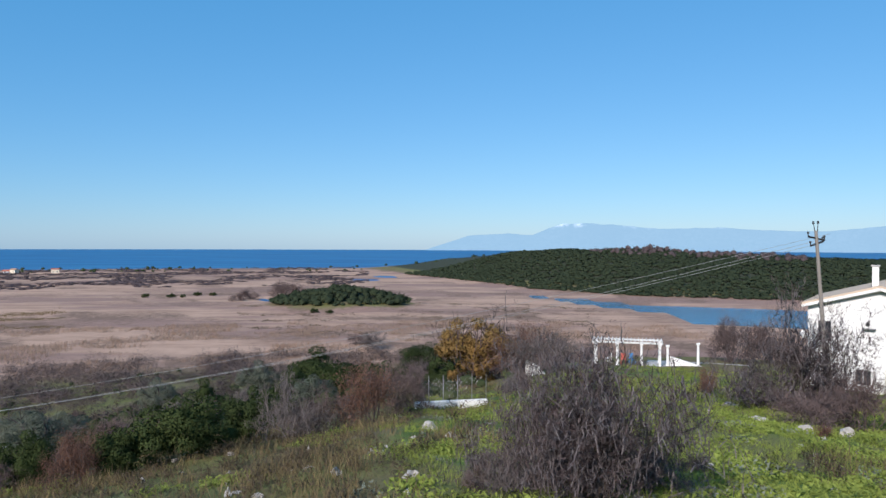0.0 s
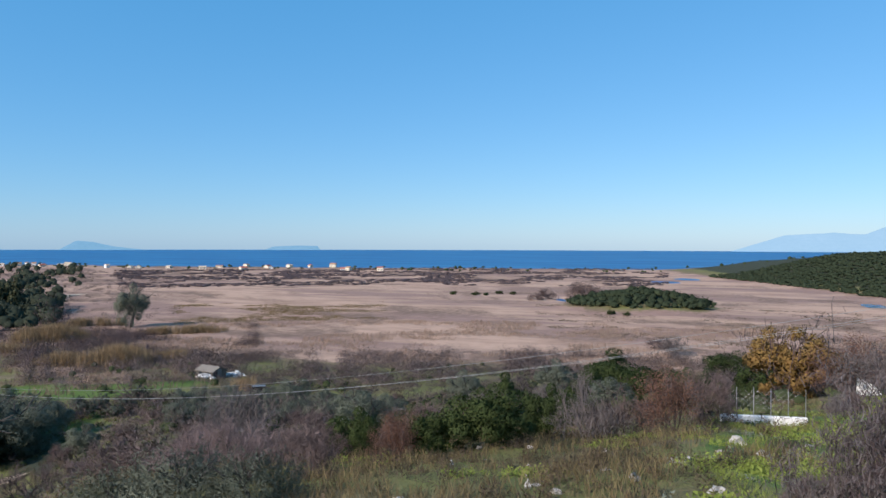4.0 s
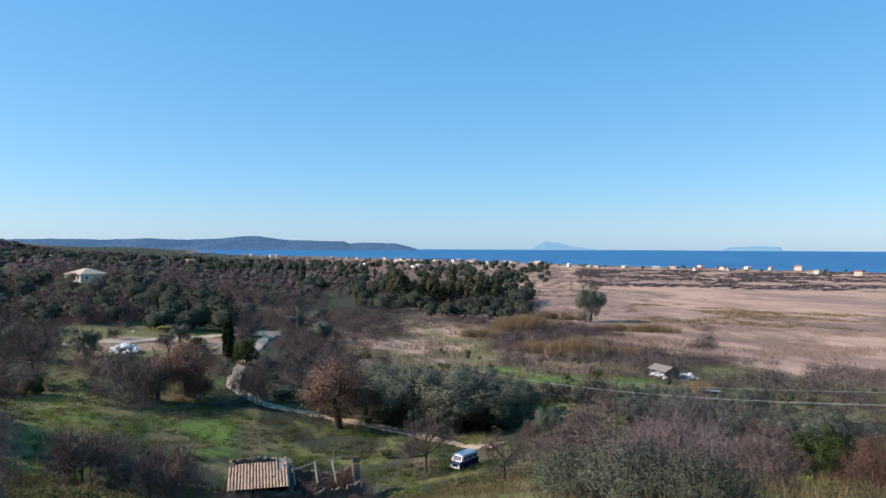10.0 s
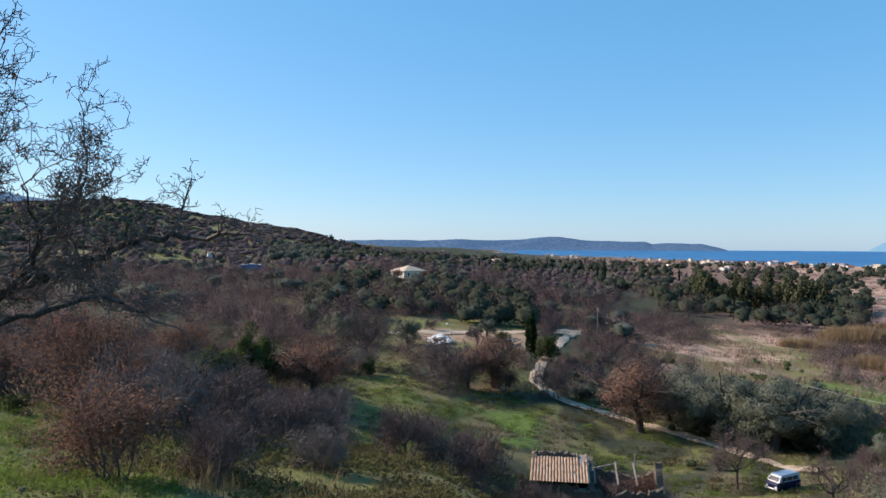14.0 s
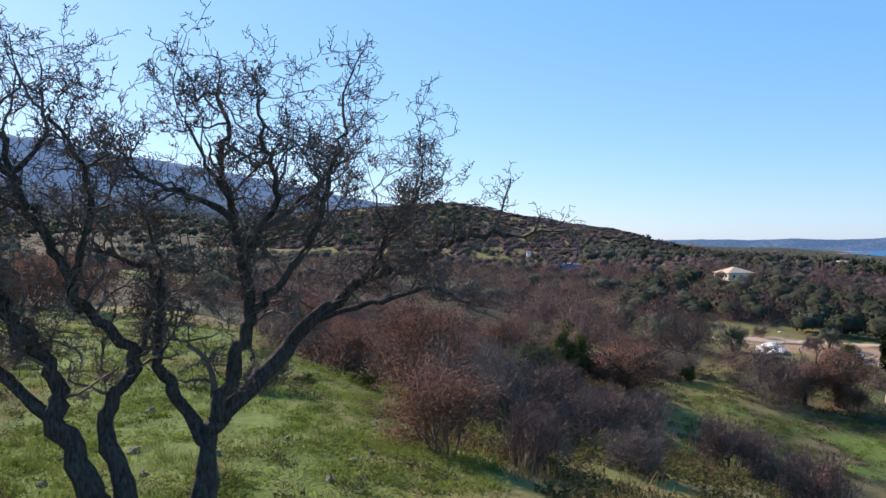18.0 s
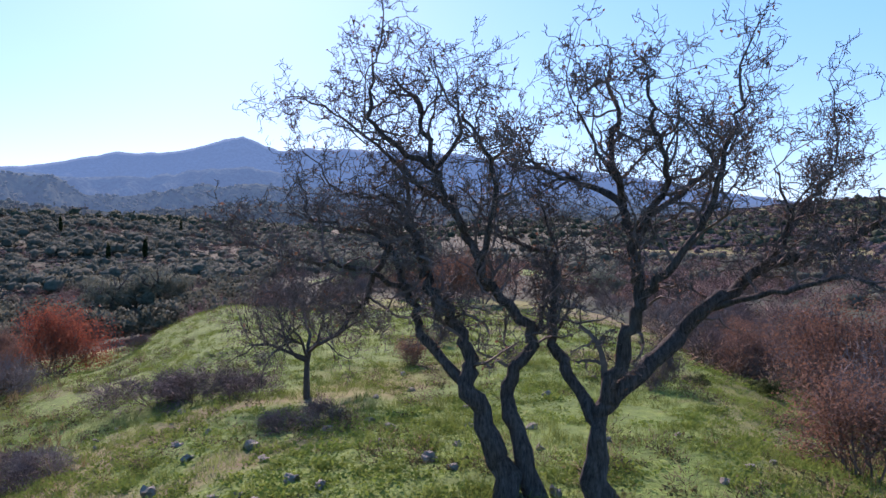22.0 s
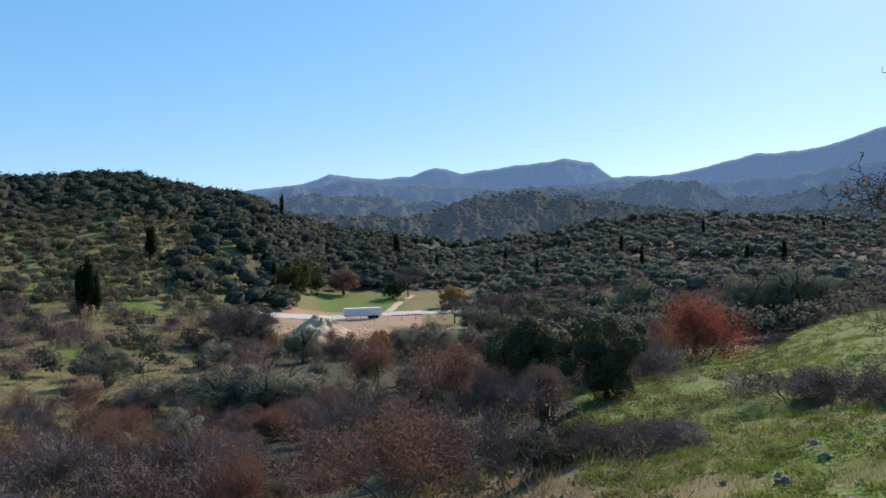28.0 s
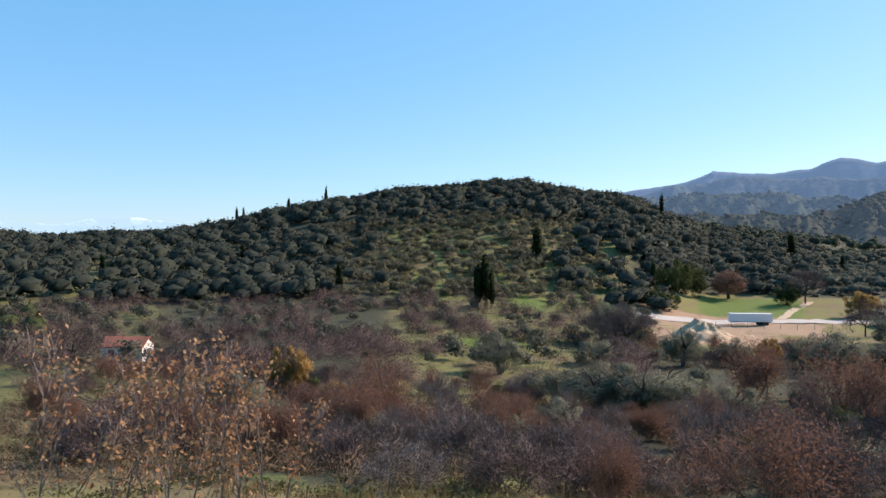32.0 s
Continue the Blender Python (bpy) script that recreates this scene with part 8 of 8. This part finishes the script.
def trailer():
    a, b = at(193.9, 251), at(191.0, 255)
    d = b - a
    t = thing("truck_trailer", (a + b) / 2, "long white box trailer standing by the road", "trailer", turn=math.degrees(math.atan2(d.y, d.x)))
    L = d.length
    part("box_body", one_box(0, 0, 2.45, L, 2.5, 2.7, 0.05), TRAILERWHITE, t)
    part("chassis", one_box(0, 0, 0.98, L - 0.6, 1.1, 0.22, 0.02), DARKMETAL, t)
    for k in range(11):
        part("side_rib", one_box(-L / 2 + 0.6 + k * (L - 1.2) / 10, 1.27, 2.45, 0.08, 0.04, 2.6, 0.01), TRAILERWHITE, t)
    for x in (L / 2 - 1.6, L / 2 - 2.8, L / 2 - 4.0):
        for y in (-1.0, 1.0):
            part("wheel", tube(bmesh.new(), (x, y - 0.15, 0.48), (x, y + 0.15, 0.48), 0.48, 0.48, 16), RUBBER, t)
    for y in (-0.8, 0.8):
        part("landing_leg", one_box(-L / 2 + 2.2, y, 0.55, 0.14, 0.14, 1.1, 0.01), GALV, t)


trailer()


def heap(az, r, w, l, h, mat, name, label, seed):
    """A ridged heap of loose ground."""
    bm = bmesh.new()
    bmesh.ops.create_grid(bm, x_segments=40, y_segments=30, size=0.5)
    o = Vector((seed, seed * 2, 0))
    for v in bm.verts:
        x, y = v.co.x * 2, v.co.y * 2
        d = max(math.hypot(x * 1.15 + 0.25, y), 0.55 * math.hypot(max(abs(x - 0.15) - 0.35, 0) * 2.2, y) + 0.35)
        f = max(0.0, 1 - d) * (1 + 0.25 * noise.noise(Vector((x * 3, y * 3, 0)) + o)) + 0.05 * noise.noise(Vector((x * 9, y * 9, 1)) + o)
        gul = 0.06 * math.sin(math.atan2(y, x) * 11 + 2 * noise.noise(Vector((x, y, 0)) * 2))
        v.co = Vector((x * w / 2, y * l / 2, max(-0.3, h * (f + gul * f * 2) - 0.1)))
    ob = part(name, bm, mat, None, label)
    ob.matrix_world = Matrix.Translation(at(az, r)) @ Matrix.Rotation(radians(az), 4, "Z")
    return tagged(ob, label, "heap")


heap(195.6, 214, 27, 20, 6.8, SAND, "sand_heap", "tall heap of pale quarry sand in the yard", 3)


def debris(az, r, n, spread, size, seed):
    """A heap of pale bags and broken plaster."""
    rg = random.Random(seed)
    c = at(az, r)
    t = thing("rubble_pile", c, "pile of white rubble bags and broken plaster", "rubble")
    for k in range(n):
        d = rg.uniform(0, 1) ** 0.6
        a = rg.uniform(0, math.tau)
        bm = bmesh.new()
        bmesh.ops.create_icosphere(bm, subdivisions=2, radius=0.5)
        s = size * rg.uniform(0.5, 1.2)
        for v in bm.verts:
            v.co = v.co * (1 + 0.35 * noise.noise(v.co * 2.5 + Vector((k * 5.1, 0, 0))))
            v.co = Vector((v.co.x * s * 1.3, v.co.y * s, v.co.z * s * 0.6))
        ob = part("rubble_bag", bm, WHITE if rg.random() < 0.75 else CONCRETE, t)
        q = Vector((math.cos(a) * d * spread, math.sin(a) * d * spread * 0.6, (1 - d) * size * 1.1 + 0.15 * size))
        ob.matrix_local = Matrix.Translation(q) @ Matrix.Rotation(rg.uniform(0, 6), 4, "Z")


debris(82.7, 156, 34, 4.2, 1.15, 5)
debris(39.6, 164, 22, 2.8, 0.95, 6)
debris(41.9, 159, 16, 2.0, 0.9, 7)


def small_house(name, place, w, l, h, rise, turn, wall_mat, roof_mat, label, group="", hip=False, windows=2, category="house"):
    t = thing(name, place, label, category, group, turn)
    if hip:
        part("wall", one_box(0, 0, h / 2 - 0.3, w, l, h + 0.6, 0.02), wall_mat, t)
        part("roof", hip_roof(w, l, rise, 0.5, h), roof_mat, t)
    else:
        part("wall", gable_wall(w, l, h, rise), wall_mat, t)
        part("roof", gable_roof(w, l, rise, 0.3, 0.12, h + 0.06), roof_mat, t)
    for k in range(windows):
        y = -l / 2 + l * (k + 0.5) / windows
        for sx in (-1, 1):
            part("window", one_box(sx * w / 2, y, min(h * 0.55, 1.6), 0.08, 1.0, 1.1, 0.01), GLASS, t)
    part("door", one_box(0, -l / 2, 1.0, 1.0, 0.1, 2.1, 0.01), WOODGREY, t)
    part("window", one_box(-w * 0.28, -l / 2, min(h * 0.55, 1.6), 0.9, 0.08, 1.1, 0.01), GLASS, t)
    return t


small_house("villa", at(85.2, 305), 11, 9.5, 3.0, 2.2, 85 + 35, CREAM, PALETILE, "cream villa with a pyramid tiled roof", hip=True, windows=3)
small_house("villa", at(87.9, 600), 11, 9, 5.5, 0.5, 60, WHITE, CONCRETE, "white flat-roofed villa on the ridge", hip=True)
small_house("farm_cottage", at(239.6, 130), 4.0, 7.0, 2.7, 1.3, 239.6 + 62, WHITE, REDTILE, "white cottage with a red tile roof", windows=2)
small_house("stone_hut", at(41.4, 163), 3.6, 5.4, 1.7, 0.8, 80, RUBBLE, GREYSTONE, "small grey stone hut beside the fields", category="hut")
small_house("shed", at(97.4, 400), 14, 7, 2.6, 0.8, 97, BLUEPAINT, CONCRETE, "long shed with blue sides", category="shed")
small_house("tower", at(100.5, 500), 2.6, 2.6, 5.0, 0.6, 20, WHITE, TILE, "small white tower among the trees", windows=0, category="tower")
small_house("farm_house", at(189.0, 380), 9, 7, 3.0, 1.2, 30, CREAM, PALETILE, "low pale farmhouse at the valley mouth")
small_house("farm_house", at(183.6, 262), 6, 9, 3.2, 0.8, 20, CONCRETE, GREYSTONE, "grey block building behind the bare trees")

hr = random.Random(77)
for k in range(62):
    haz = hr.choice((hr.uniform(28, 44), hr.uniform(44, 58), hr.uniform(56, 76), hr.uniform(50, 66)))
    hd = float(coast(haz)) - hr.uniform(25, 130) * (1 if haz < 58 else 3)
    if haz < 40 and hr.random() < 0.45:
        continue
    small_house("coast_house", at(haz, hd), hr.uniform(5, 7.5), hr.uniform(6, 10), hr.choice((2.6, 2.8, 4.6)), hr.uniform(1.2, 2.2), hr.uniform(0, 180), hr.choice((WHITE, CREAM, CREAM)), hr.choice((TILE, REDTILE, TILE, PALETILE)), "white house of the seaside village", "seaside village")
for k in range(26):
    haz, hd = hr.uniform(136, 192), hr.uniform(900, 1700)
    small_house("hill_house", at(haz, hd), 9, 12, 4.5, 1.4, hr.uniform(0, 180), hr.choice((WHITE, CREAM)), TILE, "distant pale house on the wooded slope", "hill village")
for k in range(14):
    haz, hd = hr.uniform(60, 90), hr.uniform(900, 2200)
    small_house("plain_house", at(haz, hd), 8, 11, 3.4, 1.3, hr.uniform(0, 180), hr.choice((WHITE, CREAM)), TILE, "white house among trees on the plain", "houses on the plain")

# white covered vehicle in the scrub
cv = at(31.8, 79.0)
ct = thing("covered_trailer", cv, "small trailer under a white tarpaulin", "trailer", turn=25)
part("tarpaulin", loft([(-1.2, [(0.7, 0.35), (0.75, 0.7), (0.6, 0.95), (0.3, 1.05)]), (-0.3, [(0.8, 0.3), (0.85, 0.8), (0.7, 1.15), (0.3, 1.3)]), (0.7, [(0.8, 0.3), (0.85, 0.75), (0.65, 1.1), (0.3, 1.2)]), (1.3, [(0.65, 0.35), (0.7, 0.6), (0.5, 0.8), (0.3, 0.85)])]), WHITE, ct)
for sx in (-1, 1):
    part("wheel", tube(bmesh.new(), (sx * 0.7 - 0.08, 0, 0.28), (sx * 0.7 + 0.08, 0, 0.28), 0.28, 0.28, 14), RUBBER, ct)

# young olives in rows on the lower slope
yr = random.Random(12)
for i in range(9):
    for j in range(7):
        plant_at("olive%d" % yr.randrange(3), 33 + i * 1.35 + yr.uniform(-0.3, 0.3), 92 + j * 5.0 + yr.uniform(-0.8, 0.8), yr.uniform(0.5, 0.75), lab="young olive tree in a planted row")
# posts along the yard by the road
for k in range(9):
    pz = at(186 + k * 1.1, 246 + yr.uniform(-3, 3))
    p_ = thing("yard_post", pz, "rough wooden post at the yard's edge", "post", "yard posts")
    part("post", tube(bmesh.new(), (0, 0, -0.3), (0, 0, 1.7), 0.1, 0.08, 6), WOODGREY, p_)
# skyline cypresses on the olive hill
for caz, cr, csz in ((225.0, 590, 1.75), (227.9, 585, 1.6), (231.3, 575, 1.4), (231.8, 577, 1.6), (233.9, 570, 1.3), (198.7, 560, 1.8)):
    plant_at("cypress%d" % (int(cr) % 3), caz, cr, csz)
for caz, cr in ((160.5, 330), (163, 300), (170.5, 310), (172, 380), (176, 420), (178.5, 330), (181, 440), (166, 450), (158, 520), (186.5, 480), (75.6, 620), (70.2, 640), (69.6, 655), (79.5, 700), (64.1, 700)):
    plant_at("cypress%d" % (int(cr) % 3), caz, cr, 1.15)

# small things about the fields
cab = thing("utility_cabinet", at(77.2, 158), "grey metal utility cabinet beside the track", "cabinet", turn=77)
part("body", one_box(0, 0, 0.75, 1.3, 0.6, 1.7, 0.03), DARKMETAL, cab)
part("cap", one_box(0, 0, 1.64, 1.42, 0.72, 0.08, 0.02), GALV, cab)
debris(82.1, 181, 5, 1.4, 0.9, 8)
tank = thing("water_tank", at(37.9, 136), "low dark water tank beside the reeds", "tank", turn=38)
part("body", one_box(0, 0, 0.5, 2.4, 1.3, 1.2, 0.08), DARKMETAL, tank)
part("lid", one_box(0, 0, 1.12, 2.5, 1.4, 0.08, 0.02), GALV, tank)
